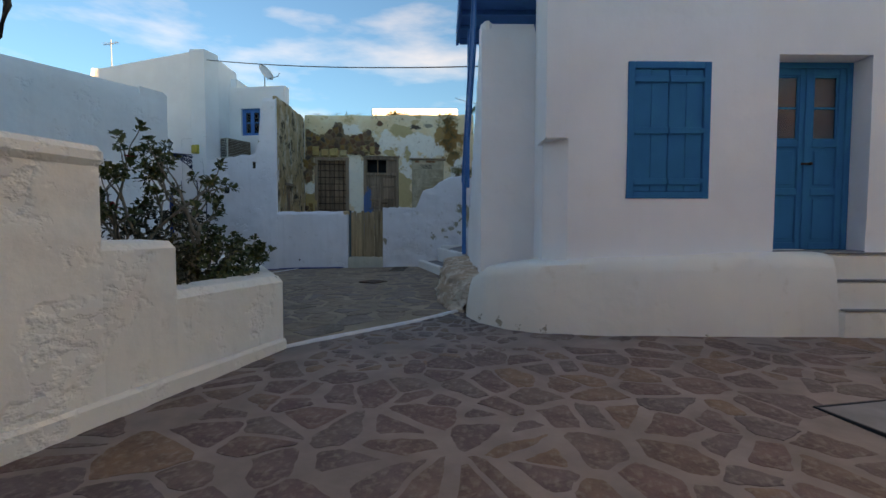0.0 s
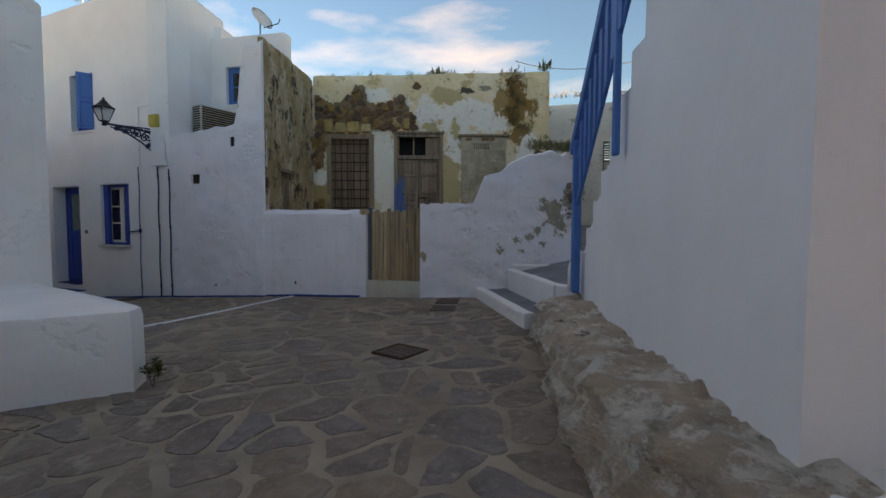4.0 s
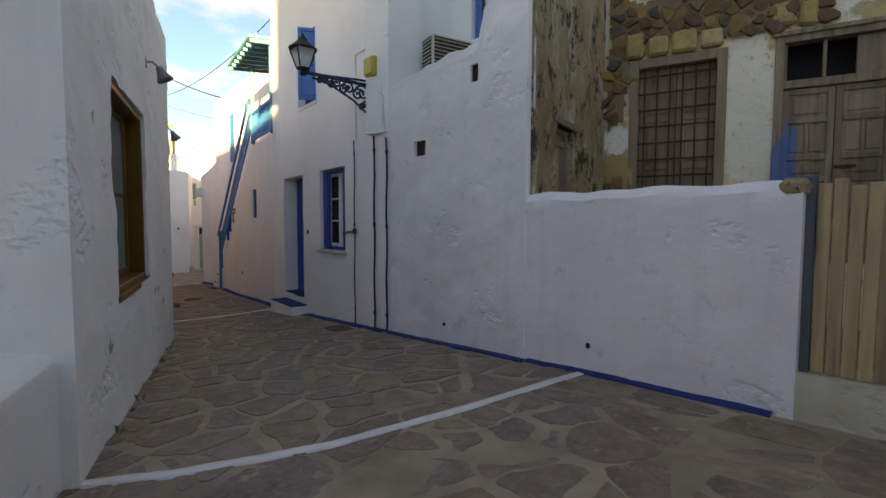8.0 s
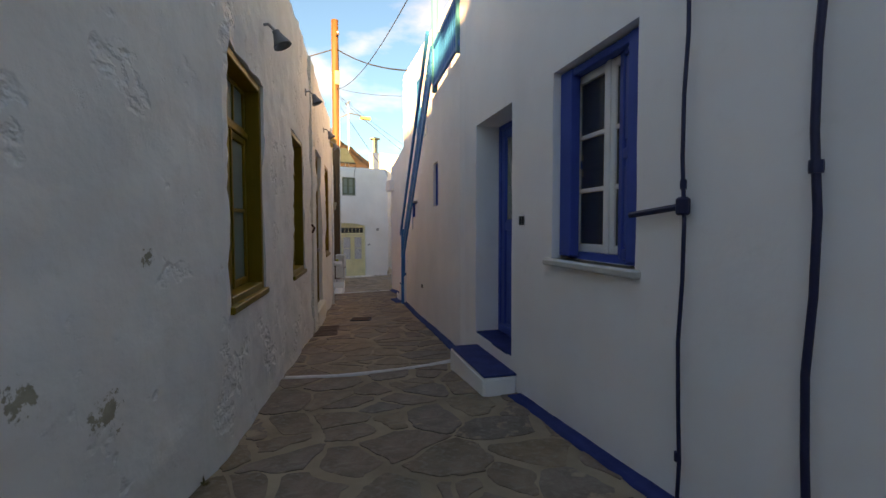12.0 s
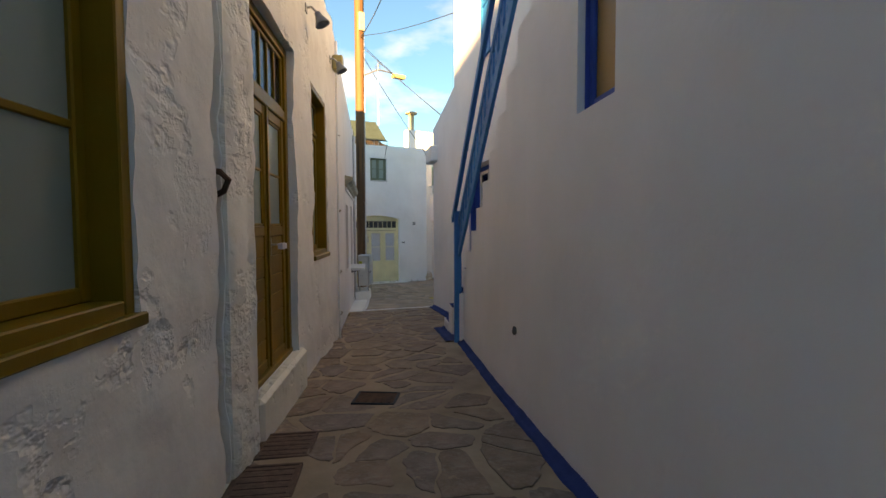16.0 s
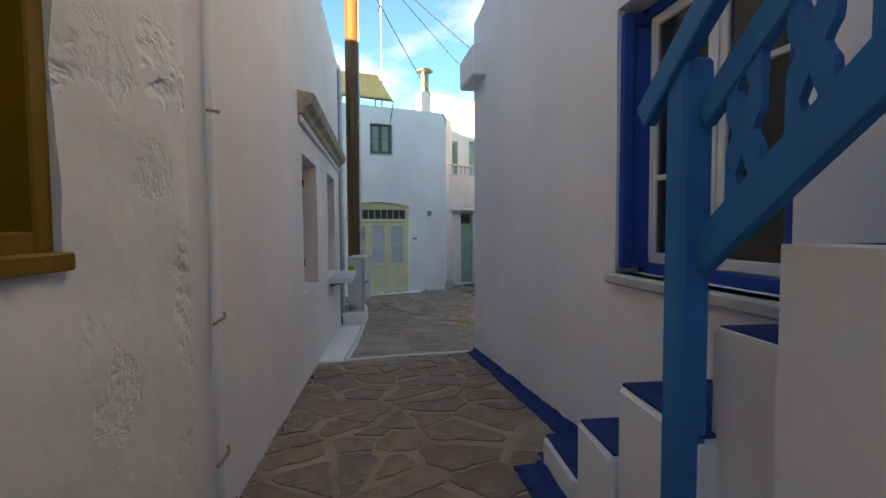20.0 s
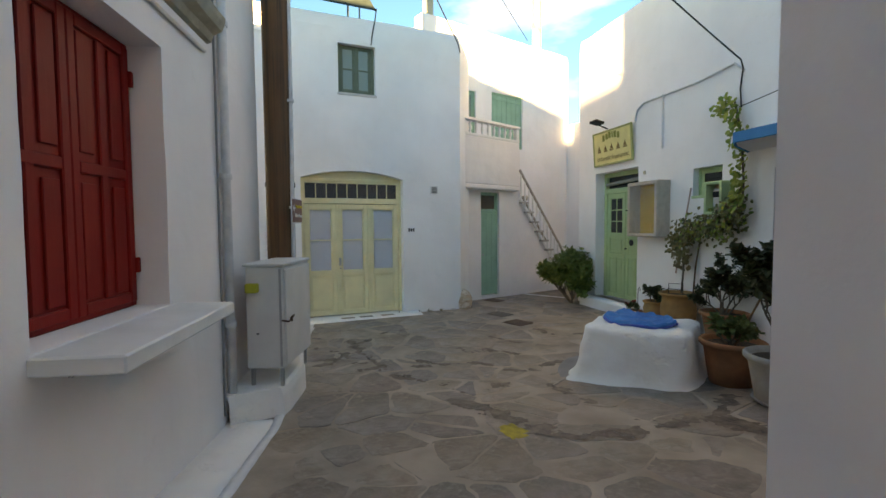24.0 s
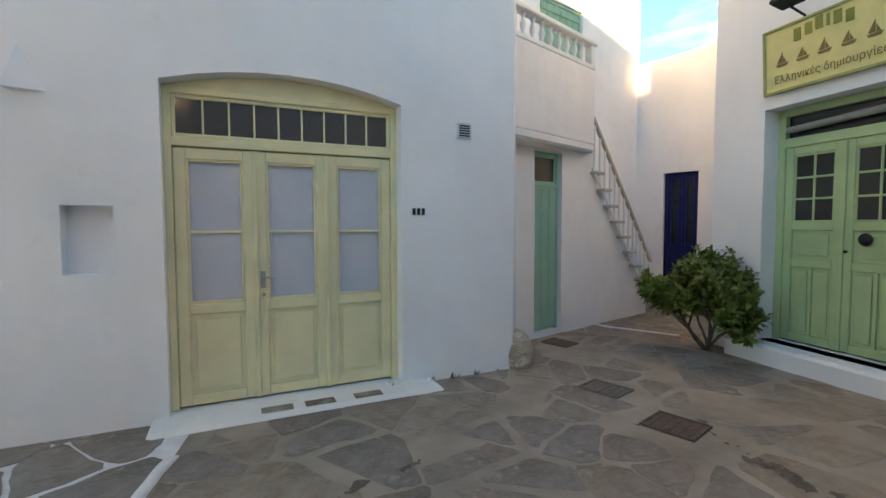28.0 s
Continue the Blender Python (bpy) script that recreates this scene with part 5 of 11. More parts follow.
def ruin():
    x0, x1, z0, z1 = H_grid
    w, H = (x1 - x0) / 2, z1 - z0
    t = thing("window_2", F_ruin.at((x0 + x1) / 2, z0), "weathered grey closed shutters behind a rusty iron grille", "window", "", "structure")
    bm = bmesh.new()
    ring(bm, -w - 0.06, w + 0.06, -0.03, 0.10, -0.02, H + 0.04, 0.11)
    part("window_frame", bm, grey_wood, t)
    spec = [("panel", 0.3, 1, 1), ("panel", 0.3, 1, 1), ("panel", 0.3, 1, 1)]
    leaf(t, -w + 0.05, -0.004, 0.08, H - 0.07, 0.10, grey_wood, spec, w=0.07, name="shutter")
    leaf(t, 0.004, w - 0.05, 0.08, H - 0.07, 0.10, grey_wood, spec, w=0.07, name="shutter")
    for i in range(6):
        x = -w + 0.12 + (2 * w - 0.24) * i / 5
        part("grille_bar", tubes([[(x, 0.03, 0.05), (x, 0.03, H - 0.05)]], 0.009, 6), rust, t)
    for k in range(9):
        z = 0.18 + (H - 0.36) * k / 8
        part("grille_rail", bbox(-w + 0.05, w - 0.05, 0.024, 0.034, z - 0.012, z + 0.012, 0.002), rust, t)
    backing(t, -w, w, 0, H, 0.3)

    x0, x1, z0, z1 = H_rdoor
    w, H = (x1 - x0) / 2, z1 - z0
    t = thing("door_2", F_ruin.at((x0 + x1) / 2, z0), "weathered grey double door with flaking blue paint and broken fanlight", "door", "", "structure")
    bm = bmesh.new()
    ring(bm, -w - 0.03, w + 0.03, -0.03, 0.12, 0, H + 0.03, 0.085, 0.0)
    box(bm, -w + 0.05, w - 0.05, 0.0, 0.10, H - 0.56, H - 0.47)
    box(bm, -w - 0.06, w + 0.06, -0.06, 0.05, H + 0.02, H + 0.07)
    worn_blue = flaking("flaking_blue_on_grey_wood")
    part("door_frame", bm, worn_blue, t)
    bm = bmesh.new()
    for c in (-w + 0.055, -0.13, 0.16):
        box(bm, c, c + 0.035, 0.02, 0.06, H - 0.47, H - 0.06)
    part("fanlight_bar", bm, grey_wood, t)
    part("fanlight_board", bbox(0.19, w - 0.055, 0.03, 0.05, H - 0.47, H - 0.06, 0.004), grey_wood, t, "board in the broken fanlight")
    spec = [("panel", 0.22, 1, 1), ("twin", 0.30, 1, 1), ("panel", 0.16, 1, 1), ("panel", 0.25, 1, 1), ("panel", 0.4, 1, 1)]
    leaf(t, -w + 0.055, -0.004, 0.02, H - 0.57, 0.03, worn_blue, spec, w=0.065)
    lf = leaf(t, 0.004, w - 0.055, 0.02, H - 0.57, 0.03, grey_wood, spec, w=0.065)
    part("lock_bar", bbox(0.01, 0.20, 0.015, 0.028, 1.06, 1.09, 0.003), rust, lf)
    backing(t, -w, w, 0, H, 0.3)

    x0, x1, z0, z1 = H_sdoor
    t = thing("door_3", F_ruinside.at((x0 + x1) / 2, z0), "narrow weathered plank door in the ruined side wall", "door", "", "structure")
    w, H = (x1 - x0) / 2, z1 - z0
    bm = bmesh.new()
    ring(bm, -w, w, 0.08, 0.17, 0, H, 0.06, 0.0)
    box(bm, -w - 0.12, w + 0.12, -0.01, 0.2, H, H + 0.07)
    part("door_frame", bm, grey_wood, t)
    boarded(t, -w + 0.06, w - 0.06, 0, H - 0.06, 0.12, grey_wood, 4, 3, name="leaf")

    # walled-up opening
    f = F_ruin
    a = hole(f, -1.02, 0.02, 1.5, 3.52)
    blk = thing("walled_up_opening", f.at(a[0], 1.5), "opening walled up with grey cement under a thin lintel", "masonry")
    bm = bmesh.new()
    prism(bm, [(0.0, 0), (1.02, 0), (1.04, 1.98), (0.0, 1.98)], -0.045, 0.05)
    part("infill", bm, plain("mortar_bed_grey", (0.60, 0.49, 0.345), 0.95, 0, 0.4, 4.0, 0.8), blk)
    block_grey = stone("grey_cement_block", [(0.60, 0.485, 0.34), (0.68, 0.56, 0.40), (0.56, 0.46, 0.33)], 0.95, smear=(0.62, 0.51, 0.36))
    rng = random.Random(6)
    for k in range(6):
        cuts = [0.0, 0.34 + 0.2 * (k % 2), 1.02] if k % 3 else [0.0, 0.30, 0.68, 1.02]
        for a, b in zip(cuts, cuts[1:]):
            part("block", bbox(a + 0.004, b - 0.004, -0.047 - 0.004 * rng.random(), 0.0, 0.02 + 0.28 * k, 0.293 + 0.28 * k, 0.008), block_grey, blk)
    part("lintel", bbox(-0.08, 1.12, -0.09, 0.05, 1.98, 2.04, 0.015), grey_wood, blk)
    rng = random.Random(5)
    # the tile is not pierced: a dark plate behind bars gives the holes' shade
    part("vent_tile", bbox(0.26, 0.66, -0.055, 0.0, 1.70, 1.84, 0.004), plain("vent_shadow", (0.06, 0.045, 0.035), 0.95), blk, "dark plate standing in for the shaded holes of the pierced vent tile")
    for i in range(9):
        part("vent_bar", bbox(0.262 + i * 0.047, 0.284 + i * 0.047, -0.063, -0.05, 1.70, 1.84, 0.003), block_grey, blk)
    for k in range(4):
        part("vent_bar", bbox(0.26, 0.66, -0.061, -0.05, 1.695 + k * 0.045, 1.709 + k * 0.045, 0.003), block_grey, blk)
    for i, x in enumerate((0.10, 0.46, 0.66)):
        part("brick", bbox(x, x + (0.13, 0.18, 0.10)[i], -0.06 - 0.01 * rng.random(), 0.0, 1.90, 1.96, 0.01), terracotta, blk)

    # bare rubble: dark red and brown stones where the plaster fell
    rng = random.Random(11)
    base = thing("bare_rubble", f.at(0, 0), "bare dark rubble masonry where plaster has fallen", "masonry")

    def patch(s, z):
        lo = float(np.interp(s, [0.0, 0.20, 0.26, 0.30, 1.30, 1.40, 2.20], [2.68, 2.75, 3.30, 3.74, 3.74, 3.62, 3.66]))
        hi = float(np.interp(s, [0.0, 0.05, 0.2, 0.45, 0.75, 0.9, 1.04, 1.18, 1.24, 1.6, 1.85, 1.96, 2.1, 2.2], [4.05, 4.42, 4.30, 4.20, 4.34, 4.50, 4.63, 4.56, 4.24, 4.20, 4.28, 4.42, 4.34, 4.0]))
        return lo < z < hi and 0.02 < s < 2.28

    bm = bmesh.new()
    g = {}
    for i in range(58):
        for k in range(58):
            x, z = i * 0.04, 2.4 + k * 0.04
            w = Vector((noise.noise(Vector((x * 6, z * 6, 1))), 0, noise.noise(Vector((x * 6, z * 6, 5))))) * 0.05
            if patch(x + w.x, z + w.z):
                g[i, k] = (x, z)
    vs = {}
    for i, k in g:
        cor = []
        for di, dk in ((0, 0), (1, 0), (1, 1), (0, 1)):
            q = (i + di, k + dk)
            if q not in vs:
                x, z = q[0] * 0.04, 2.4 + q[1] * 0.04
                vs[q] = bm.verts.new((x + 0.012 * noise.noise(Vector((x * 20, z * 20, 2))), -0.045 + 0.012 * noise.noise(Vector((x * 9, z * 9, 0))), z + 0.012 * noise.noise(Vector((x * 20, z * 20, 8)))))
            cor.append(vs[q])
        bm.faces.new(cor)
    bmesh.ops.recalc_face_normals(bm, faces=bm.faces[:])
    part("mortar_bed", bm, plain("earth_mortar", (0.36, 0.23, 0.13), 0.95, 0, 0.5, 9.0, 0.8), base)

    def wall_stone(p, poly, mat, out, parent):
        bm = bmesh.new()
        c = Vector((p[0], 0, p[1]))
        n = len(poly)
        tilt = Vector((rng.uniform(-0.08, 0.08), 0, rng.uniform(-0.08, 0.08)))
        rows = []
        for sc, y in ((1.0, 0.05), (1.0, -out * 0.7), (0.90, -out)):
            rows.append([])
            for x, z in poly:
                d = Vector((x, 0, z)) - c
                q = d * sc
                rows[-1].append(bm.verts.new((q.x, y - 0.04 + (tilt.dot(d) if y < 0 else 0) + 0.006 * noise.noise(Vector((x * 14, z * 14, y * 30))), q.z)))
        for a, b in zip(rows, rows[1:]):
            for i in range(n):
                bm.faces.new((a[i], a[(i + 1) % n], b[(i + 1) % n], b[i]))
        mid = bm.verts.new((0, -out - 0.042, 0))
        for i in range(n):
            bm.faces.new((rows[-1][i], rows[-1][(i + 1) % n], mid))
        bmesh.ops.recalc_face_normals(bm, faces=bm.faces[:])
        ob = part("stone", bm, mat, parent)
        ob.location = c
        return ob

    for p, poly in crazy(rng, -0.1, 2.45, 2.35, 4.75, 0.21, 0.024, lambda x, z: patch(x, z), (), 0.44, 0.46, 0.14, 0.0020, 1.0, 0.75):
        wall_stone(p, poly, rubble, rng.uniform(0.004, 0.05), base)
    # ochre dressed blocks over the openings
    bl = thing("ochre_lintel_blocks", f.at(0, 0), "row of ochre dressed stone blocks over the window", "masonry")
    for s, wd, z, h in ((0.25, 0.22, 3.55, 0.31), (0.50, 0.24, 3.55, 0.23), (0.78, 0.27, 3.55, 0.27), (1.09, 0.24, 3.56, 0.20), (1.78, 0.24, 3.66, 0.26), (2.05, 0.17, 3.63, 0.26)):
        bm = bbox(s, s + wd, -0.085, 0.06, z, z + h, 0.03)
        for v in bm.verts:
            v.co += 0.015 * Vector((noise.noise(v.co * 9), noise.noise(v.co * 8 + Vector((3, 0, 0))), noise.noise(v.co * 7)))
        part("block", bm, ochre_block, bl)
    # dark masonry stones at the corner below
    for p, poly in crazy(rng, 0.0, 0.34, 1.62, 2.2, 0.15, 0.022, lambda x, z: 0.03 < x < 0.3, (), 0.4, 0.7, 0.1, 0.0025, 0.7, 0.55):
        wall_stone(p, poly, rubble, 0.025, base)
    # stones laid bare at the broken end of the yard wall
    e = thing("broken_wall_end", F_right.at(0, 0, 0.10), "stones laid bare at the broken end of the yard wall", "masonry")
    L = F_right.len
    for p, poly in crazy(rng, 2.12, 2.46, 1.48, 2.15, 0.085, 0.018, lambda x, z: math.hypot((x - 2.32) / 0.12, (z - 1.82) / 0.27) < 1, (), 0.45, 0.8, 0.1, 0.0008, 0.6, 0.6):
        wall_stone(p, poly, broken, rng.uniform(0.005, 0.04), e)


ruin()


def gate():
    a, b = Vector((-2.47, 11.94, 0)), Vector((-1.53, 11.72, 0))
    f = Face(a.xy, b.xy)
    t = thing("plank_gate", f.at(0, 0.53), "closed weathered plank gate of uneven grey-brown boards", "gate")
    rng = random.Random(3)
    n = 12
    w = (f.len - 0.10) / n
    for i in range(n):
        h = 1.16 + rng.uniform(-0.03, 0.04)
        m = Matrix.Rotation(rng.uniform(-0.012, 0.012), 4, "Y")
        part("plank", bbox(0.05 + i * w + 0.003, 0.05 + (i + 1) * w - 0.003, 0.10 + rng.uniform(-0.008, 0.008), 0.125, 0.0, h, 0.004, m), gate_wood, t)
    part("rail", bbox(0.05, f.len - 0.05, 0.126, 0.16, 0.2, 0.28, 0.006), gate_wood, t)
    part("rail", bbox(0.05, f.len - 0.05, 0.126, 0.16, 0.86, 0.94, 0.006), gate_wood, t)
    part("post", bbox(-0.02, 0.045, 0.08, 0.16, -0.05, 1.2, 0.01), paint("faded_blue_post", (0.10, 0.14, 0.16), 0.8, 0.6, (0.2, 0.15, 0.1)), t)
    part("post", bbox(f.len - 0.045, f.len + 0.02, 0.08, 0.16, -0.05, 1.22, 0.01), gate_wood, t)
    s = wall("threshold_gate", f, 0.0, 0.53, (), 0.4, plaster("worn_cream_render", (0.55, 0.50, 0.40), (0.30, 0.20, 0.12), 0.8, 0.9), 0.018, 0.1, label="worn cream threshold wall below the plank gate", round_top=0.03, category="threshold")
    # ragged stone quoin beside the gate
    q = bbox(-0.12, 0.03, -0.01, 0.18, 1.60, 1.71, 0.03)
    for v in q.verts:
        v.co += 0.02 * Vector((noise.noise(v.co * 9), noise.noise(v.co * 8), noise.noise(v.co * 7)))
    ob = part("quoin_stone", q, brownmat, None)
    ob.matrix_world = f.at(0, 0)
    tagged(ob, "broken cream stone at the gate's wall end", "stone")


gate()


def ramp():
    """Grey cement steps with whitewashed kerbs beside the ruin's yard wall."""
    def slab(name, pts, z, mat, label, thick=0.5):
        bm = bmesh.new()
        a = [bm.verts.new((x, y, zz)) for x, y, zz in pts]
        b = [bm.verts.new((x, y, zz - thick)) for x, y, zz in pts]
        n = len(pts)
        bm.faces.new(a)
        bm.faces.new(b[::-1])
        for i in range(n):
            bm.faces.new((a[i], b[i], b[(i + 1) % n], a[(i + 1) % n]))
        bmesh.ops.recalc_face_normals(bm, faces=bm.faces[:])
        return tagged(part(name, bm, mat, None), label, "pavement", "", "structure")

    slab("pavement_ramp_low", [(-0.50, 11.75, 0.42), (0.06, 9.62, 0.42), (0.5, 9.55, 0.46), (0.05, 11.75, 0.47)], 0, grey_cement, "grey cement lower step of the side ramp")
    slab("pavement_ramp_high", [(-0.02, 11.72, 0.72), (0.42, 9.85, 0.72), (0.62, 9.4, 0.74), (6.5, 9.4, 1.0), (6.5, 22, 1.7), (0.9, 22, 1.6), (1.0, 11.75, 0.95)], 0, grey_cement, "grey cement upper ramp beside the yard wall", 1.2)

    def kerb(name, pts, w, label):
        bm = bmesh.new()
        for (a, b) in zip(pts, pts[1:]):
            a, b = Vector(a), Vector(b)
            n = 8
            for i in range(n):
                p, q = a.lerp(b, i / n), a.lerp(b, (i + 1) / n)
                d = (q - p).normalized()
                s = Vector((-d.y, d.x, 0)) * w / 2
                vs = []
                for pt in (p, q):
                    j = 0.012 * noise.noise(pt * 4)
                    vs.append([bm.verts.new(pt + s * (1 + j) + Vector((0, 0, -0.6))), bm.verts.new(pt + s + Vector((0, 0, j - 0.015))), bm.verts.new(pt + s * 0.75 + Vector((0, 0, j))), bm.verts.new(pt - s * 0.75 + Vector((0, 0, j))), bm.verts.new(pt - s + Vector((0, 0, j - 0.015))), bm.verts.new(pt - s + Vector((0, 0, -0.6)))])
                for k in range(5):
                    bm.faces.new((vs[0][k], vs[1][k], vs[1][k + 1], vs[0][k + 1]))
                if i == 0:
                    bm.faces.new(vs[0])
                if i == n - 1:
                    bm.faces.new(vs[1])
        bmesh.ops.remove_doubles(bm, verts=bm.verts[:], dist=0.0005)
        bmesh.ops.recalc_face_normals(bm, faces=bm.faces[:])
        return tagged(part(name, bm, white_rough, None), label, "kerb", "", "structure")

    kerb("kerb_low", [(-0.56, 11.72, 0.46), (0.0, 9.58, 0.46)], 0.13, "whitewashed kerb of the lower ramp step")
    kerb("kerb_high", [(-0.08, 11.66, 0.77), (0.36, 9.85, 0.76), (0.62, 9.62, 0.76)], 0.13, "whitewashed kerb of the upper ramp step")
    ob = part("kerb_line", bbox(0.0, 1.2, -0.07, 0.0, 0.60, 0.84, 0.02, Face((-0.05, 11.70), (1.12, 11.66)).at()), white_rough, None)
    tagged(ob, "whitewashed skirting along the yard wall foot", "trim", "", "structure")
    st = part("bollard_stub", lathe([(0.09, 0), (0.09, 0.26), (0.07, 0.33), (0.02, 0.36)], 14), white_rough, None, "", True)
    st.matrix_world = Matrix.Translation((0.50, 9.58, 0.72))
    tagged(st, "short round-topped whitewashed stub by the newel", "bollard")
    # house beyond the ramp
    far_plaster = plaster("weathered_far_whitewash", (0.76, 0.72, 0.64), (0.30, 0.24, 0.16), 0.95, 0.9, [(2.4, 18.8, 2.4, 0.5), (4.4, 18.5, 2.0, 0.5), (3.9, 18.6, 3.6, 0.35), (1.5, 18.9, 4.9, 0.3), (2.2, 18.85, 4.6, 0.25), (3.4, 18.7, 4.9, 0.25)], -0.04)
    door_grey = paint("weathered_door_grey", (0.50, 0.48, 0.43), 0.7, 0.6, (0.30, 0.25, 0.19))
    far = Face((0.9, 19.0), (7.2, 18.2))
    wall("wall_far_house", far, 0.5, 5.5, [(2.20, 2.86, 1.66, 3.97)], 0.4, far_plaster, 0.03, 0.12, top=lambda s: (5.13 if s < 2.52 else 5.46) + 0.03 * noise.noise(Vector((s * 5, 1, 0))), label="flaking whitewashed house behind the ramp")
    t = thing("door_4", far.at(2.53, 1.66), "closed white-grey panelled door with a louvred fanlight", "door", "", "structure")
    bm = bmesh.new()
    ring(bm, -0.33, 0.33, 0.06, 0.14, 0, 2.3, 0.05, 0)
    box(bm, -0.28, 0.28, 0.06, 0.14, 1.70, 1.76)
    part("door_frame", bm, grey_wood, t)
    leaf(t, -0.28, 0.28, 0.0, 1.70, 0.08, door_grey, [("panel", 0.4, 1, 1), ("panel", 0.4, 1, 1)])
    for k in range(6):
        part("slat", bbox(-0.28, 0.28, 0.08, 0.11, 1.79 + k * 0.075, 1.85 + k * 0.075, 0.004), grey_wood, t)
    wall("wall_far_side", Face((4.0, 18.6), (4.2, 12.0)), 0.3, 5.6, (), 0.4, white, 0.015, 0.3, label="whitewashed wall along the ramp")
    wall("wall_far_balcony_house", Face((4.2, 12.0), (1.25, 9.3)), 0.3, 6.0, (), 0.4, white, 0.012, 0.3, label="whitewashed wall above the ramp")


ramp()

# ---- the lane: house with deep blue joinery ----
def lane_house():
    f = F_house
    x0, x1, z0, z1 = H_doorA
    w, H = (x1 - x0) / 2, z1 - z0
    t = thing("door_5", f.at((x0 + x1) / 2, z0), "closed deep blue door with a wrought-iron grille over its pane", "door", "", "structure")
    d = 0.25
    bm = bmesh.new()
    ring(bm, -w, w, d, d + 0.08, 0, H, 0.05, 0.0)
    part("door_frame", bm, deep_blue, t)
    lf = leaf(t, -w + 0.05, w - 0.05, 0.02, H - 0.05, d + 0.015, deep_blue, [("glass", 0.44, 1, 1), ("panel", 0.5, 1, 1)], w=0.09, gl=frosted)
    part("bottom_rail", bbox(-w + 0.05, w - 0.05, d - 0.02, d + 0.02, 0.02, 0.10, 0.01), deep_blue, lf)
    g0, g1 = H - 0.98, H - 0.16
    paths = []
    for i in range(9):
        u = (i - 4) / 4
        paths.append([(u * 0.03, d + 0.004, g0 + 0.06), (u * 0.10, d + 0.002, g0 + 0.35), (u * 0.21, d + 0.002, g1 - 0.10), (u * 0.22, d + 0.004, g1)])
    for sg in (-1, 1):
        for c in (g0 + 0.05, g0 + 0.3, g1 - 0.12):
            paths.append([(sg * (0.17 + 0.035 * math.cos(a * 0.7) * (1 - a / 14)), d + 0.002, c + 0.05 * math.sin(a * 0.7) * (1 - a / 14)) for a in range(12)])
    paths.append([(-0.2, d + 0.004, g0 + 0.04), (0.2, d + 0.004, g0 + 0.04)])
    part("grille", tubes(paths, 0.007, 6), plain("grey_painted_iron", (0.30, 0.32, 0.31), 0.5, 0.3), lf, "scrolled grey iron grille")
    lever(lf, w - 0.12, d + 0.015, 1.0, -1)
    part("threshold", bbox(-w, w, 0.002, d + 0.08, -0.02, 0.015, 0.008), blue_base, t, "blue-painted threshold")
    backing(t, -w, w, 0, H, d + 0.3)

    t = thing("doorstep", f.at(x0 + 0.05, 0), "whitewashed doorstep with a blue-painted tread", "step")
    part("riser_block", bbox(0.0, x1 - x0 + 0.08, -0.30, 0.0, -0.5, -0.03, 0.02), white, t)
    part("tread", bbox(0.006, x1 - x0 + 0.074, -0.294, 0.0, -0.032, -0.012, 0.008), blue_base, t, "blue-painted tread")

    x0, x1, z0, z1 = H_winA
    w, H = (x1 - x0) / 2, z1 - z0
    t = casement(f, H_winA, 0.12, deep_blue, "deep blue framed window with open shutters and white sashes", 3, 0.05, pane, None, n=3)
    for o in list(t.children):
        if o.name.startswith("sash") or o.name.startswith("cover_strip"):
            o.data.materials.clear()
            o.data.materials.append(white_paint)
    bm = bmesh.new()
    box(bm, -w + 0.005, -w + 0.15, 0.05, 0.12, 0.02, H - 0.01)
    box(bm, w - 0.15, w - 0.005, 0.05, 0.12, 0.02, H - 0.01)
    box(bm, -w + 0.15, w - 0.15, 0.06, 0.12, H - 0.06, H - 0.01)
    part("outer_frame", bm, deep_blue, t)
    for sg in (-1, 1):
        m = Matrix.Translation((sg * (w - 0.03), 0.06, 0)) @ Matrix.Rotation(radians(60 if sg < 0 else -16), 4, "Z")
        a, b = (0.0, 0.30) if sg < 0 else (-0.30, 0.0)
        panel_shutter(t, a, b, 0.03, H - 0.03, -0.02, deep_blue, 2, 1, 0.04, m)
    part("window_sill", bbox(-w - 0.06, w + 0.05, -0.05, 0.10, -0.05, 0.0, 0.012), plain("pale_marble", (0.62, 0.60, 0.56), 0.4), t, "pale marble sill")

    t = casement(f, H_upwin, 0.14, deep_blue, "upper window with a half-open blue shutter", 3, 0.05, pane, white, n=4)
    x0, x1, z0, z1 = H_upwin
    w, H = (x1 - x0) / 2, z1 - z0
    panel_shutter(t, -0.36, 0.0, 0.02, H - 0.02, -0.02, rail_blue, 2, 1, 0.04, Matrix.Translation((w - 0.02, 0.10, 0)) @ Matrix.Rotation(radians(62), 4, "Z"))

    # slit window
    x0, x1, z0, z1 = H_slit
    casement(F_stairwall, H_slit, 0.04, deep_blue, "small blue slit window with an ochre blind", 1, 0.014, glass("ochre_blind_glass", (0.34, 0.18, 0.04), 0.3, 0.9), None, n=5, two=False)

    # down-pipes
    for s, zt, label in ((3.40, 2.60, "thin dark cable conduit with a side branch to the window"), (3.96, 2.58, "dark navy down-pipe with clamps"), (4.27, 2.52, "dark navy down-pipe with clamps and joint")):
        r = 0.009 if s < 3.5 else 0.0135
        m = f.at(s, 0)
        zb = gz(m.translation.x, m.translation.y) - 0.05
        t = thing("down_pipe", m, label, "pipe", "pipes on the lane house")
        pts = [(0.012 * math.sin(k * 1.7), -0.035, zb + (zt - zb) * k / 10) for k in range(11)]
        part("pipe", tubes([pts], r, 10), navy_iron, t, "", True)
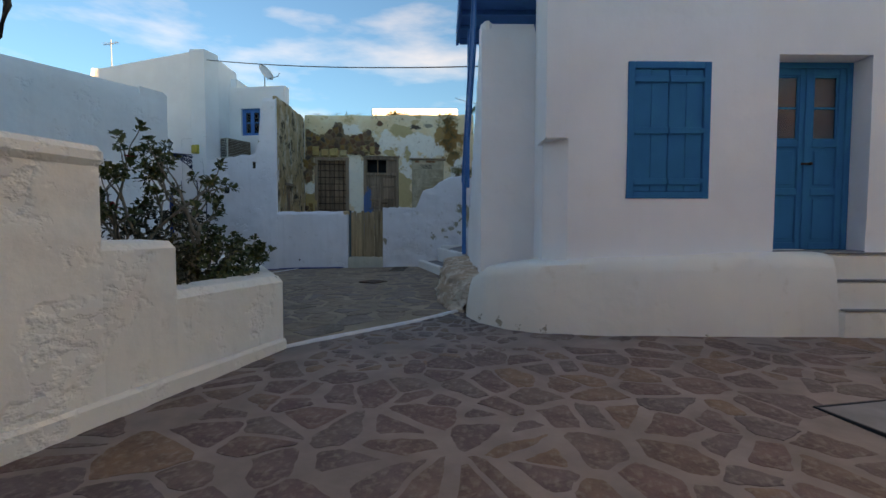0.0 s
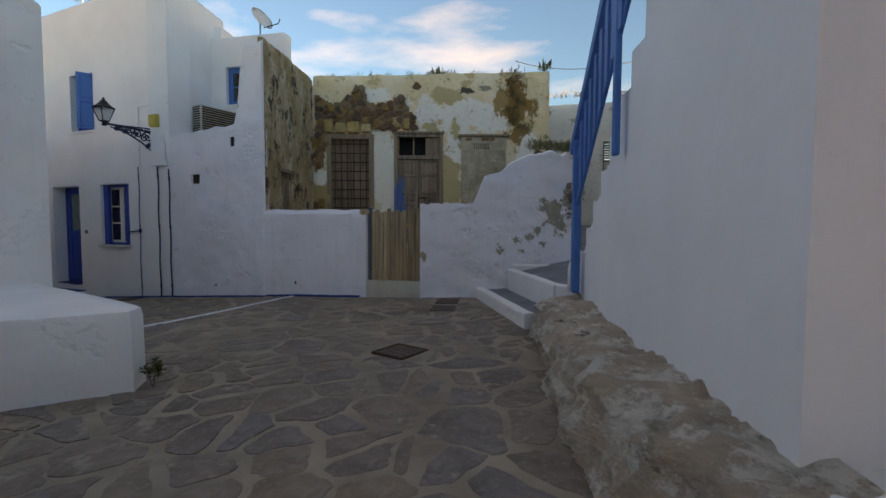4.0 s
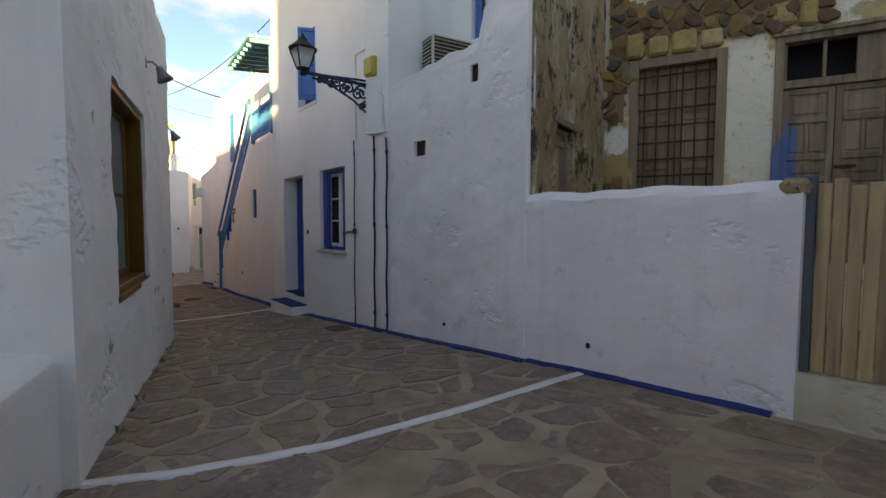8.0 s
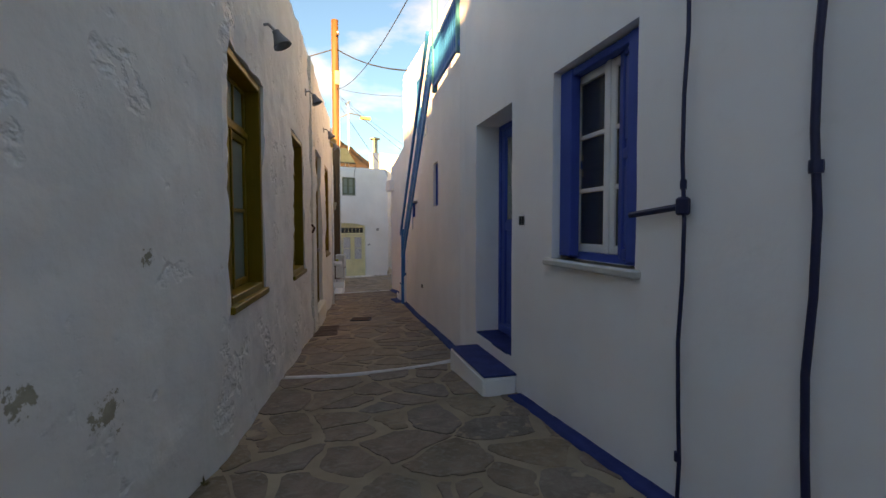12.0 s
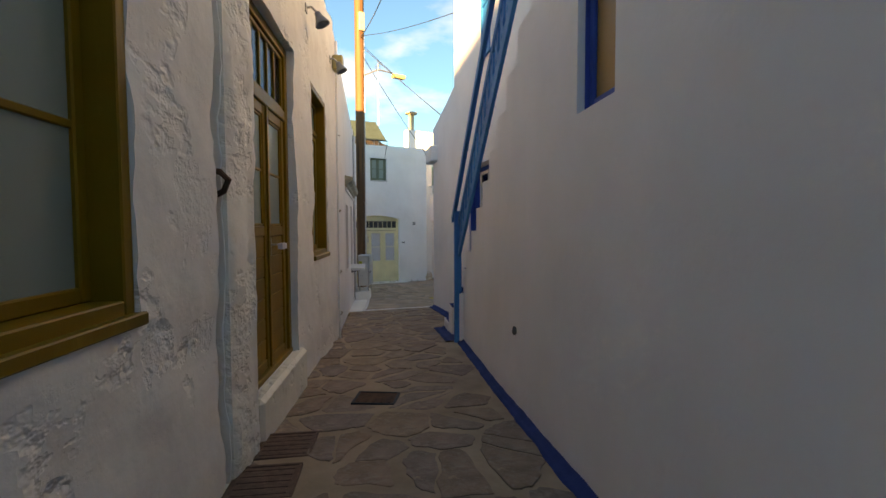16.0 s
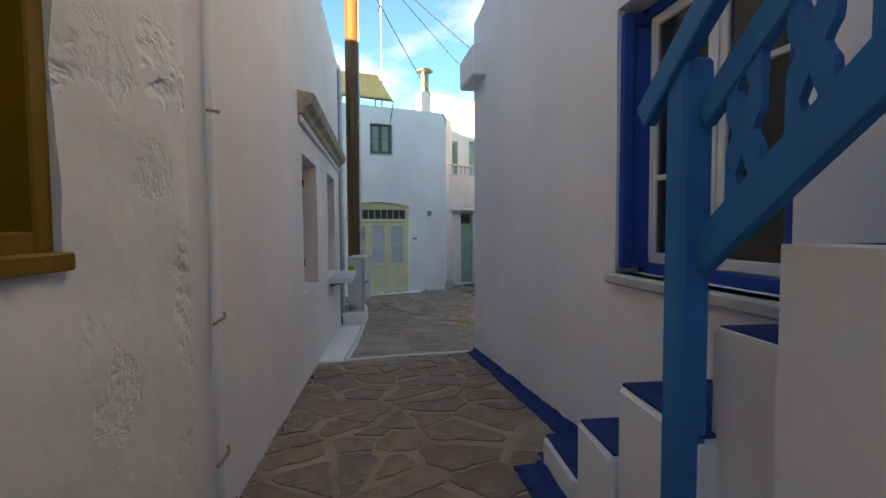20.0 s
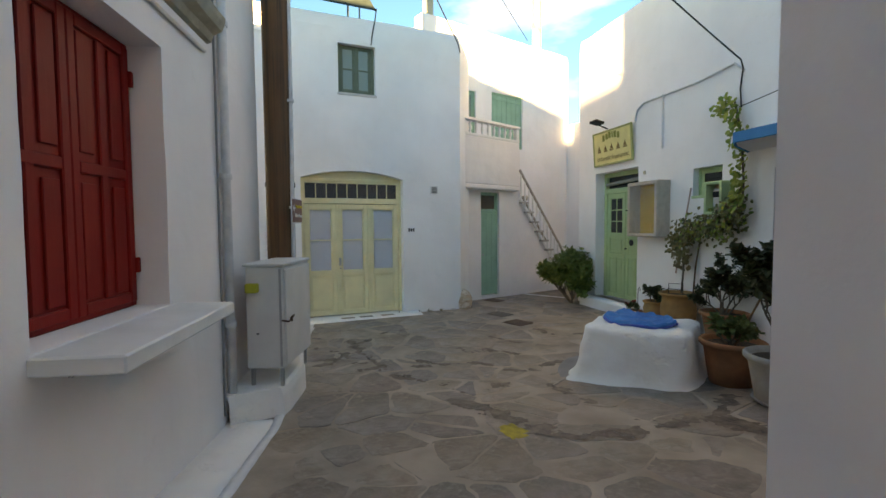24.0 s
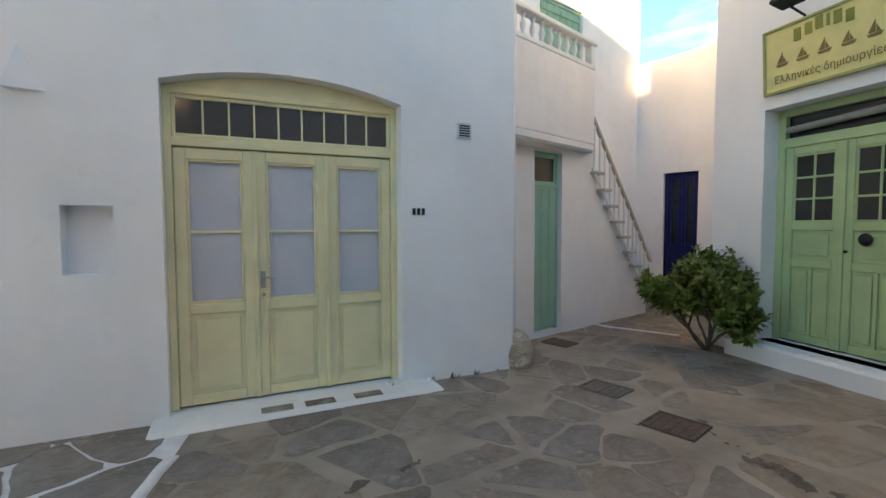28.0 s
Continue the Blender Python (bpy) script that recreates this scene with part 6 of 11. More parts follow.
        for k in (0.10, 0.55, 0.92):
            z = zb + (zt - zb) * k
            part("clamp", lathe([(r * 1.5, 0), (r * 1.6, 0.012), (r * 1.6, 0.03), (r * 1.5, 0.042)], 10), navy_iron, t).location = (0, -0.035, z)
        if s < 3.5:
            part("branch", tubes([[(0, -0.035, 1.31), (-0.36, -0.03, 1.28)]], 0.016, 8), navy_iron, t)
            part("junction", lathe([(0.02, 0), (0.03, 0.01), (0.03, 0.07), (0.02, 0.08)], 10), navy_iron, t).location = (0, -0.035, 1.27)

    # yellow box, ledge line and cables
    t = thing("meter_box", f.at(3.97, 3.33), "small yellow electric junction box on the wall", "junction box")
    yel = plain("yellow_plastic", (0.55, 0.42, 0.06), 0.5)
    part("case", bbox(-0.11, 0.11, -0.12, 0.0, 0, 0.25, 0.015), yel, t)
    part("lid", bbox(-0.10, 0.10, -0.135, -0.118, 0.03, 0.24, 0.01), yel, t)
    ob = part("wall_cable", tubes([[(3.42, -0.01, 2.6), (3.42, -0.012, 3.78), (4.3, -0.012, 3.80)], [(4.05, -0.02, 3.33), (4.15, -0.03, 3.2), (4.22, -0.02, 2.6)], [(4.0, -0.02, 3.3), (4.1, -0.05, 3.12), (4.2, -0.04, 3.05), (4.16, -0.02, 2.58)]], 0.008, 6), pipe_white, None)
    ob.matrix_world = f.at(0, 0)
    tagged(ob, "white-painted cables running over the house wall", "cable")
    t = thing("house_number", f.at(1.64, 1.27), "small dark number plate marks beside the blue door", "number plate")
    for i in range(2):
        part("mark", bbox(-0.04 + i * 0.05, -0.01 + i * 0.05, -0.012, -0.004, -0.035, 0.035, 0.002), iron, t)


lane_house()


def street_lamp():
    """Lantern on a scrolled bracket."""
    t = thing("street_lamp", F_house.at(3.88, 0), "dark iron lantern on a scrolled wall bracket", "street lamp")
    L = 0.96

    def P(r, z):
        return (0.0, -r, z)
    bracket = [[P(0.0, 3.30), P(0.25, 3.29), P(0.6, 3.26), P(L, 3.24)], [P(0.0, 2.84), P(0.10, 2.88), P(0.3, 3.02), P(0.6, 3.15), P(0.85, 3.20)], [P(0.0, 2.82), P(0.0, 3.34)]]
    for c, zc, r0 in ((0.16, 3.13, 0.11), (0.36, 3.16, 0.085), (0.53, 3.19, 0.065), (0.68, 3.21, 0.05), (0.10, 2.98, 0.06)):
        bracket.append([P(c + r0 * (1 - a / 18) * math.cos(a * 0.62), zc + r0 * (1 - a / 18) * math.sin(a * 0.62)) for a in range(17)])
        bracket.append([P(c + 0.07 + r0 * 0.8 * (1 - a / 18) * math.cos(3.14 - a * 0.62), zc - 0.03 + r0 * 0.8 * (1 - a / 18) * math.sin(3.14 - a * 0.62)) for a in range(17)])
    part("bracket", tubes(bracket, 0.014, 7), navy_iron, t)
    part("bracket_rail", bbox(-0.022, 0.022, -L - 0.02, 0.0, 3.225, 3.262, 0.008), navy_iron, t)
    p = P(L, 3.24)
    lan = part("lantern_frame", tubes([[(p[0] + sx * 0.055, p[1] + sy * 0.055, 3.28), (p[0] + sx * 0.115, p[1] + sy * 0.115, 3.50)] for sx in (-1, 1) for sy in (-1, 1)], 0.009, 6), iron, t)
    part("base", lathe([(0.03, 0), (0.045, 0.02), (0.02, 0.05), (0.075, 0.07), (0.08, 0.085)], 16), iron, lan).location = (p[0], p[1], 3.20)
    part("roof", lathe([(0.165, 0), (0.17, 0.012), (0.12, 0.05), (0.06, 0.11), (0.055, 0.13), (0.02, 0.15), (0.025, 0.17), (0.005, 0.20)], 16), iron, lan).location = (p[0], p[1], 3.50)
    gb = bmesh.new()
    for sx, sy in ((1, 0), (-1, 0), (0, 1), (0, -1)):
        a, b = 0.05, 0.108
        if sx:
            q = [(sx * a, -a, 3.285), (sx * a, a, 3.285), (sx * b, b, 3.50), (sx * b, -b, 3.50)]
        else:
            q = [(-a, sy * a, 3.285), (a, sy * a, 3.285), (b, sy * b, 3.50), (-b, sy * b, 3.50)]
        gb.faces.new([gb.verts.new((p[0] + x, p[1] + y, z)) for x, y, z in q])
    part("lantern_glass", gb, glass("milky_glass", (0.75, 0.75, 0.72), 0.3, 0.6), lan)


street_lamp()


def terrace_things():
    t = thing("air_conditioner", Matrix.Translation((-6.15, 13.80, 3.06)) @ Matrix.Rotation(radians(64), 4, "Z"), "dusty cream air-conditioner unit on the terrace", "air conditioner")
    acm = plain("cream_metal", (0.55, 0.52, 0.44), 0.5, 0.1)
    part("case", bbox(-0.42, 0.42, -0.15, 0.15, 0.22, 0.80, 0.02), acm, t)
    for i in range(11):
        part("grille_slat", bbox(-0.40, 0.40, -0.170, -0.158, 0.26 + i * 0.047, 0.272 + i * 0.047, 0.002), acm, t)
        part("side_slat", bbox(-0.434, -0.42, -0.12, 0.12, 0.26 + i * 0.047, 0.275 + i * 0.047, 0.002), acm, t)
    part("coil", bbox(-0.39, 0.39, -0.158, -0.15, 0.25, 0.77, 0.0), rust, t, "dark dusty cooling coil")
    part("side_recess", bbox(-0.424, -0.42, -0.12, 0.12, 0.25, 0.77, 0.0), iron, t)
    for x in (-0.3, 0.3):
        part("foot", bbox(x - 0.03, x + 0.03, -0.16, 0.16, 0.0, 0.22, 0.005), acm, t)
    f = Face((-6.62, 14.45), (-4.85, 14.20))
    casement(f, (0.38, 1.02, 4.10, 4.93), 0.08, rail_blue, "small blue-framed window over the terrace", 2, 0.05, pane, white, n=6)
    # satellite dish and antenna
    t = thing("satellite_dish", Matrix.Translation((-5.70, 14.95, 5.62)), "white satellite dish on a roof edge", "satellite dish")
    bm = lathe([(0.02, 0), (0.11, 0.012), (0.20, 0.04), (0.27, 0.08), (0.277, 0.083), (0.20, 0.05), (0.02, 0.015)], 24)
    bm.transform(Matrix.Translation((0, 0, 0.55)) @ Matrix.Rotation(radians(60), 4, "Y") @ Matrix.Rotation(radians(20), 4, "X"))
    part("dish", bm, pipe_white, t, "", True)
    part("mast", tubes([[(0, 0, -0.4), (0, 0, 0.55)]], 0.02), steel, t)
    part("feed_arm", tubes([[(0.08, 0, 0.38), (0.40, 0.08, 0.50), (0.44, 0.08, 0.60)]], 0.012), iron, t)

    def tv_antenna(x, y, z0, h, label, wide=0.9):
        t = thing("tv_antenna", Matrix.Translation((x, y, z0)), label, "antenna")
        part("mast", tubes([[(0, 0, 0), (0, 0, h)]], 0.018, 6), steel, t)
        part("boom", tubes([[(-wide / 2, 0.1, h - 0.15), (wide / 2, -0.1, h - 0.13)]], 0.01, 6), steel, t)
        for i in range(9):
            u = -0.45 + 0.9 * i / 8
            q = 0.16 - 0.006 * i
            part("element", tubes([[(wide * u + 0.03, 0.1 - 0.2 * (u + 0.5) - q, h - 0.14), (wide * u - 0.03, 0.1 - 0.2 * (u + 0.5) + q, h - 0.14)]], 0.005, 5), steel, t)

    tv_antenna(-12.3, 17.4, 5.3, 2.9, "grey rooftop television antenna on a tall mast", 0.7)
    tv_antenna(-28.6, 19.55, 3.9, 3.6, "grey rooftop television antenna above the shop", 1.1)


terrace_things()


def balcony_and_stairs():
    """Blue-railed outside stairs of the lane house, up to a roofed landing."""
    f = F_stairwall
    L = f.len
    run, rise = 0.340, 0.257
    # flank wall: stepped profile from the newel up to the landing at z = 3.12
    pts = [(0.0, 0.40), (0.215, 0.40), (0.215, 0.65), (0.585, 0.65)]
    s, z = 0.585, 0.65
    while z < 3.0:
        z += rise
        pts.append((s, z))
        s += run
        pts.append((s, z))
    land_s, land_z = s, z
    t = thing("lane_stairs", f.at(0, 0), "whitewashed outside stairs with blue treads and fretwork railing", "stairs")
    # the flank with its slit opening is built in three parts
    bm = bmesh.new()
    h = H_slit

    def top_at(sv):
        zt = 0.40
        for a, b in zip(pts, pts[1:]):
            if a[0] <= sv <= b[0] and a[0] != b[0]:
                zt = a[1]
        if sv >= land_s:
            zt = land_z
        return zt
    cols = sorted({0.0, L, h[0], h[1]} | {p[0] for p in pts})
    for a, b in zip(cols, cols[1:]):
        zt = top_at((a + b) / 2)
        spans = [(-1.1, zt)]
        if a >= h[0] - 1e-6 and b <= h[1] + 1e-6:
            spans = [(-1.1, h[2]), (h[3], zt)]
        for z0, z1 in spans:
            va = [bm.verts.new((x, y, zz)) for x, y, zz in ((a, 0, z0), (b, 0, z0), (b, 0, z1), (a, 0, z1))]
            vb = [bm.verts.new((x, 0.16, zz)) for x, zz in ((a, z0), (b, z0), (b, z1), (a, z1))]
            bm.faces.new(va)
            bm.faces.new(vb[::-1])
            for i in range(4):
                bm.faces.new((va[i], vb[i], vb[(i + 1) % 4], va[(i + 1) % 4]))
    bmesh.ops.remove_doubles(bm, verts=bm.verts[:], dist=0.0005)
    bmesh.ops.recalc_face_normals(bm, faces=bm.faces[:])
    part("flank_wall", bm, white, t)
    # treads behind the flank
    for a, b in zip(pts, pts[1:]):
        if a[0] != b[0] and a[0] >= 0.2:
            sp = part("step", bbox(a[0], b[0] + 0.02, 0.16, 0.62, a[1] - 0.30, a[1] - 0.012, 0.004), white, t)
            part("tread", bbox(a[0] - 0.012, b[0], 0.16, 0.62, a[1] - 0.012, a[1], 0.004), blue_base, sp, "blue-painted tread")
    part("landing", bbox(land_s - 0.05, L, 0.0, 1.5, land_z - 0.14, land_z, 0.01), white, t)
    # lower free steps that wind to the lane
    for i, (s0, s1, z1, y0) in enumerate(((-0.465, 0.0, 0.085, -0.07), (-0.80, -0.465, -0.20, -0.10), (-1.26, -0.80, -0.48, -0.115))):
        sp = part("step", bbox(s0, s1 + 0.01, y0, 0.60 + 0.03 * i, -1.1, z1 - 0.014, 0.018), white, t)
        part("tread", bbox(s0 + 0.012, s1 + 0.006, y0 + 0.012, 0.595 + 0.03 * i, z1 - 0.014, z1, 0.006), blue_base, sp, "blue-painted tread")
    sp = part("step", bbox(-0.02, 0.22, 0.0, 0.62, 0.0, 0.388, 0.006), white, t)
    part("tread", bbox(-0.01, 0.215, 0.01, 0.62, 0.388, 0.404, 0.006), blue_base, sp, "blue-painted tread")
    # railing
    y = -0.055
    part("newel", bbox(-0.09, 0.005, -0.118, -0.025, -0.72, 1.17, 0.012), rail_blue, t, "square blue newel post")
    k = 0.742
    e = land_s - 0.05
    part("handrail", bar_between((-0.215, y - 0.055, 1.045), (e, y - 0.055, 1.045 + k * (e + 0.215)), 0.085, 0.045), rail_blue, t)
    part("top_rail", bar_between((0.0, y, 1.00), (e, y, 1.00 + k * e), 0.085, 0.035), rail_blue, t)
    part("bottom_rail", bar_between((-0.015, y, 0.60), (e, y, 0.61 + k * e), 0.115, 0.035), rail_blue, t)
    n = 21
    for i in range(n):
        s = 0.16 + (e - 0.24) * i / (n - 1)
        railing_fret(t, s, 0.60 + k * s, 0.42, rail_blue, y - 0.011)
    # balcony rail and roof
    b = thing("balcony", f.at(land_s, land_z), "roofed landing with a blue slatted railing and turquoise roof", "balcony")
    bl = L - land_s
    part("top_rail", bbox(0, bl, -0.05, 0.0, 0.62, 0.70, 0.01), rail_blue, b)
    part("bottom_rail", bbox(0, bl, -0.045, -0.005, 0.06, 0.12, 0.01), rail_blue, b)
    for i in range(15):
        x = 0.08 + (bl - 0.16) * i / 14
        part("slat", bbox(x - 0.022, x + 0.022, -0.038, -0.014, 0.12, 0.62, 0.004), rail_blue, b)
    for x in (0.0, bl - 0.12):
        part("post", bbox(x, x + 0.08, -0.06, 0.02, 0.0, 1.72, 0.01), turquoise, b)
    rf = part("roof", bbox(-0.35, bl + 0.02, -0.30, 1.6, 1.78, 1.84, 0.01, Matrix.Rotation(radians(5), 4, "X")), turquoise, b, "turquoise boarded lean-to roof")
    for i in range(8):
        x = -0.30 + (bl + 0.25) * i / 7
        part("rafter", bbox(x, x + 0.05, -0.28, 1.5, 1.70, 1.775, 0.006, Matrix.Rotation(radians(5), 4, "X")), turquoise, rf)
    part("fascia", bbox(-0.36, bl + 0.02, -0.33, -0.30, 1.70, 1.86, 0.006), turquoise, b)
    # blue door on the landing wall of the next house
    q = Face((F_r2.p + F_r2.x * 3.9).xy, F_r2.q.xy)
    d = thing("door_6", F_r2.at(4.05, 3.3), "half-open blue shuttered door on the upper landing", "door", "", "structure")
    panel_shutter(d, 0.0, 0.42, 0.0, 1.45, -0.05, rail_blue, 2, 1)
    panel_shutter(d, 0.46, 0.90, 0.0, 1.45, -0.05, white_paint, 2, 1)


balcony_and_stairs()


def r2_window():
    x0, x1, z0, z1 = H_rw
    w, H = (x1 - x0) / 2, z1 - z0
    t = casement(F_r2, H_rw, 0.14, deep_blue, "deep blue framed window with white sashes beside the stairs", 3, 0.06, pane, None, n=7)
    for o in list(t.children):
        if o.name.startswith("sash") or o.name.startswith("cover_strip"):
            o.data.materials.clear()
            o.data.materials.append(white_paint)
    for sg in (-1, 1):
        m = Matrix.Translation((sg * (w - 0.025), 0.015, 0)) @ Matrix.Rotation(radians(-sg * 80), 4, "Z")
        a, b = (0.0, 0.34) if sg < 0 else (-0.34, 0.0)
        panel_shutter(t, a, b, 0.03, H - 0.03, -0.02, deep_blue, 1, 1, 0.045, m)
    part("window_sill", bbox(-w - 0.035, w + 0.03, -0.05, 0.10, -0.06, 0.0, 0.012), plain("pale_stone_sill", (0.60, 0.58, 0.53), 0.5), t, "pale stone sill")
    # roof ledge at the corner
    l = part("roof_ledge", bbox(-0.10, 0.55, -0.16, 0.1, 2.38, 2.72, 0.02, F_r2.at(0, 0)), white, None)
    tagged(l, "projecting whitewashed ledge at the house corner", "ledge", "", "structure")
    s = part("corner_step", bbox(0.25, 1.05, -0.46, 0.0, -1.3, -0.872, 0.03, Face((-20.6, 19.6), (-20.42, 18.32)).at(0.2, 0)), white, None)
    tagged(s, "low whitewashed step round the corner", "step")
    s2 = part("corner_step_tread", bbox(0.24, 1.06, -0.47, 0.0, -0.872, -0.857, 0.006, Face((-20.6, 19.6), (-20.42, 18.32)).at(0.2, 0)), blue_base, None)
    tagged(s2, "blue-painted tread of the corner step", "step")


r2_window()


# ---- the lane: left-hand houses ----
def left_houses():
    lab = "ochre-brown varnished two-leaf window with dusty panes"
    casement(F_l1, H_lwin, 0.025, brown_wood, "brown varnished two-leaf window with dusty panes", 2, 0.055, frosted, brown_wood, n=8, sill=0.045, lip=0.014, box_in=0.10)
    casement(F_l2, H_lw2, 0.012, ochre_wood, lab, 2, 0.06, frosted, ochre_wood, n=9, transom=0.34, sill=0.04, lip=0.026, box_in=0.09)
    casement(F_l2, H_lw3, 0.012, ochre_wood, lab, 2, 0.06, frosted, ochre_wood, n=10, transom=0.34, sill=0.04, lip=0.026, box_in=0.09)
    casement(F_l2, H_lw4, 0.012, ochre_wood, lab, 2, 0.06, frosted, ochre_wood, n=11, transom=0.34, sill=0.04, lip=0.026, box_in=0.09)
    x0, x1, z0, z1 = H_dd
    w, H = (x1 - x0) / 2, z1 - z0
    t = thing("door_7", F_l2.at((x0 + x1) / 2, z0), "closed ochre-brown double door, glazed above and boarded below", "door", "", "structure")
    d = 0.07
    bm = bmesh.new()
    ring(bm, -w, w, d, d + 0.09, 0.03, H, 0.085, 0.0)
    box(bm, -w + 0.08, w - 0.08, d + 0.002, d + 0.088, 2.10, 2.19)
    part("door_frame", bm, ochre_wood, t)
    sash(t, -w + 0.085, w - 0.085, 2.19, H - 0.085, d + 0.02, ochre_wood, 1, 5, pane, 0.035, name="fanlight")
    spec = [("glass", 0.47, 2, 1), ("planks", 0.53, 6, 1)]
    leaf(t, -w + 0.085, -0.003, 0.05, 2.10, d + 0.02, ochre_wood, spec, w=0.08, gl=frosted)
    lf = leaf(t, 0.003, w - 0.085, 0.05, 2.10, d + 0.02, ochre_wood, spec, w=0.08, gl=frosted)
    part("cover_strip", bbox(-0.025, 0.025, d + 0.004, d + 0.02, 0.05, 2.10, 0.005), ochre_wood, t)
    part("threshold_board", bbox(-w, w, d - 0.01, d + 0.09, 0.0, 0.05, 0.008), ochre_wood, t)
    lever(lf, 0.05, d + 0.02, 1.02, 1)
    part("notice", bbox(-w + 0.15, -0.14, d + 0.052, d + 0.056, 1.10, 1.36, 0.0), plain("paper", (0.6, 0.62, 0.62), 0.8, 0, 0.1), t, "pale notice behind the glass")
    part("paper_tag", bbox(0.06, 0.20, d - 0.075, d - 0.035, 0.98, 1.03, 0.004), plain("crumpled_paper", (0.66, 0.62, 0.72), 0.8), t, "folded paper on the handle")
    backing(t, -w, w, 0, H, d + 0.4)
    st = part("door_sill", bbox(x0 - 0.05, x1 + 0.12, -0.045, d, -0.8, -0.19, 0.03, F_l2.at(0, 0)), cream, None)
    tagged(st, "worn whitewashed door sill step", "step", "", "structure")
    # pilaster with a rusted hook
    wall("pilaster", Face((F_l2.p + F_l2.x * 4.42 - F_l2.y * 0.03).xy, (F_l2.p + F_l2.x * 4.87 - F_l2.y * 0.03).xy), -0.9, 3.85, (), 0.12, rough_pilaster, 0.038, 0.045, label="rough whitewashed pilaster beside the brown door", category="pilaster")
    gr = part("groove_bed", bbox(4.30, 4.43, 0.05, 0.12, -0.5, 2.8, 0.0, F_l2.at(0, 0)), plaster("ochre_stained_render", (0.62, 0.50, 0.34), (0.34, 0.22, 0.11), 0.8, 0.7), None)
    tagged(gr, "ochre-stained bed of an upright groove in the wall", "wall", "", "structure")
    hk = part("rusty_hook", tubes([[(4.36, 0.06, 1.26), (4.365, -0.02, 1.25), (4.38, -0.055, 1.21), (4.38, -0.03, 1.15), (4.375, 0.03, 1.12)]], 0.017, 7), rust, None)
    hk.matrix_world = F_l2.at(0, 0)
    tagged(hk, "short rusty iron hook in the wall", "hook")
    # spot lamps
    first = None
    for f, s, z in ((F_l1, 2.62, 2.98), (F_l2, 1.12, 2.86), (F_l2, 3.95, 3.12), (F_l2, 6.75, 3.16), (F_l2, 8.25, 3.18)):
        m = f.at(s, z)
        if first is None:
            first = thing("wall_spot", m, "small grey bell-shaped spot lamp on the wall", "wall lamp", "lane spot lamps")
            bm = lathe([(0.03, 0), (0.035, 0.03), (0.05, 0.07), (0.075, 0.12), (0.078, 0.135), (0.06, 0.12), (0.01, 0.05)], 14)
            bm.transform(Matrix.Translation((0.03, -0.11, 0.0)) @ Matrix.Rotation(radians(155), 4, "X"))
            part("hood", bm, plain("grey_zinc", (0.22, 0.23, 0.24), 0.5, 0.5), first, "", True)
            part("arm", tubes([[(0, 0, 0.03), (0, -0.06, 0.04), (0.03, -0.11, 0.0)]], 0.012), steel, first)
            part("wall_plate", bbox(-0.035, 0.035, -0.015, 0.0, -0.02, 0.07, 0.004), steel, first)
        else:
            copy_thing(first, m)
    # floodlight near the far end
    t = thing("floodlight", F_l2.at(8.45, 3.12), "small yellowed floodlight on the wall edge", "floodlight")
    part("case", bbox(-0.08, 0.08, -0.16, -0.02, 0, 0.2, 0.015), plain("yellowed_plastic", (0.45, 0.35, 0.14), 0.5), t)
    part("bracket", bbox(-0.02, 0.02, -0.04, 0.0, 0.05, 0.15, 0.004), steel, t)
    # painted-over pipe at the joint of the two houses
    t = thing("wall_pipe", F_l3.at(0.18, 0), "whitewashed pipe with wire ties between the houses", "pipe")
    part("pipe", tubes([[(0.006 * math.sin(k * 2), -0.03, -0.75 + 4.4 * k / 12) for k in range(13)]], 0.019, 10), white, t, "", True)
    for z in (-0.32, 0.30, 1.2, 2.3):
        part("tie", tubes([[(-0.09, -0.05, z - 0.015), (0.0, -0.068, z), (0.05, -0.05, z + 0.01)]], 0.007, 5), plain("rust_stained_wire", (0.35, 0.28, 0.18), 0.8), t)
    # red shuttered windows
    for n, h in ((12, H_n1), (13, H_n2)):
        x0, x1, z0, z1 = h
        w, H = (x1 - x0) / 2, z1 - z0
        t = thing(f"window_{n}", F_l3.at((x0 + x1) / 2, z0), "closed brick-red panelled shutters deep in a white reveal", "window", "", "structure")
        d = 0.17
        bm = bmesh.new()
        ring(bm, -w, w, d + 0.02, d + 0.09, 0, H, 0.05)
        part("window_frame", bm, red_paint, t)
        panel_shutter(t, -w + 0.03, -0.002, 0.03, H - 0.03, d, red_paint, 2, 2)
        panel_shutter(t, 0.002, w - 0.03, 0.03, H - 0.03, d, red_paint, 2, 2)
        for sg in (-1, 1):
            for z in (0.2, H - 0.25):
                part("hinge", bbox(sg * (w - 0.03) - 0.012, sg * (w - 0.03) + 0.012, d - 0.02, d + 0.004, z, z + 0.09, 0.004), red_paint, t)
        backing(t, -w, w, 0, H, d + 0.2)
    t = thing("window_shelf", F_l3.at(H_n2[0] - 0.02, H_n2[2]), "thick white window shelf on scrolled iron brackets", "shelf")
    part("board", bbox(0.0, 1.24, -0.34, 0.24, -0.085, -0.01, 0.008), white_paint, t)
    for x in (0.22, 1.0):
        br = [[(x, 0.0, -0.095), (x, -0.26, -0.095)], [(x, 0.0, -0.095), (x, -0.005, -0.15)], [(x, -0.01, -0.145), (x, -0.07, -0.125), (x, -0.15, -0.11), (x, -0.24, -0.10)]]
        br.append([(x, -0.04 + 0.018 * math.cos(a * 0.6), -0.122 + 0.018 * math.sin(a * 0.6)) for a in range(11)])
        part("bracket", tubes(br, 0.009, 6), iron, t)
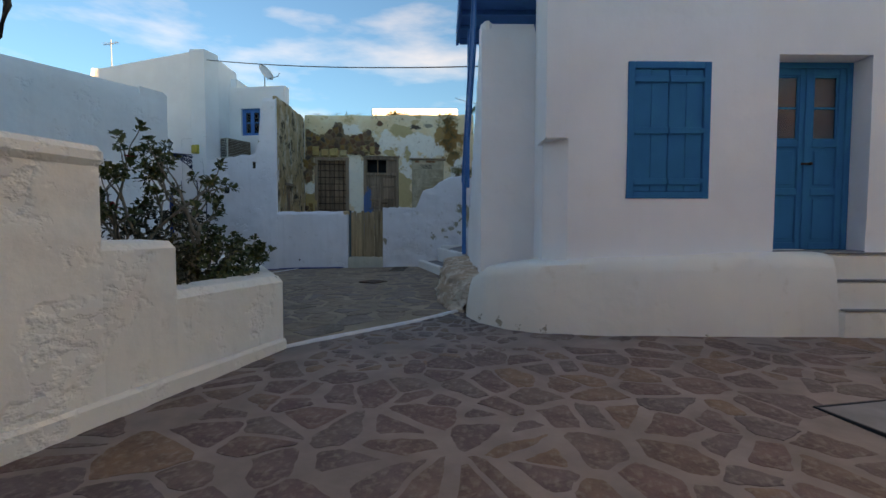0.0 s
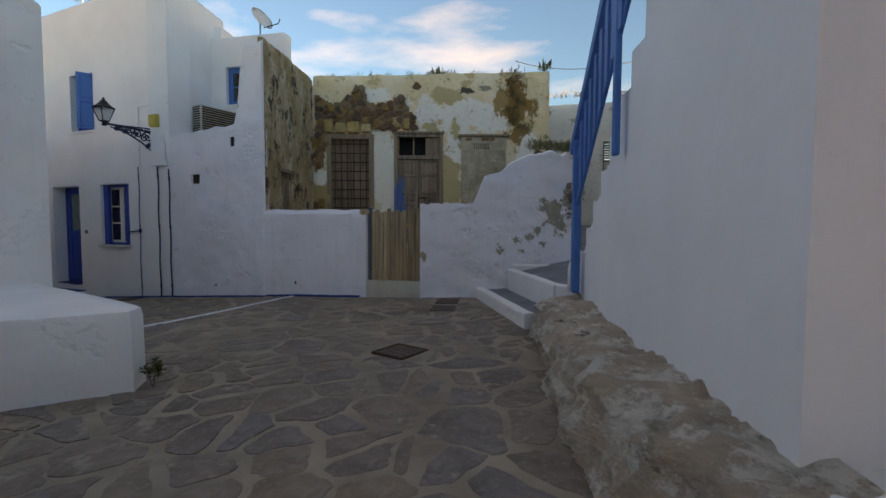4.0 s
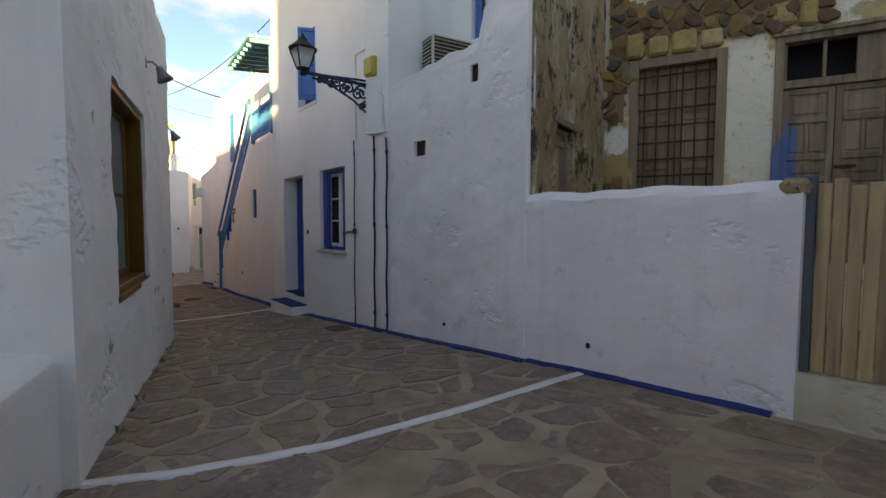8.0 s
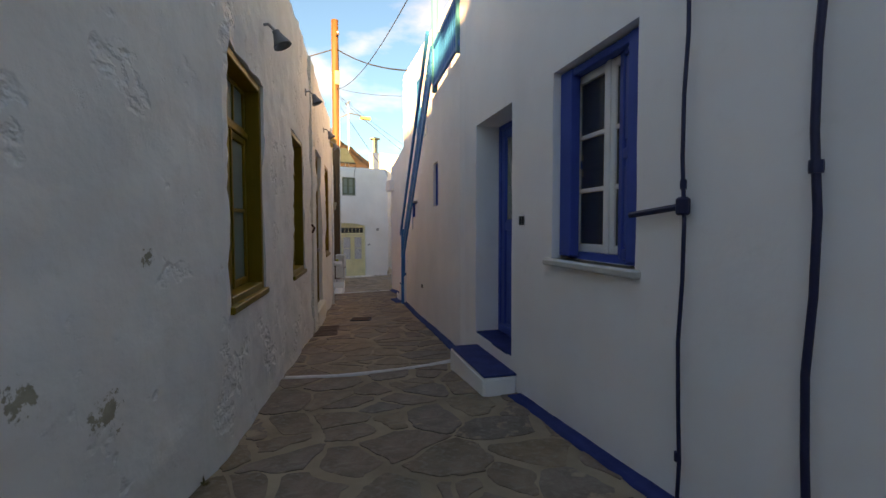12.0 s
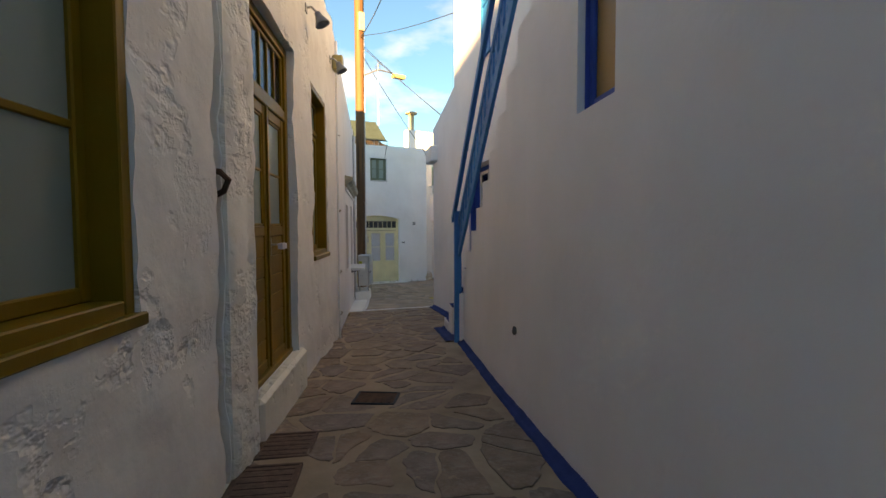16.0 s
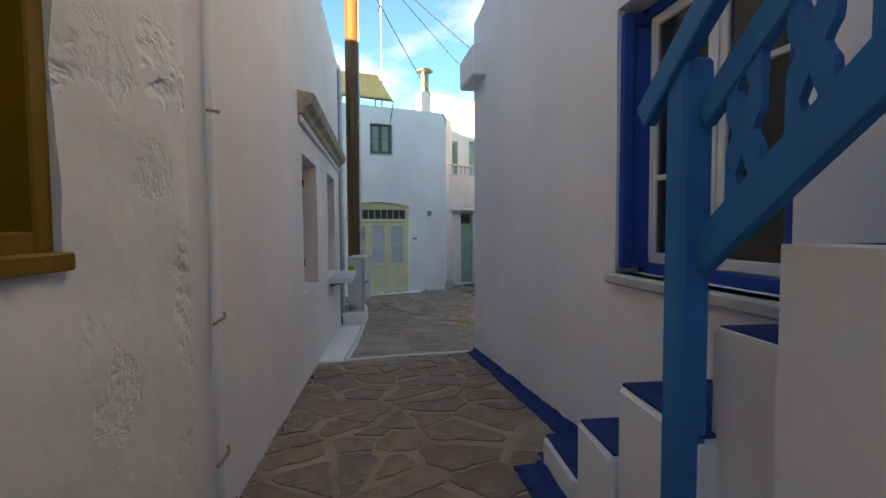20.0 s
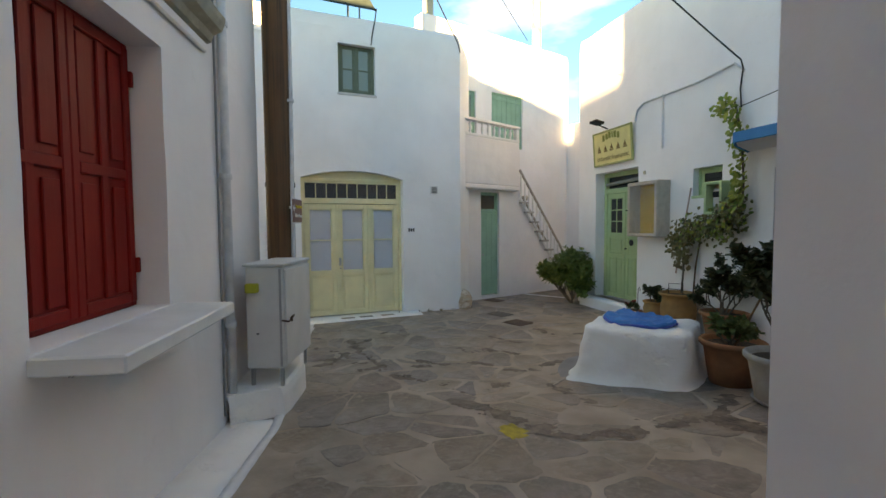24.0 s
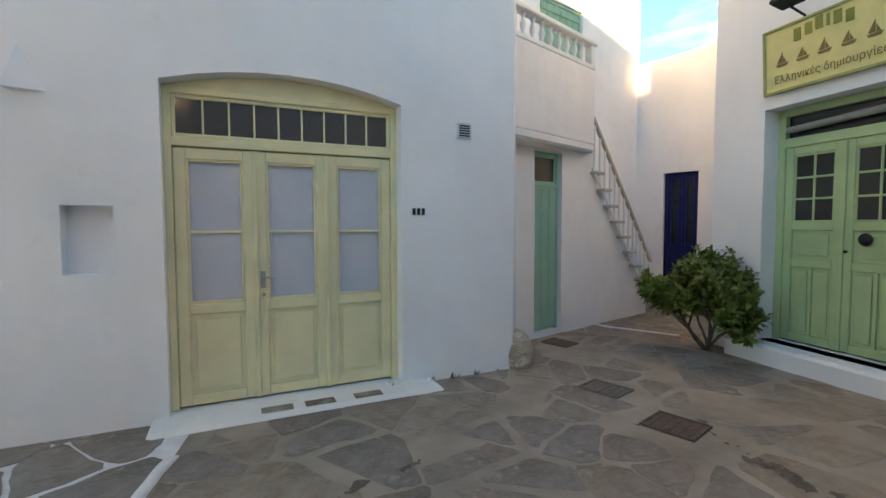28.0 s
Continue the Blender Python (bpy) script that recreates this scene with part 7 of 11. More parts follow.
    # stone cornice
    t = thing("cornice", F_l3.at(2.55, 1.86), "weathered moulded stone cornice over the red windows", "cornice")
    prof = [(0.0, -0.10), (-0.05, -0.08), (-0.07, -0.03), (-0.13, 0.0), (-0.15, 0.05), (-0.16, 0.09), (0.0, 0.12)]
    bm = bmesh.new()
    rows = []
    for i in range(30):
        x = 4.15 * i / 29
        rows.append([bm.verts.new((x, y + 0.006 * noise.noise(Vector((x * 9, z * 30, 0))), z + 0.006 * noise.noise(Vector((x * 8, z * 20, 4))))) for y, z in prof])
    for a, b in zip(rows, rows[1:]):
        for k in range(len(prof) - 1):
            bm.faces.new((a[k], b[k], b[k + 1], a[k + 1]))
    bm.faces.new(rows[0])
    bm.faces.new(rows[-1][::-1])
    bmesh.ops.recalc_face_normals(bm, faces=bm.faces[:])
    part("moulding", bm, plain("weathered_marble", (0.50, 0.44, 0.33), 0.8, 0, 0.45, 4.0, 0.5), t)
    part("bed_mould", bbox(0.03, 4.12, -0.035, 0.0, -0.17, -0.10, 0.015), pink_white, t)
    # white down-pipe at the end of the wall
    t = thing("down_pipe", F_l3.at(6.95, 0), "white plastic down-pipe at the house corner", "pipe")
    part("pipe", tubes([[(0, -0.045, -1.15), (0, -0.045, 3.6)]], 0.035, 12), pipe_white, t, "", True)
    for z in (-0.4, 0.8, 2.0, 3.1):
        part("clamp", lathe([(0.044, 0), (0.046, 0.01), (0.046, 0.03), (0.044, 0.04)], 12), pipe_white, t).location = (0, -0.045, z)
    part("cable", tubes([[(-0.10, -0.015, -1.1), (-0.10, -0.015, 3.6)]], 0.009, 6), plain("grey_cable", (0.25, 0.25, 0.25), 0.6), t)


left_houses()


def pole_and_cabinet():
    t = thing("utility_pole", Matrix.Translation((-24.95, 17.645, -1.3)), "tall brown wooden utility pole with a white conduit", "utility pole")
    lean = Vector((0.10, -0.02, 0))
    part("pole", tubes([[(lean.x * k / 10, lean.y * k / 10, 10.9 * k / 10) for k in range(11)]], 0.143, 20), pole_wood, t, "", True)
    part("conduit", tubes([[(0.13, 0.10, 1.1), (0.12, 0.11, 3.0), (0.12, 0.11, 9.6)]], 0.022, 8), pipe_white, t)
    for z in (1.9, 3.0, 4.2):
        part("conduit_clamp", bbox(0.08, 0.16, 0.07, 0.14, z, z + 0.03, 0.004), pipe_white, t)
    part("strap", lathe([(0.150, 0), (0.153, 0.01), (0.153, 0.04), (0.150, 0.05)], 20), iron, t).location = (0, 0, 2.13)
    part("junction_box", bbox(0.10, 0.30, -0.08, 0.10, 8.3, 8.85, 0.02), plain("cream_box", (0.55, 0.45, 0.28), 0.6), t)
    part("insulator_arm", bbox(-0.35, 0.45, -0.04, 0.04, 10.2, 10.28, 0.008), pole_wood, t)
    for x in (-0.3, 0.05, 0.4):
        part("insulator", lathe([(0.02, 0), (0.035, 0.02), (0.025, 0.05), (0.035, 0.07), (0.01, 0.1)], 10), pipe_white, t).location = (x, 0, 10.28)
    part("lamp_arm", tubes([[(0.05, 0.1, 7.0), (0.1, 0.6, 7.25), (0.1, 1.1, 7.2)]], 0.022, 8), steel, t)
    part("lamp_head", bbox(0.0, 0.2, 1.05, 1.5, 7.06, 7.18, 0.03), plain("yellowed_lamp", (0.55, 0.45, 0.2), 0.5), t)
    # brown direction sign
    fs = Face((-24.50, 17.69), (-24.88, 17.84))
    s = thing("direction_sign", fs.at(0.0, 0.45), "brown and white direction sign strapped to the pole", "sign")
    brown = plain("sign_brown", (0.20, 0.045, 0.02), 0.4)
    part("plate", bbox(0, 0.40, -0.012, 0.0, 0.0, 0.25, 0.004), pipe_white, s)
    part("face", bbox(0.01, 0.39, -0.016, -0.011, 0.01, 0.24, 0.002), brown, s)
    ar = bmesh.new()
    prism(ar, [(0.02, 0.15), (0.055, 0.185), (0.055, 0.16), (0.10, 0.16), (0.10, 0.14), (0.055, 0.14), (0.055, 0.115)], -0.021, -0.016)
    part("arrow", ar, pipe_white, s)
    lettering(s, "Λαογραφικό Μουσείο", 0.12, 0.155, 0.045, plain("sign_yellow", (0.65, 0.45, 0.03), 0.5), -0.019, 0.26)
    lettering(s, "Folklore Museum", 0.09, 0.06, 0.055, pipe_white, -0.019, 0.28)

    fc = Face((-24.00, 17.24), (-23.86, 17.53))
    c = thing("electric_cabinet", fc.at(0, -0.80), "grey metal street cabinet with a padlocked door", "cabinet")
    grey = plain("grey_cabinet_paint", (0.70, 0.69, 0.66), 0.45, 0.1, 0.15, 3.0, 0.05)
    W, Dp, Hh = fc.len, 0.72, 0.88
    part("case", bbox(0.0, W, 0.0, Dp, 0.0, Hh, 0.012), grey, c)
    part("roof", bbox(-0.015, W + 0.015, -0.02, Dp + 0.02, Hh, Hh + 0.025, 0.006), grey, c)
    part("door", bbox(W + 0.002, W + 0.018, 0.02, Dp - 0.02, 0.03, Hh - 0.03, 0.005), grey, c)
    part("seam_strip", bbox(W - 0.035, W - 0.015, -0.006, 0.0, 0.02, Hh - 0.02, 0.002), steel, c)
    part("hasp", tubes([[(W - 0.01, -0.01, 0.42), (W + 0.03, 0.04, 0.40), (W + 0.03, 0.10, 0.41)], [(W + 0.025, 0.10, 0.42), (W + 0.045, 0.13, 0.44), (W + 0.025, 0.15, 0.42), (W + 0.03, 0.12, 0.39), (W + 0.025, 0.10, 0.42)]], 0.008, 6), rust, c)
    part("yellow_lamp", bbox(0.02, 0.12, -0.07, 0.0, 0.66, 0.74, 0.01), plain("yellow_lens", (0.55, 0.5, 0.04), 0.4), c, "yellow lamp on the cabinet side")
    part("bolt", lathe([(0.012, 0), (0.012, 0.01)], 8), iron, c).location = (0.1, -0.005, 0.3)
    for x in (0.02, W - 0.05):
        for y in (0.02, Dp - 0.05):
            part("leg", bbox(x, x + 0.03, y, y + 0.03, -0.16, 0.0, 0.003), steel, c)


def lettering(parent, txt, x, z, size, mat, y, width):
    cu = bpy.data.curves.new("text", "FONT")
    cu.body, cu.size, cu.extrude = txt, size, 0.0015
    ob = new("lettering_source", cu)
    dg = bpy.context.evaluated_depsgraph_get()
    me = bpy.data.meshes.new_from_object(ob.evaluated_get(dg))
    bpy.data.objects.remove(ob)
    xs = [v.co.x for v in me.vertices] or [0, 1]
    k = min(1.0, width / max(0.01, max(xs) - min(xs)))
    for v in me.vertices:
        v.co = Vector((x + v.co.x * k, y - v.co.z, z + v.co.y))
    me.materials.clear()
    me.materials.append(mat)
    o = new("lettering", me)
    o.parent = parent
    return o


pole_and_cabinet()


hole_dark = plain("hole_shade", (0.05, 0.03, 0.018), 0.95, 0, 0.5, 20.0, 0.8)


def putlog_holes():
    """Dark plates just inside the two square holes of the old wall, their shade put into the colour."""
    for h in (H_hole1, H_hole2):
        ob = part("putlog_hole", bbox(h[0] - 0.05, h[1] + 0.05, 0.045, 0.30, h[2] - 0.05, h[3] + 0.05, 0.0, F_old.at(0, 0)), hole_dark, None)
        tagged(ob, "dark plate standing in for the shade of a square wall hole", "wall hole", "", "structure")
    # weep holes: no opening is cut, dark blobs carry the shade as colour
    for f, s, z, r in ((F_low, 0.62, 0.42, 0.026), (F_old, 1.1, 0.30, 0.022), (F_stairwall, 2.60, 0.14, 0.036)):
        bm = bmesh.new()
        bmesh.ops.create_icosphere(bm, subdivisions=2, radius=1.0)
        for v in bm.verts:
            v.co = Vector((v.co.x * r * 0.7, v.co.y * 0.018 - 0.012, v.co.z * r)) * (1 + 0.2 * noise.noise(v.co * 3))
        ob = part("weep_hole", bm, plain("pipe_mouth", (0.17, 0.16, 0.15), 0.9) if f is F_stairwall else hole_dark, None)
        ob.matrix_world = f.at(s, z)
        tagged(ob, "small dark blob standing in for a weep hole low in the wall", "wall hole")


putlog_holes()

# ---- the square ----
def shop():
    x0, x1, z0, z1 = H_cafe[:4]
    w, H = (x1 - x0) / 2, z1 - z0
    t = thing("door_8", F_cafe.at((x0 + x1) / 2, z0), "closed cream three-leaf shop door with white cloths behind its panes", "door", "", "structure")
    d = 0.14
    bm = bmesh.new()
    ring(bm, -w, w, d, d + 0.10, 0.0, H + 0.0, 0.055, 0.0)
    box(bm, -w + 0.05, w - 0.05, d + 0.002, d + 0.098, 2.06, 2.13)
    part("door_frame", bm, cream_paint, t)
    # arched head above the transom
    bm = bmesh.new()
    arc = [(-w + 0.002, H - 0.004)] + [(-w + 2 * w * i / 16, H + 0.14 * (1 - (2 * i / 16 - 1) ** 2) - 0.004) for i in range(17)] + [(w - 0.002, H - 0.004)]
    prism(bm, [(-w, H - 0.05)] + [(x, z) for x, z in arc[1:-1]] + [(w, H - 0.05)], d + 0.005, d + 0.08)
    part("arch_board", bm, cream_paint, t)
    sash(t, -w + 0.055, w - 0.055, 2.13, H - 0.055, d + 0.02, cream_paint, 1, 9, glass("dark_glass", (0.05, 0.05, 0.055), 0.1, 0.9), 0.03, 0.016, name="fanlight")
    iw = (2 * w - 0.11) / 3
    for i in range(3):
        a = -w + 0.055 + iw * i
        lf = leaf(t, a + 0.003, a + iw - 0.003, 0.02, 2.05, d + 0.02, cream_paint, [("glass", 0.64, 2, 1), ("panel", 0.36, 1, 1)], w=0.085, cloth=True, gl=glass("clear_pane", (0.8, 0.82, 0.85), 0.05, 0.12))
        if i:
            part("cover_strip", bbox(a - 0.018, a + 0.018, d + 0.002, d + 0.02, 0.02, 2.05, 0.004), cream_paint, t)
        if i == 1:
            lever(lf, a + 0.05, d + 0.02, 1.02, 1)
            knob(lf, a + 0.05, d + 0.02, 0.88, steel, 0.016, "lock")
    backing(t, -w, w, 0, H, d + 0.3)
    st = thing("shop_step", F_cafe.at(x0 - 0.12, z0), "low whitewashed step with three inset stone slabs", "step")
    bm = bbox(0.0, 2 * w + 0.42, -0.28, 0.14, -0.3, 0.01, 0.03)
    part("slab", bm, white_rough, st)
    for x in (0.75, 1.08, 1.48):
        part("inset_stone", bbox(x, x + 0.24, -0.22, -0.10, 0.0, 0.014, 0.006), stone_plaza, st)
    casement(F_cafe, H_cwin, 0.10, olive_paint, "upper grey-green two-leaf window with a marble sill", 2, 0.05, frosted, plain("marble_sill", (0.6, 0.58, 0.55), 0.4), n=14, sill=0.04)
    t = thing("wall_niche", F_cafe.at(H_niche[0], H_niche[2]), "small square whitewashed wall niche", "niche")
    part("back", bbox(-0.03, 0.34, 0.14, 0.18, -0.03, 0.52, 0.0), white, t)
    part("lip", bbox(0.004, 0.296, 0.002, 0.15, -0.02, 0.004, 0.008), white, t)
    # the corner is rounded off below a small three-sided stop
    sc = bmesh.new()
    top, left, right, back, low = (sc.verts.new(p) for p in ((0.07, 0.004, 0.315), (0.0, -0.105, 0.0), (0.22, 0.004, 0.012), (0.0, 0.06, 0.04), (0.06, 0.05, -0.012)))
    for f in ((top, left, right), (top, back, left), (left, low, right), (left, back, low)):
        sc.faces.new(f)
    bmesh.ops.recalc_face_normals(sc, faces=sc.faces[:])
    sc = part("corner_stop", sc, white, None)
    sc.matrix_world = F_cafe.at(0.262, 1.09)
    tagged(sc, "small three-sided whitewashed stop over a rounded corner", "corner stop", "", "structure")
    t = thing("vent", F_cafe.at(holey(F_cafe, 20.72, 20.84, 0, 1)[0], 1.03), "small louvred metal vent", "vent")
    part("frame", bbox(-0.01, 0.14, -0.02, 0.0, -0.01, 0.14, 0.004), pipe_white, t)
    for k in range(5):
        part("slat", bbox(0.01, 0.12, -0.026, -0.012, 0.012 + k * 0.023, 0.024 + k * 0.023, 0.002), iron, t)
    t = thing("house_number", F_cafe.at(holey(F_cafe, 20.26, 20.4, 0, 1)[0], 0.30), "painted dark number marks beside the shop door", "number")
    for i in range(3):
        part("mark", bbox(i * 0.045, i * 0.045 + 0.028, -0.014, -0.004, 0.0, 0.06, 0.0), iron, t)
    cs = bmesh.new()
    bmesh.ops.create_icosphere(cs, subdivisions=3, radius=0.2)
    for v in cs.verts:
        v.co = Vector((v.co.x * 0.8, v.co.y * 0.8, v.co.z * 1.2)) * (1 + 0.2 * noise.noise(v.co * 5))
    o = part("corner_stone", cs, rockmat, None, "", True)
    o.matrix_world = Matrix.Translation((-27.98, 21.45, -1.12))
    tagged(o, "rounded grey guard stone at the wall corner", "stone")
    # roof things
    t = thing("chimney_pipe", Matrix.Translation((-30.0, 21.6, 3.8)), "cream metal flue pipe with a flat cap", "chimney")
    part("flue", tubes([[(0, 0, 0), (0, 0, 2.2)]], 0.13, 16), plain("cream_flue", (0.62, 0.55, 0.40), 0.5, 0.1), t, "", True)
    part("cap", lathe([(0.05, 0), (0.27, 0.02), (0.27, 0.07), (0.2, 0.10), (0.0, 0.11)], 18), plain("cream_cap", (0.55, 0.47, 0.32), 0.5, 0.1), t).location = (0, 0, 2.2)
    c2 = copy_thing(t, Matrix.Translation((-31.0, 25.5, 4.9)))
    c2["label"] = "second smaller rooftop flue pipe with a cap"


shop()


def recess():
    x0, x1, z0, z1 = H_mint
    w, H = (x1 - x0) / 2, z1 - z0
    t = thing("door_9", F_rec.at((x0 + x1) / 2, z0), "narrow closed mint-green door with a small fanlight", "door", "", "structure")
    bm = bmesh.new()
    ring(bm, -w, w, 0.06, 0.13, 0, H, 0.04, 0.0)
    box(bm, -w + 0.03, w - 0.03, 0.062, 0.128, 1.92, 1.97)
    part("door_frame", bm, mint_paint, t)
    part("leaf", bbox(-w + 0.04, w - 0.04, 0.08, 0.115, 0.02, 1.92, 0.006), mint_paint, t)
    for i in range(3):
        x = -w + 0.06 + i * (2 * w - 0.08) / 3
        part("board", bbox(x, x + (2 * w - 0.10) / 3 - 0.004, 0.072, 0.082, 0.04, 1.90, 0.004), mint_paint, t)
    sash(t, -w + 0.04, w - 0.04, 1.97, H - 0.04, 0.08, mint_paint, 1, 1, glass("dark_fanlight", (0.06, 0.06, 0.05), 0.2, 0.9), 0.03, name="fanlight")
    knob(t, -w + 0.09, 0.075, 0.95, steel, 0.018)
    backing(t, -w, w, 0, H, 0.3)
    # balcony
    f = Face((-28.33, 21.50), (-28.86, 23.42))
    b = thing("balcony", f.at(0, 1.20), "solid white balcony with a row of turned white balusters", "balcony")
    L = f.len
    part("slab", bbox(0, L, 0.0, 1.3, 0.0, 0.12, 0.03), pink_white, b)
    part("parapet", bbox(0, L, 0.0, 0.14, 0.10, 1.12, 0.02), pink_white, b)
    part("end_parapet", bbox(L - 0.14, L, 0.14, 1.2, 0.10, 1.12, 0.02), pink_white, b)
    part("bottom_rail", bbox(0.0, L, 0.0, 0.12, 1.12, 1.18, 0.01), white_paint, b)
    part("top_rail", bbox(0.0, L + 0.02, -0.02, 0.13, 1.44, 1.50, 0.012), white_paint, b)
    n = 11
    me = None
    for i in range(n):
        x = 0.06 + (L - 0.14) * i / (n - 1)
        if i == n - 1:
            part("end_post", bbox(L - 0.10, L, 0.01, 0.11, 1.16, 1.46, 0.008), white_paint, b)
            continue
        if me is None:
            o = part("baluster", lathe([(0.03, 0), (0.03, 0.03), (0.016, 0.05), (0.034, 0.11), (0.036, 0.15), (0.016, 0.21), (0.03, 0.24), (0.03, 0.27)], 12), white_paint, b, "", True)
            me = o.data
        else:
            o = new("baluster", me)
            o.parent = b
        o.location = (x, 0.06, 1.17)
    # doors on the balcony
    for h, lab, mm in ((H_bal1, "narrow green balcony door with glazed top", olive_paint), (H_bal2, "closed mint-green boarded shutters", mint_paint)):
        x0, x1, z0, z1 = h
        w, H = (x1 - x0) / 2, z1 - z0
        t = thing("window_15" if h is H_bal1 else "window_16", F_upper.at((x0 + x1) / 2, z0), lab, "window", "", "structure")
        bm = bmesh.new()
        ring(bm, -w, w, 0.03, 0.10, 0, H, 0.045)
        part("window_frame", bm, mint_paint, t)
        if h is H_bal1:
            sash(t, -w + 0.045, w - 0.045, 0.05, H - 0.05, 0.05, mint_paint, 2, 1, frosted, 0.05)
        else:
            boarded(t, -w + 0.05, -0.003, 0.05, H - 0.05, 0.04, mint_paint, 3, 2)
            boarded(t, 0.003, w - 0.05, 0.05, H - 0.05, 0.04, mint_paint, 3, 2)
        backing(t, -w, w, 0, H, 0.25)
    # stairs down along the wall
    s = thing("white_stairs", F_rec.at(1.88, 0), "white open stairs with a thin slatted railing along the wall", "stairs")
    bm = bmesh.new()
    n = 9
    pts_top = []
    for i in range(n):
        x0 = 0.02 + 0.185 * i
        z1 = 1.16 - 0.235 * (i + 1)
        pts_top += [(x0, z1), (x0 + 0.185, z1)]
    prism(bm, [(0.02, -1.4)] + pts_top + [(0.02 + 0.185 * n, -1.4)], 0.02, 0.6)
    part("flank", bm, pink_white, s)
    for i in range(n):
        x0 = 0.02 + 0.185 * i
        z1 = 1.16 - 0.235 * (i + 1)
        part("tread", bbox(x0 - 0.03, x0 + 0.21, -0.10, 0.6, z1, z1 + 0.045, 0.01), plain("pale_tread_stone", (0.5, 0.47, 0.42), 0.7), s)
    part("handrail", bar_between((-0.05, -0.06, 1.72), (1.66, -0.06, -0.42), 0.05, 0.045), plain("worn_rail_wood", (0.45, 0.40, 0.33), 0.7), s)
    part("bottom_rail", bar_between((-0.05, -0.06, 1.02), (1.66, -0.06, -1.12), 0.035, 0.03), white_paint, s)
    for i in range(13):
        x = 0.0 + 1.62 * i / 12
        z = 1.70 - (x + 0.05) * 2.14 / 1.71
        part("baluster", bbox(x - 0.018, x + 0.018, -0.07, -0.05, z - 0.66, z - 0.02, 0.004), white_paint, s)
    part("wall_rail", bar_between((0.72, 0.60, 1.15), (1.66, 0.60, -0.05), 0.05, 0.04), plain("wall_rail_wood", (0.42, 0.37, 0.3), 0.7), s)
    # globe lamp on the wall
    g = thing("wall_lamp", F_upper.at(3.15, 1.05), "small pale wall lamp over the stairs", "wall lamp")
    part("globe", lathe([(0.02, 0), (0.06, 0.03), (0.075, 0.08), (0.06, 0.13), (0.02, 0.15)], 14), plain("pale_globe", (0.65, 0.58, 0.45), 0.4), g, "", True).location = (0, -0.10, 0)
    part("arm", tubes([[(0, 0, 0.1), (0, -0.10, 0.05)]], 0.012), iron, g)
    # navy door at the end of the side lane
    x0, x1, z0, z1 = H_navy
    w, H = (x1 - x0) / 2, z1 - z0
    t = thing("door_10", F_end.at((x0 + x1) / 2, z0), "closed navy blue glazed door at the lane end", "door", "", "structure")
    bm = bmesh.new()
    ring(bm, -w, w, 0.05, 0.12, 0, H, 0.05, 0.0)
    navy = paint("navy_paint", (0.012, 0.016, 0.10), 0.4)
    part("door_frame", bm, navy, t)
    leaf(t, -w + 0.05, -0.002, 0.02, H - 0.05, 0.07, navy, [("glass", 0.5, 3, 1), ("panel", 0.4, 1, 1)], w=0.06)
    leaf(t, 0.002, w - 0.05, 0.02, H - 0.05, 0.07, navy, [("glass", 0.5, 3, 1), ("panel", 0.4, 1, 1)], w=0.06)
    backing(t, -w, w, 0, H, 0.3)


recess()


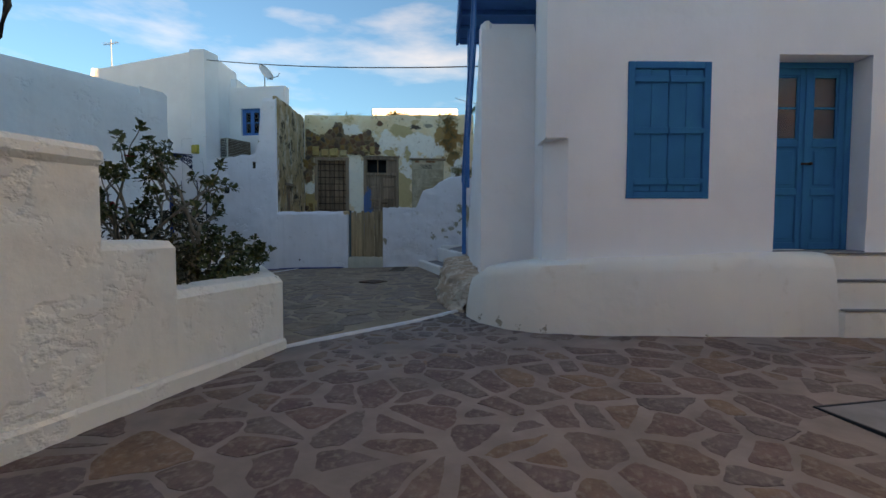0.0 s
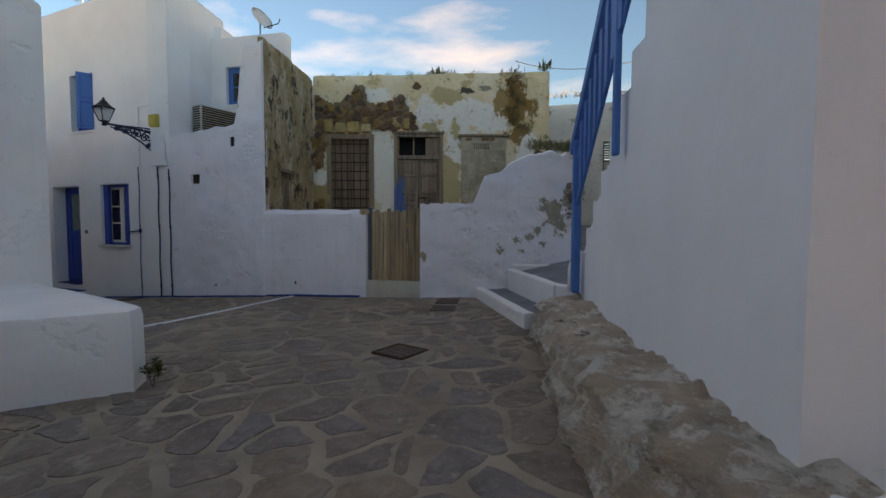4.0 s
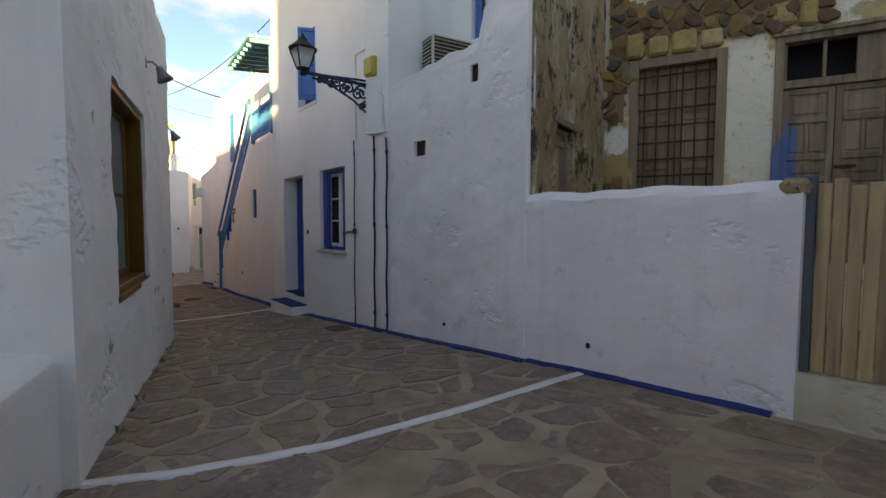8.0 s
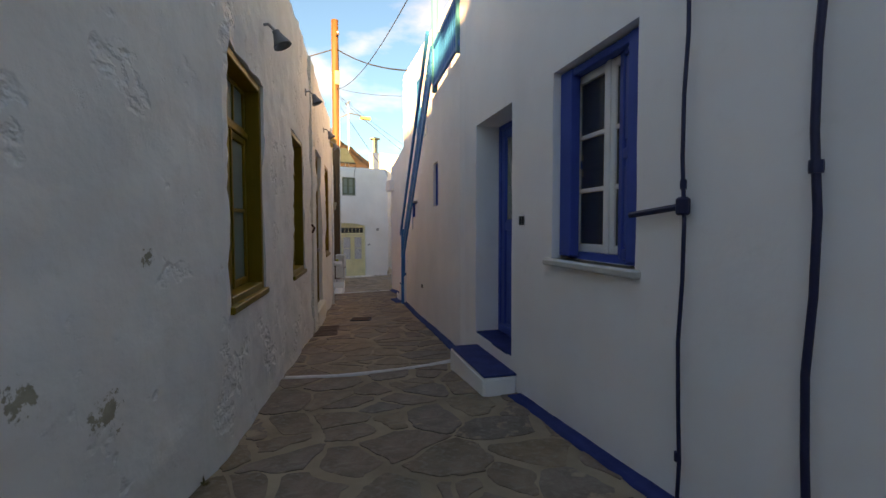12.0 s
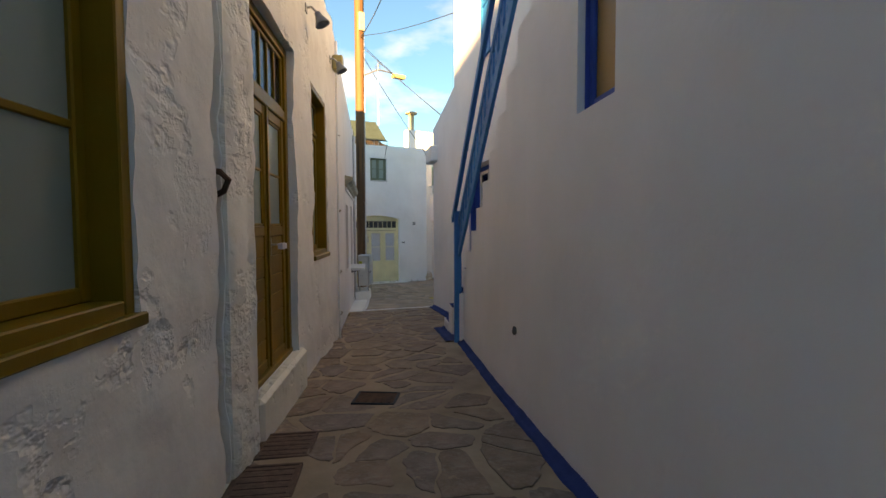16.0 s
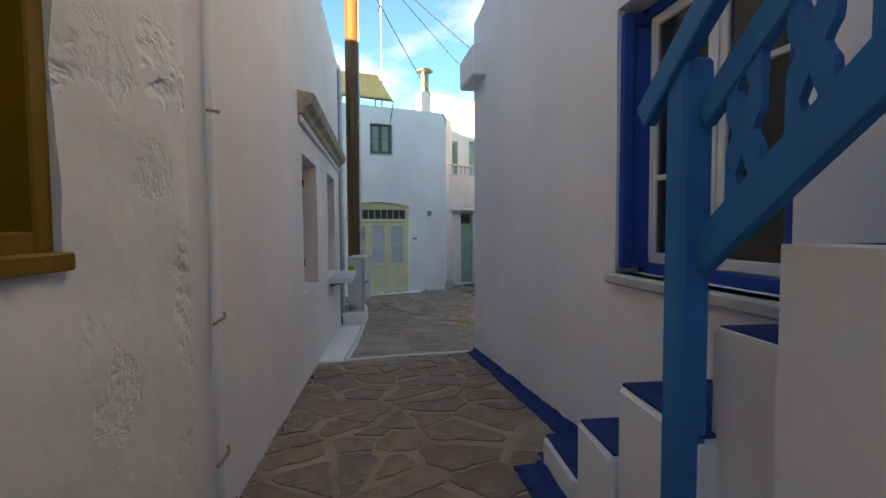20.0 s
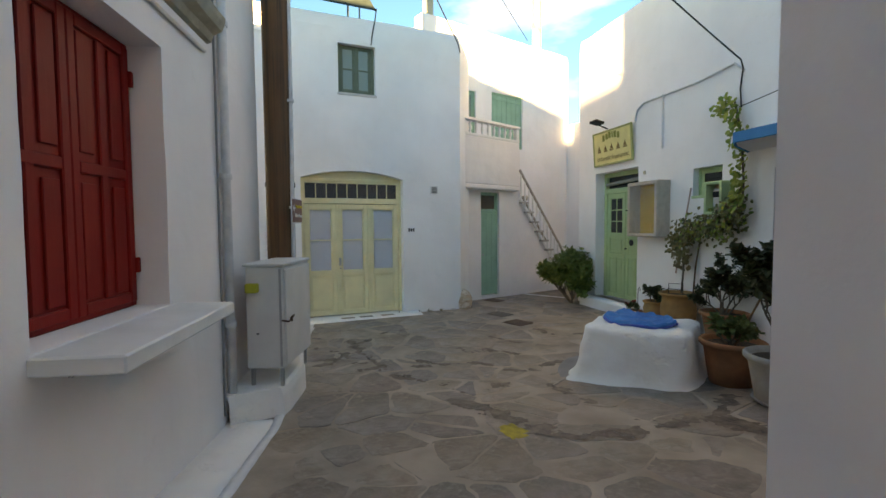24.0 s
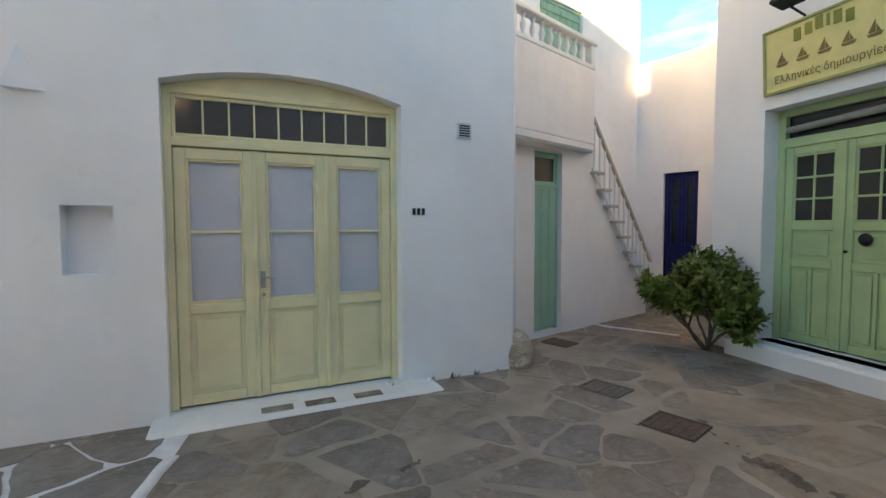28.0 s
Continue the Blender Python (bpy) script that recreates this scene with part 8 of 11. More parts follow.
def green_shop():
    f = F_green
    x0, x1, z0, z1 = H_gdoor
    w, H = (x1 - x0) / 2, z1 - z0
    t = thing("door_11", f.at((x0 + x1) / 2, z0), "closed pale green double door with gridded panes and panels", "door", "", "structure")
    d = 0.20
    bm = bmesh.new()
    ring(bm, -w, w, d, d + 0.10, 0.0, H, 0.08, 0.0)
    box(bm, -w + 0.07, w - 0.07, d + 0.002, d + 0.098, 2.08, 2.18)
    part("door_frame", bm, green_paint, t)
    part("fanlight", bbox(-w + 0.08, w - 0.08, d + 0.06, d + 0.07, 2.18, H - 0.08, 0.0), glass("black_glass", (0.02, 0.02, 0.02), 0.1, 0.95), t)
    part("rolled_blind", tubes([[(-w + 0.12, d - 0.02, 2.26), (w - 0.1, d - 0.02, 2.31)]], 0.035, 10), plain("rolled_cloth", (0.30, 0.31, 0.27), 0.9), t)
    spec = [("glass", 0.40, 3, 2), ("panel", 0.17, 1, 1), ("twin", 0.40, 1, 1)]
    dg = glass("dark_door_glass", (0.03, 0.035, 0.035), 0.08, 0.9)
    leaf(t, -w + 0.08, -0.002, 0.02, 2.08, d + 0.02, green_paint, spec, w=0.085, gl=dg)
    lf = leaf(t, 0.002, w - 0.08, 0.02, 2.08, d + 0.02, green_paint, spec, w=0.085, gl=dg)
    part("cover_strip", bbox(-0.02, 0.02, d + 0.002, d + 0.02, 0.02, 2.08, 0.004), green_paint, t)
    o = part("door_knocker", lathe([(0.055, 0), (0.06, 0.012), (0.04, 0.02), (0.02, 0.03)], 18), iron, lf, "round dark door knocker")
    o.matrix_local = Matrix.Translation((0.20, d + 0.02, 1.12)) @ Matrix.Rotation(radians(90), 4, "X")
    knob(lf, 0.05, d + 0.02, 1.0, iron, 0.015)
    backing(t, -w, w, 0, H, d + 0.35)
    s = part("door_step", bbox(x0 - 0.25, x1 + 0.15, -0.22, 0.20, -1.6, -1.06, 0.03, f.at(0, 0)), white, None)
    tagged(s, "low whitewashed doorstep of the green door", "step", "", "structure")
    # signboard
    sg = thing("signboard", f.at(0.66, 1.56, -0.02) @ Matrix.Rotation(radians(4), 4, "X"), "yellow painted shop signboard with small sailing boats", "sign")
    yel = plain("pale_yellow_board", (0.80, 0.68, 0.30), 0.6, 0, 0.12)
    bm = bmesh.new()
    ring(bm, 0, 1.20, -0.045, 0.0, 0, 0.66, 0.03)
    part("frame", bm, plain("olive_frame", (0.40, 0.42, 0.16), 0.6), sg)
    part("board", bbox(0.03, 1.17, -0.03, -0.005, 0.03, 0.63, 0.0), yel, sg)
    ink = plain("olive_lettering", (0.28, 0.27, 0.05), 0.6)
    brn = plain("brown_boats", (0.30, 0.17, 0.05), 0.6)
    # shop name as plain bars
    for i, (a, h) in enumerate(((0.0, 0.12), (0.105, 0.11), (0.20, 0.12), (0.30, 0.11), (0.36, 0.12), (0.46, 0.11))):
        part("name_bar", bbox(0.32 + a, 0.32 + a + (0.03 if i == 3 else 0.07), -0.036, -0.029, 0.45 + 0.05 * math.sin(math.pi * (i + 0.5) / 6), 0.45 + h + 0.05 * math.sin(math.pi * (i + 0.5) / 6), 0.004), ink, sg)
    for i in range(5):
        x = 0.20 + i * 0.20
        bm = bmesh.new()
        prism(bm, [(x - 0.06, 0.285), (x - 0.045, 0.26), (x + 0.045, 0.26), (x + 0.065, 0.29)], -0.036, -0.029)
        prism(bm, [(x - 0.05, 0.295), (x + 0.005, 0.295), (x + 0.005, 0.40 - 0.012 * (i % 2))], -0.035, -0.029)
        prism(bm, [(x + 0.012, 0.295), (x + 0.045, 0.295), (x + 0.012, 0.36)], -0.035, -0.029)
        part("painted_boat", bm, brn, sg)
    lettering(sg, "Ελληνικές δημιουργίες", 0.12, 0.10, 0.105, brn, -0.034, 0.98)
    l = thing("sign_lamp", f.at(1.02, 2.27), "small dark lamp over the signboard", "lamp")
    part("head", bbox(-0.12, 0.12, -0.36, -0.16, 0.03, 0.08, 0.02, Matrix.Rotation(radians(-12), 4, "X")), iron, l)
    part("arm", tubes([[(0, 0, 0.0), (0, -0.2, 0.06)]], 0.012), iron, l)
    # display case
    c = thing("display_case", f.at(2.00, 0.20), "empty beige glazed display case with an ochre back", "display case")
    beige = plain("beige_wood", (0.62, 0.49, 0.39), 0.55)
    bm = bmesh.new()
    ring(bm, 0, 0.74, -0.24, 0.0, 0, 0.92, 0.05)
    part("case", bm, beige, c)
    part("back_board", bbox(0.05, 0.69, -0.03, 0.0, 0.05, 0.87, 0.0), plain("ochre_baize", (0.66, 0.37, 0.03), 0.9, spec=0.1), c)
    bm = bmesh.new()
    ring(bm, 0.005, 0.735, -0.262, -0.24, 0.005, 0.915, 0.055)
    dd = part("door", bm, beige, c)
    pn = part("pane", bbox(0.06, 0.68, -0.252, -0.248, 0.06, 0.86, 0), glass("clear_case_glass", (0.9, 0.9, 0.9), 0.02, 0.08), dd)
    pn.visible_shadow = False
    knob(dd, 0.03, -0.262, 0.45, iron, 0.012)
    # small window; a near-black pane stands in for the shade of its open hole
    x0, x1, z0, z1 = H_gwin
    t = casement(f, H_gwin, 0.10, green_paint, "small pale green framed window, a near-black pane for its dark opening", 1, 0.03, glass("opening_black", (0.012, 0.012, 0.012), 0.1, 0.9), green_paint, n=17, sill=0.03, two=False)
    # meter box
    m = thing("meter_box", f.at(3.58, 0.54), "small pale green glazed meter box", "meter box")
    bm = bmesh.new()
    ring(bm, 0, 0.30, -0.17, 0.0, 0, 0.46, 0.04)
    part("case", bm, green_paint, m)
    part("meter", bbox(0.08, 0.22, -0.10, -0.02, 0.10, 0.36, 0.02), plain("grey_meter", (0.5, 0.5, 0.5), 0.4), m)
    part("dial", bbox(0.10, 0.20, -0.112, -0.10, 0.24, 0.32, 0.004), dark, m)
    part("back_board", bbox(0.03, 0.27, -0.02, 0.0, 0.03, 0.43, 0.0), beige, m)
    b = part("door_bell", bbox(2.10, 2.15, -0.03, 0.0, 1.27, 1.33, 0.006, f.at(0, 0)), plain("cream_plastic", (0.6, 0.55, 0.4), 0.5), None)
    tagged(b, "small cream switch box on the wall", "switch box")
    st = part("leaning_stick", tubes([[(3.02, -0.12, -0.35), (3.22, -0.05, 0.95)]], 0.012, 7), plain("faded_pink_stick", (0.45, 0.30, 0.26), 0.7), None)
    st.matrix_world = f.at(0, 0)
    tagged(st, "thin faded stick leaning on the wall", "stick")
    # blue-edged canopy over the red gate
    c = thing("canopy", f.at(4.12, 1.30), "white concrete canopy with a blue-painted edge", "canopy")
    out = [(0.0, 0.02), (0.32, -0.52), (0.55, -0.80), (2.6, -0.80), (2.6, 0.02)]
    bm = bmesh.new()
    lo, hi = [bm.verts.new((x, y, 0.05)) for x, y in out], [bm.verts.new((x, y, 0.15)) for x, y in out]
    bm.faces.new(hi[::-1])
    bm.faces.new(lo)
    for i in range(5):
        bm.faces.new((lo[i], hi[i], hi[(i + 1) % 5], lo[(i + 1) % 5]))
    bmesh.ops.recalc_face_normals(bm, faces=bm.faces[:])
    part("slab", bm, white, c)
    for p, q in ((out[0], out[1]), (out[1], out[2]), (out[2], out[3])):
        part("edge_band", bar_between((p[0], p[1] - 0.012, 0.10), (q[0], q[1] - 0.012, 0.10), 0.12, 0.03), paint("faded_azure_paint", (0.0, 0.24, 0.50), 0.6), c, "blue-painted edge")
    x0, x1, z0, z1 = H_gate
    g = thing("garden_gate", f.at(x0, z0), "dark red wooden gate with upright bars and an arched top", "gate")
    n = 9
    W = x1 - x0
    part("stile", bbox(0.0, 0.09, 0.10, 0.17, 0.02, 2.12, 0.01), gate_red, g)
    part("stile", bbox(W - 0.09, W, 0.10, 0.17, 0.02, 2.12, 0.01), gate_red, g)
    bm = bmesh.new()
    top = [(W * i / 12, 2.08 + 0.20 * math.sin(math.pi * i / 12) ** 2) for i in range(13)]
    prism(bm, top + [(x, z - 0.11) for x, z in top[::-1]], 0.10, 0.16)
    part("top_rail", bm, gate_red, g)
    part("bottom_rail", bbox(0.09, W - 0.09, 0.10, 0.16, 0.08, 0.22, 0.008), gate_red, g)
    part("lock_rail", bbox(0.09, W - 0.09, 0.10, 0.16, 0.95, 1.07, 0.008), gate_red, g)
    for i in range(n):
        x = 0.12 + (W - 0.24) * i / (n - 1)
        part("bar", bbox(x - 0.024, x + 0.024, 0.11, 0.15, 0.10, 2.02 + 0.18 * math.sin(math.pi * x / W) ** 2, 0.006), gate_red, g)
    backing(g, 0, W, 0, 2.3, 0.48)
    # electric pipe along the wall
    p = part("wall_conduit", tubes([[(1.86, -0.02, 2.22), (1.92, -0.02, 2.42), (2.1, -0.02, 2.50), (3.3, -0.02, 2.50), (3.9, -0.02, 2.56), (4.05, -0.02, 2.42)], [(2.55, -0.02, 2.52), (2.55, -0.02, 1.65)]], 0.016, 8), pipe_white, None)
    p.matrix_world = f.at(0, 0)
    tagged(p, "white conduit pipe bent over the shop wall", "conduit")


green_shop()


def well():
    t = thing("well", Matrix.Translation((-23.23, 21.07, -1.2)) @ Matrix.Rotation(radians(30), 4, "Z"), "whitewashed rounded-square well head", "well")
    bm = bmesh.new()
    seg, rows = 72, 18
    rr = []
    for k in range(rows):
        u = k / (rows - 1)
        z = float(np.interp(u, [0, 0.08, 0.18, 0.3, 0.7, 0.88, 0.95, 1.0], [-0.1, 0.01, 0.05, 0.14, 0.42, 0.55, 0.578, 0.585]))
        r = float(np.interp(u, [0, 0.08, 0.18, 0.3, 0.7, 0.88, 0.95, 1.0], [0.73, 0.70, 0.635, 0.575, 0.525, 0.505, 0.465, 0.28]))
        row = []
        for i in range(seg):
            a = 2 * math.pi * i / seg
            sq = (abs(math.cos(a)) ** 6 + abs(math.sin(a)) ** 6) ** (-1 / 6)
            p = Vector((r * sq * math.cos(a), r * sq * math.sin(a), z))
            p *= 1 + 0.065 * noise.noise(p * 3.0) + 0.035 * noise.noise(p * 7) + 0.010 * noise.noise(p * 17)
            row.append(bm.verts.new(p))
        rr.append(row)
    for a, b in zip(rr, rr[1:]):
        for i in range(seg):
            bm.faces.new((a[i], a[(i + 1) % seg], b[(i + 1) % seg], b[i]))
    bm.faces.new(rr[-1])
    part("body", bm, white_rough, t, "", True)
    ap = lathe([(0.86, -0.1), (0.86, 0.012), (0.8, 0.016), (0.2, 0.02)], 30)
    for v in ap.verts:
        v.co.x *= 1 + 0.06 * noise.noise(v.co * 2)
        v.co.y *= 1 + 0.06 * noise.noise(v.co * 2 + Vector((4, 0, 0)))
    part("apron", ap, grey_cement, t, "grey cement apron round the well")
    l = thing("well_cover", Matrix.Translation((-23.27, 21.06, -0.635)), "bright blue crumpled round cover on the well", "cover")
    bm = bmesh.new()
    rows = []
    prof = ((0.31, 0.0), (0.33, 0.02), (0.335, 0.045), (0.315, 0.065), (0.29, 0.06), (0.25, 0.06), (0.02, 0.058))
    for k in range(25):
        q = k / 24 * (len(prof) - 1)
        i0 = min(int(q), len(prof) - 2)
        r, z = (prof[i0][j] + (prof[i0 + 1][j] - prof[i0][j]) * (q - i0) for j in (0, 1))
        row = []
        for i in range(72):
            a = 2 * math.pi * i / 72
            w = 0.05 * abs(noise.noise(Vector((r * 9 * math.cos(a), r * 4 * math.sin(a), 1)))) - 0.012 + 0.018 * noise.noise(Vector((r * 25 * math.cos(a), r * 25 * math.sin(a), 5))) + 0.006 * math.sin(a * 9 + r * 30)
            row.append(bm.verts.new(((r + 0.4 * w) * math.cos(a) * 1.12, (r + 0.4 * w) * math.sin(a), z + w * (r < 0.42))))
        rows.append(row)
    for a, b in zip(rows, rows[1:]):
        for i in range(72):
            bm.faces.new((a[i], a[(i + 1) % 72], b[(i + 1) % 72], b[i]))
    bm.faces.new(rows[-1])
    bm.faces.new(rows[0][::-1])
    part("sheet", bm, plain("blue_tarpaulin", (0.0, 0.24, 0.60), 0.7, 0, 0.35, 9.0, 0.3, 0.12), l, "", True)
    part("rope", tubes([[((0.335 + 0.01 * math.sin(3 * a)) * math.cos(a) * 1.12, 0.335 * math.sin(a), 0.03 + 0.01 * math.sin(5 * a)) for a in [2 * math.pi * i / 30 for i in range(31)]]], 0.012, 6), plain("blue_rope", (0.02, 0.10, 0.42), 0.6), l)


well()

# ---- wires, rooftop bits and the distance ----


def wire(a, b, sag, label, rad=0.012, mat=None, extra=()):
    a, b = Vector(a), Vector(b)
    n = 22
    pts = [a.lerp(b, i / n) - Vector((0, 0, sag * 4 * (i / n) * (1 - i / n))) for i in range(n + 1)]
    ob = part("overhead_wire", tubes([pts + [Vector(e) for e in extra]], rad, 6), mat or cable_black, None, "", True)
    return tagged(ob, label, "wire")


wire((-6.62, 13.1, 5.95), (0.75, 8.9, 4.35), 0.10, "black cable strung from the lane house to the stair house", 0.011)
wire((-24.85, 17.66, 8.48), (-18.0, 17.9, 5.7), 0.25, "thick black cable from the pole to a house", 0.022)
wire((-24.85, 17.66, 8.48), (-29.0, 12.0, 7.6), 0.25, "thick black cable running off from the pole", 0.022)
wire((-24.85, 17.66, 6.85), (-11.0, 14.9, 6.15), 0.75, "drooping black service wire over the lane", 0.011)
wire((-24.85, 17.66, 6.9), (-18.05, 17.6, 4.95), 0.1, "thin service wire across the lane", 0.007)
wire((-24.85, 17.66, 6.4), (-27.95, 21.3, 4.02), 0.1, "service wire from the pole to the shop corner", 0.010, None, [(-27.90, 21.32, 3.9), (-27.92, 21.36, 3.78)])
wire((-24.85, 17.66, 6.6), (-23.63, 23.25, 2.55), 0.15, "service wire from the pole to the green-door house", 0.010, None, [(-23.63, 23.3, 2.45), (-23.68, 23.33, 2.2), (-23.66, 23.33, 1.95)])
wire((-23.66, 23.28, 1.95), (-20.6, 22.3, 2.35), 0.05, "thin grey wire on the green-door house", 0.006)
wire((-24.9, 17.66, 6.7), (-30.2, 24.6, 5.35), 0.1, "thin service wire to the upper house", 0.008)
wire((3.44, 18.75, 6.25), (12.0, 21.0, 8.6), 0.2, "thin wire behind the ruin", 0.010)
wire((3.44, 18.75, 6.25), (0.5, 19.6, 6.7), 0.2, "thin wire behind the ruin", 0.010)
lp = part("cable_loop", tubes([[(-2.30, 2.2, 2.75), (-2.16, 2.22, 2.62), (-2.07, 2.22, 2.48), (-2.05, 2.22, 2.34), (-2.10, 2.22, 2.20), (-2.25, 2.2, 2.05), (-2.5, 2.15, 1.80)]], 0.016, 8), cable_black, None, "", True)
tagged(lp, "loop of thick black cable hanging by the garden wall", "cable")
pl = part("far_pole", tubes([[(3.44, 18.75, 5.0), (3.44, 18.75, 6.3)]], 0.03, 8), iron, None)
tagged(pl, "short dark pole on the far wall", "pole")


def roof_hood():
    """Sloping grey-green sheet on the shop's parapet."""
    t = thing("roof_canopy", Matrix.Translation((-28.3, 18.2, 4.1)), "grey-green sheet canopy sloping above the shop parapet", "canopy")
    bm = bmesh.new()
    prism(bm, [(0.0, 0.95), (-1.4, 1.15), (-1.4, 1.12), (0.0, 0.92)], -0.9, 1.1)
    part("top_sheet", bm, plain("dull_sheet", (0.045, 0.06, 0.06), 0.8, spec=0.1), t)
    bm = bmesh.new()
    a = [(0.05, -0.9, 0.95), (0.05, 1.1, 0.99), (0.28, 1.5, 0.22), (0.28, -0.9, 0.22)]
    v = [bm.verts.new(p) for p in a] + [bm.verts.new((x - 0.03, y, z)) for x, y, z in a]
    bm.faces.new(v[:4])
    bm.faces.new(v[4:][::-1])
    for i in range(4):
        bm.faces.new((v[i], v[4 + i], v[4 + (i + 1) % 4], v[(i + 1) % 4]))
    bmesh.ops.recalc_face_normals(bm, faces=bm.faces[:])
    part("front_sheet", bm, plain("grey_green_sheet", (0.042, 0.064, 0.066), 0.8, spec=0.1), t)
    for y in (-0.85, 1.05):
        part("post", tubes([[(0.0, y, -0.2), (0.02, y, 0.95)]], 0.02, 8), steel, t)
    part("cable", tubes([[(0.29, 1.5, 0.24), (0.31, 1.47, 0.05), (0.30, 1.42, -0.2), (0.28, 1.39, -0.42)]], 0.012, 6), cable_black, t)


roof_hood()


def hills():
    """Brown sunlit hills on the western skyline."""
    m, nt, bs = nodes_of("dry_hillside")
    c = mixc(nt, noise_fac(nt, 0.12, 6, 0.4, 0.65), (0.055, 0.03, 0.017), (0.022, 0.018, 0.011))
    c = mixc(nt, noise_fac(nt, 0.9, 5, 0.5, 0.7), c, (0.085, 0.05, 0.028))
    nt.links.new(c, bs.inputs["Base Color"])
    bs.inputs["Roughness"].default_value = 0.95
    bump(nt, bs, noise_fac(nt, 0.7, 7, 0.2, 0.8), 0.9, 0.8)
    bm = bmesh.new()
    n = 90
    g = []
    for i in range(n + 1):
        row = []
        for k in range(n + 1):
            x, y = -330 + 210 * i / n, -80 + 260 * k / n
            p = Vector((x, y, 0))
            h = 46 * math.exp(-((x + 230) / 46) ** 2 - ((y - 73) / 46) ** 2) + 14 * math.exp(-((x + 250) / 50) ** 2 - ((y - 130) / 60) ** 2)
            h *= 1 + 0.16 * noise.noise(p * 0.035) + 0.10 * noise.noise(p * 0.1) + 0.05 * noise.noise(p * 0.35)
            row.append(bm.verts.new((x, y, -4 + h)))
        g.append(row)
    for i in range(n):
        for k in range(n):
            bm.faces.new((g[i][k], g[i + 1][k], g[i + 1][k + 1], g[i][k + 1]))
    ob = part("hill", bm, m, None, "", True)
    tagged(ob, "dry brown sunlit hillside on the skyline", "hill", "", "structure")


hills()

# ---- plants and pots ----


def leaf_blade(bm, o, d, up, ln, wd, fold=0.25, tips=True):
    """One leaf from o along d, folded along its rib and drooping at the tip."""
    side = d.cross(up)
    if side.length < 1e-4:
        side = Vector((1, 0, 0))
    side.normalize()
    n = side.cross(d).normalized()
    a = bm.verts.new(o)
    m = bm.verts.new(o + d * ln * 0.55 - n * fold * wd * 0.5)
    e = bm.verts.new(o + d * ln - n * ln * 0.18)
    l1 = bm.verts.new(o + d * ln * 0.38 + side * wd * 0.5)
    l2 = bm.verts.new(o + d * ln * 0.75 + side * wd * 0.42)
    r1 = bm.verts.new(o + d * ln * 0.38 - side * wd * 0.5)
    r2 = bm.verts.new(o + d * ln * 0.75 - side * wd * 0.42)
    bm.faces.new((a, l1, m))
    bm.faces.new((l1, l2, e, m))
    bm.faces.new((a, m, r1))
    bm.faces.new((m, e, r2, r1))


def rand_dir(rng, zmin=-0.4):
    while True:
        v = Vector((rng.uniform(-1, 1), rng.uniform(-1, 1), rng.uniform(-1, 1)))
        if 0.05 < v.length < 1 and v.z / v.length > zmin:
            return v.normalized()


def rosette(bm, rng, o, axis, n, ln, wd):
    for i in range(n):
        d = (axis * rng.uniform(0.1, 0.9) + rand_dir(rng, -0.9) * 0.9).normalized()
        leaf_blade(bm, o + d * 0.01 + rand_dir(rng, -1) * ln * 0.3, d, axis + Vector((0, 0, 0.4)), ln * rng.uniform(0.65, 1.15), wd * rng.uniform(0.7, 1.15), rng.uniform(0.1, 0.5))


def grow(rng, wood_bm, leaf_bm, o, d, ln, rad, depth, ln_leaf, wd_leaf, n_leaf, spread=0.7, lift=0.15, tips=None, bare=0.35):
    """A limb that bends, forks and ends in leaves."""
    pts = [o.copy()]
    p, dd = o.copy(), d.copy()
    k = 5
    for i in range(k):
        dd = (dd + rand_dir(rng, -1) * 0.22 + Vector((0, 0, lift * 0.2))).normalized()
        p = p + dd * ln / k
        pts.append(p.copy())
        if depth == 0 and (i + 1) / k > bare:
            rosette(leaf_bm, rng, p, dd, n_leaf, ln_leaf, wd_leaf)
    tube(wood_bm, pts, rad, 6 if depth else 5, rad * 0.6)
    if depth == 0:
        rosette(leaf_bm, rng, p, dd, n_leaf, ln_leaf, wd_leaf)
        if tips is not None:
            tips.append(p.copy())
        return
    for i in range(rng.choice((2, 3, 3))):
        side = rand_dir(rng, -0.5)
        grow(rng, wood_bm, leaf_bm, pts[-1 - (i % 3)], (dd + side * spread + Vector((0, 0, lift))).normalized(), ln * rng.uniform(0.55, 0.8), rad * 0.6, depth - 1, ln_leaf, wd_leaf, n_leaf, spread, lift, tips, bare)


def shrub(name, base, stems, mat, label, category="shrub", seed=1, depth=2, leaf_size=(0.06, 0.03), n_leaf=6, spread=0.7, lift=0.15, rad=0.02, flowers=0, bare=0.35, group="", wood=None):
    """stems: (direction, length) pairs."""
    rng = random.Random(seed)
    t = thing(name, Matrix.Translation(base), label, category, group)
    lb = bmesh.new()
    tips = []
    for d, ln in stems:
        wb = bmesh.new()
        grow(rng, wb, lb, Vector((rng.uniform(-0.03, 0.03), rng.uniform(-0.03, 0.03), 0)), Vector(d).normalized(), ln, rad, depth, leaf_size[0], leaf_size[1], n_leaf, spread, lift, tips, bare)
        part("stem", wb, wood or bark, t, "", True)
    part("foliage", lb, mat, t)
    for i in range(min(flowers, len(tips))):
        p = tips[(i * 7) % len(tips)]
        fb = bmesh.new()
        for k in range(9):
            leaf_blade(fb, p + Vector((0, 0, 0.02)), rand_dir(rng, -0.1), Vector((0, 0, 1)), 0.045, 0.035)
        part("flower", fb, flower_red, t, "red flower")
    return t


pale_bark = plain("pale_grey_bark", (0.30, 0.23, 0.17), 0.9, 0, 0.4, 14.0, 0.6)


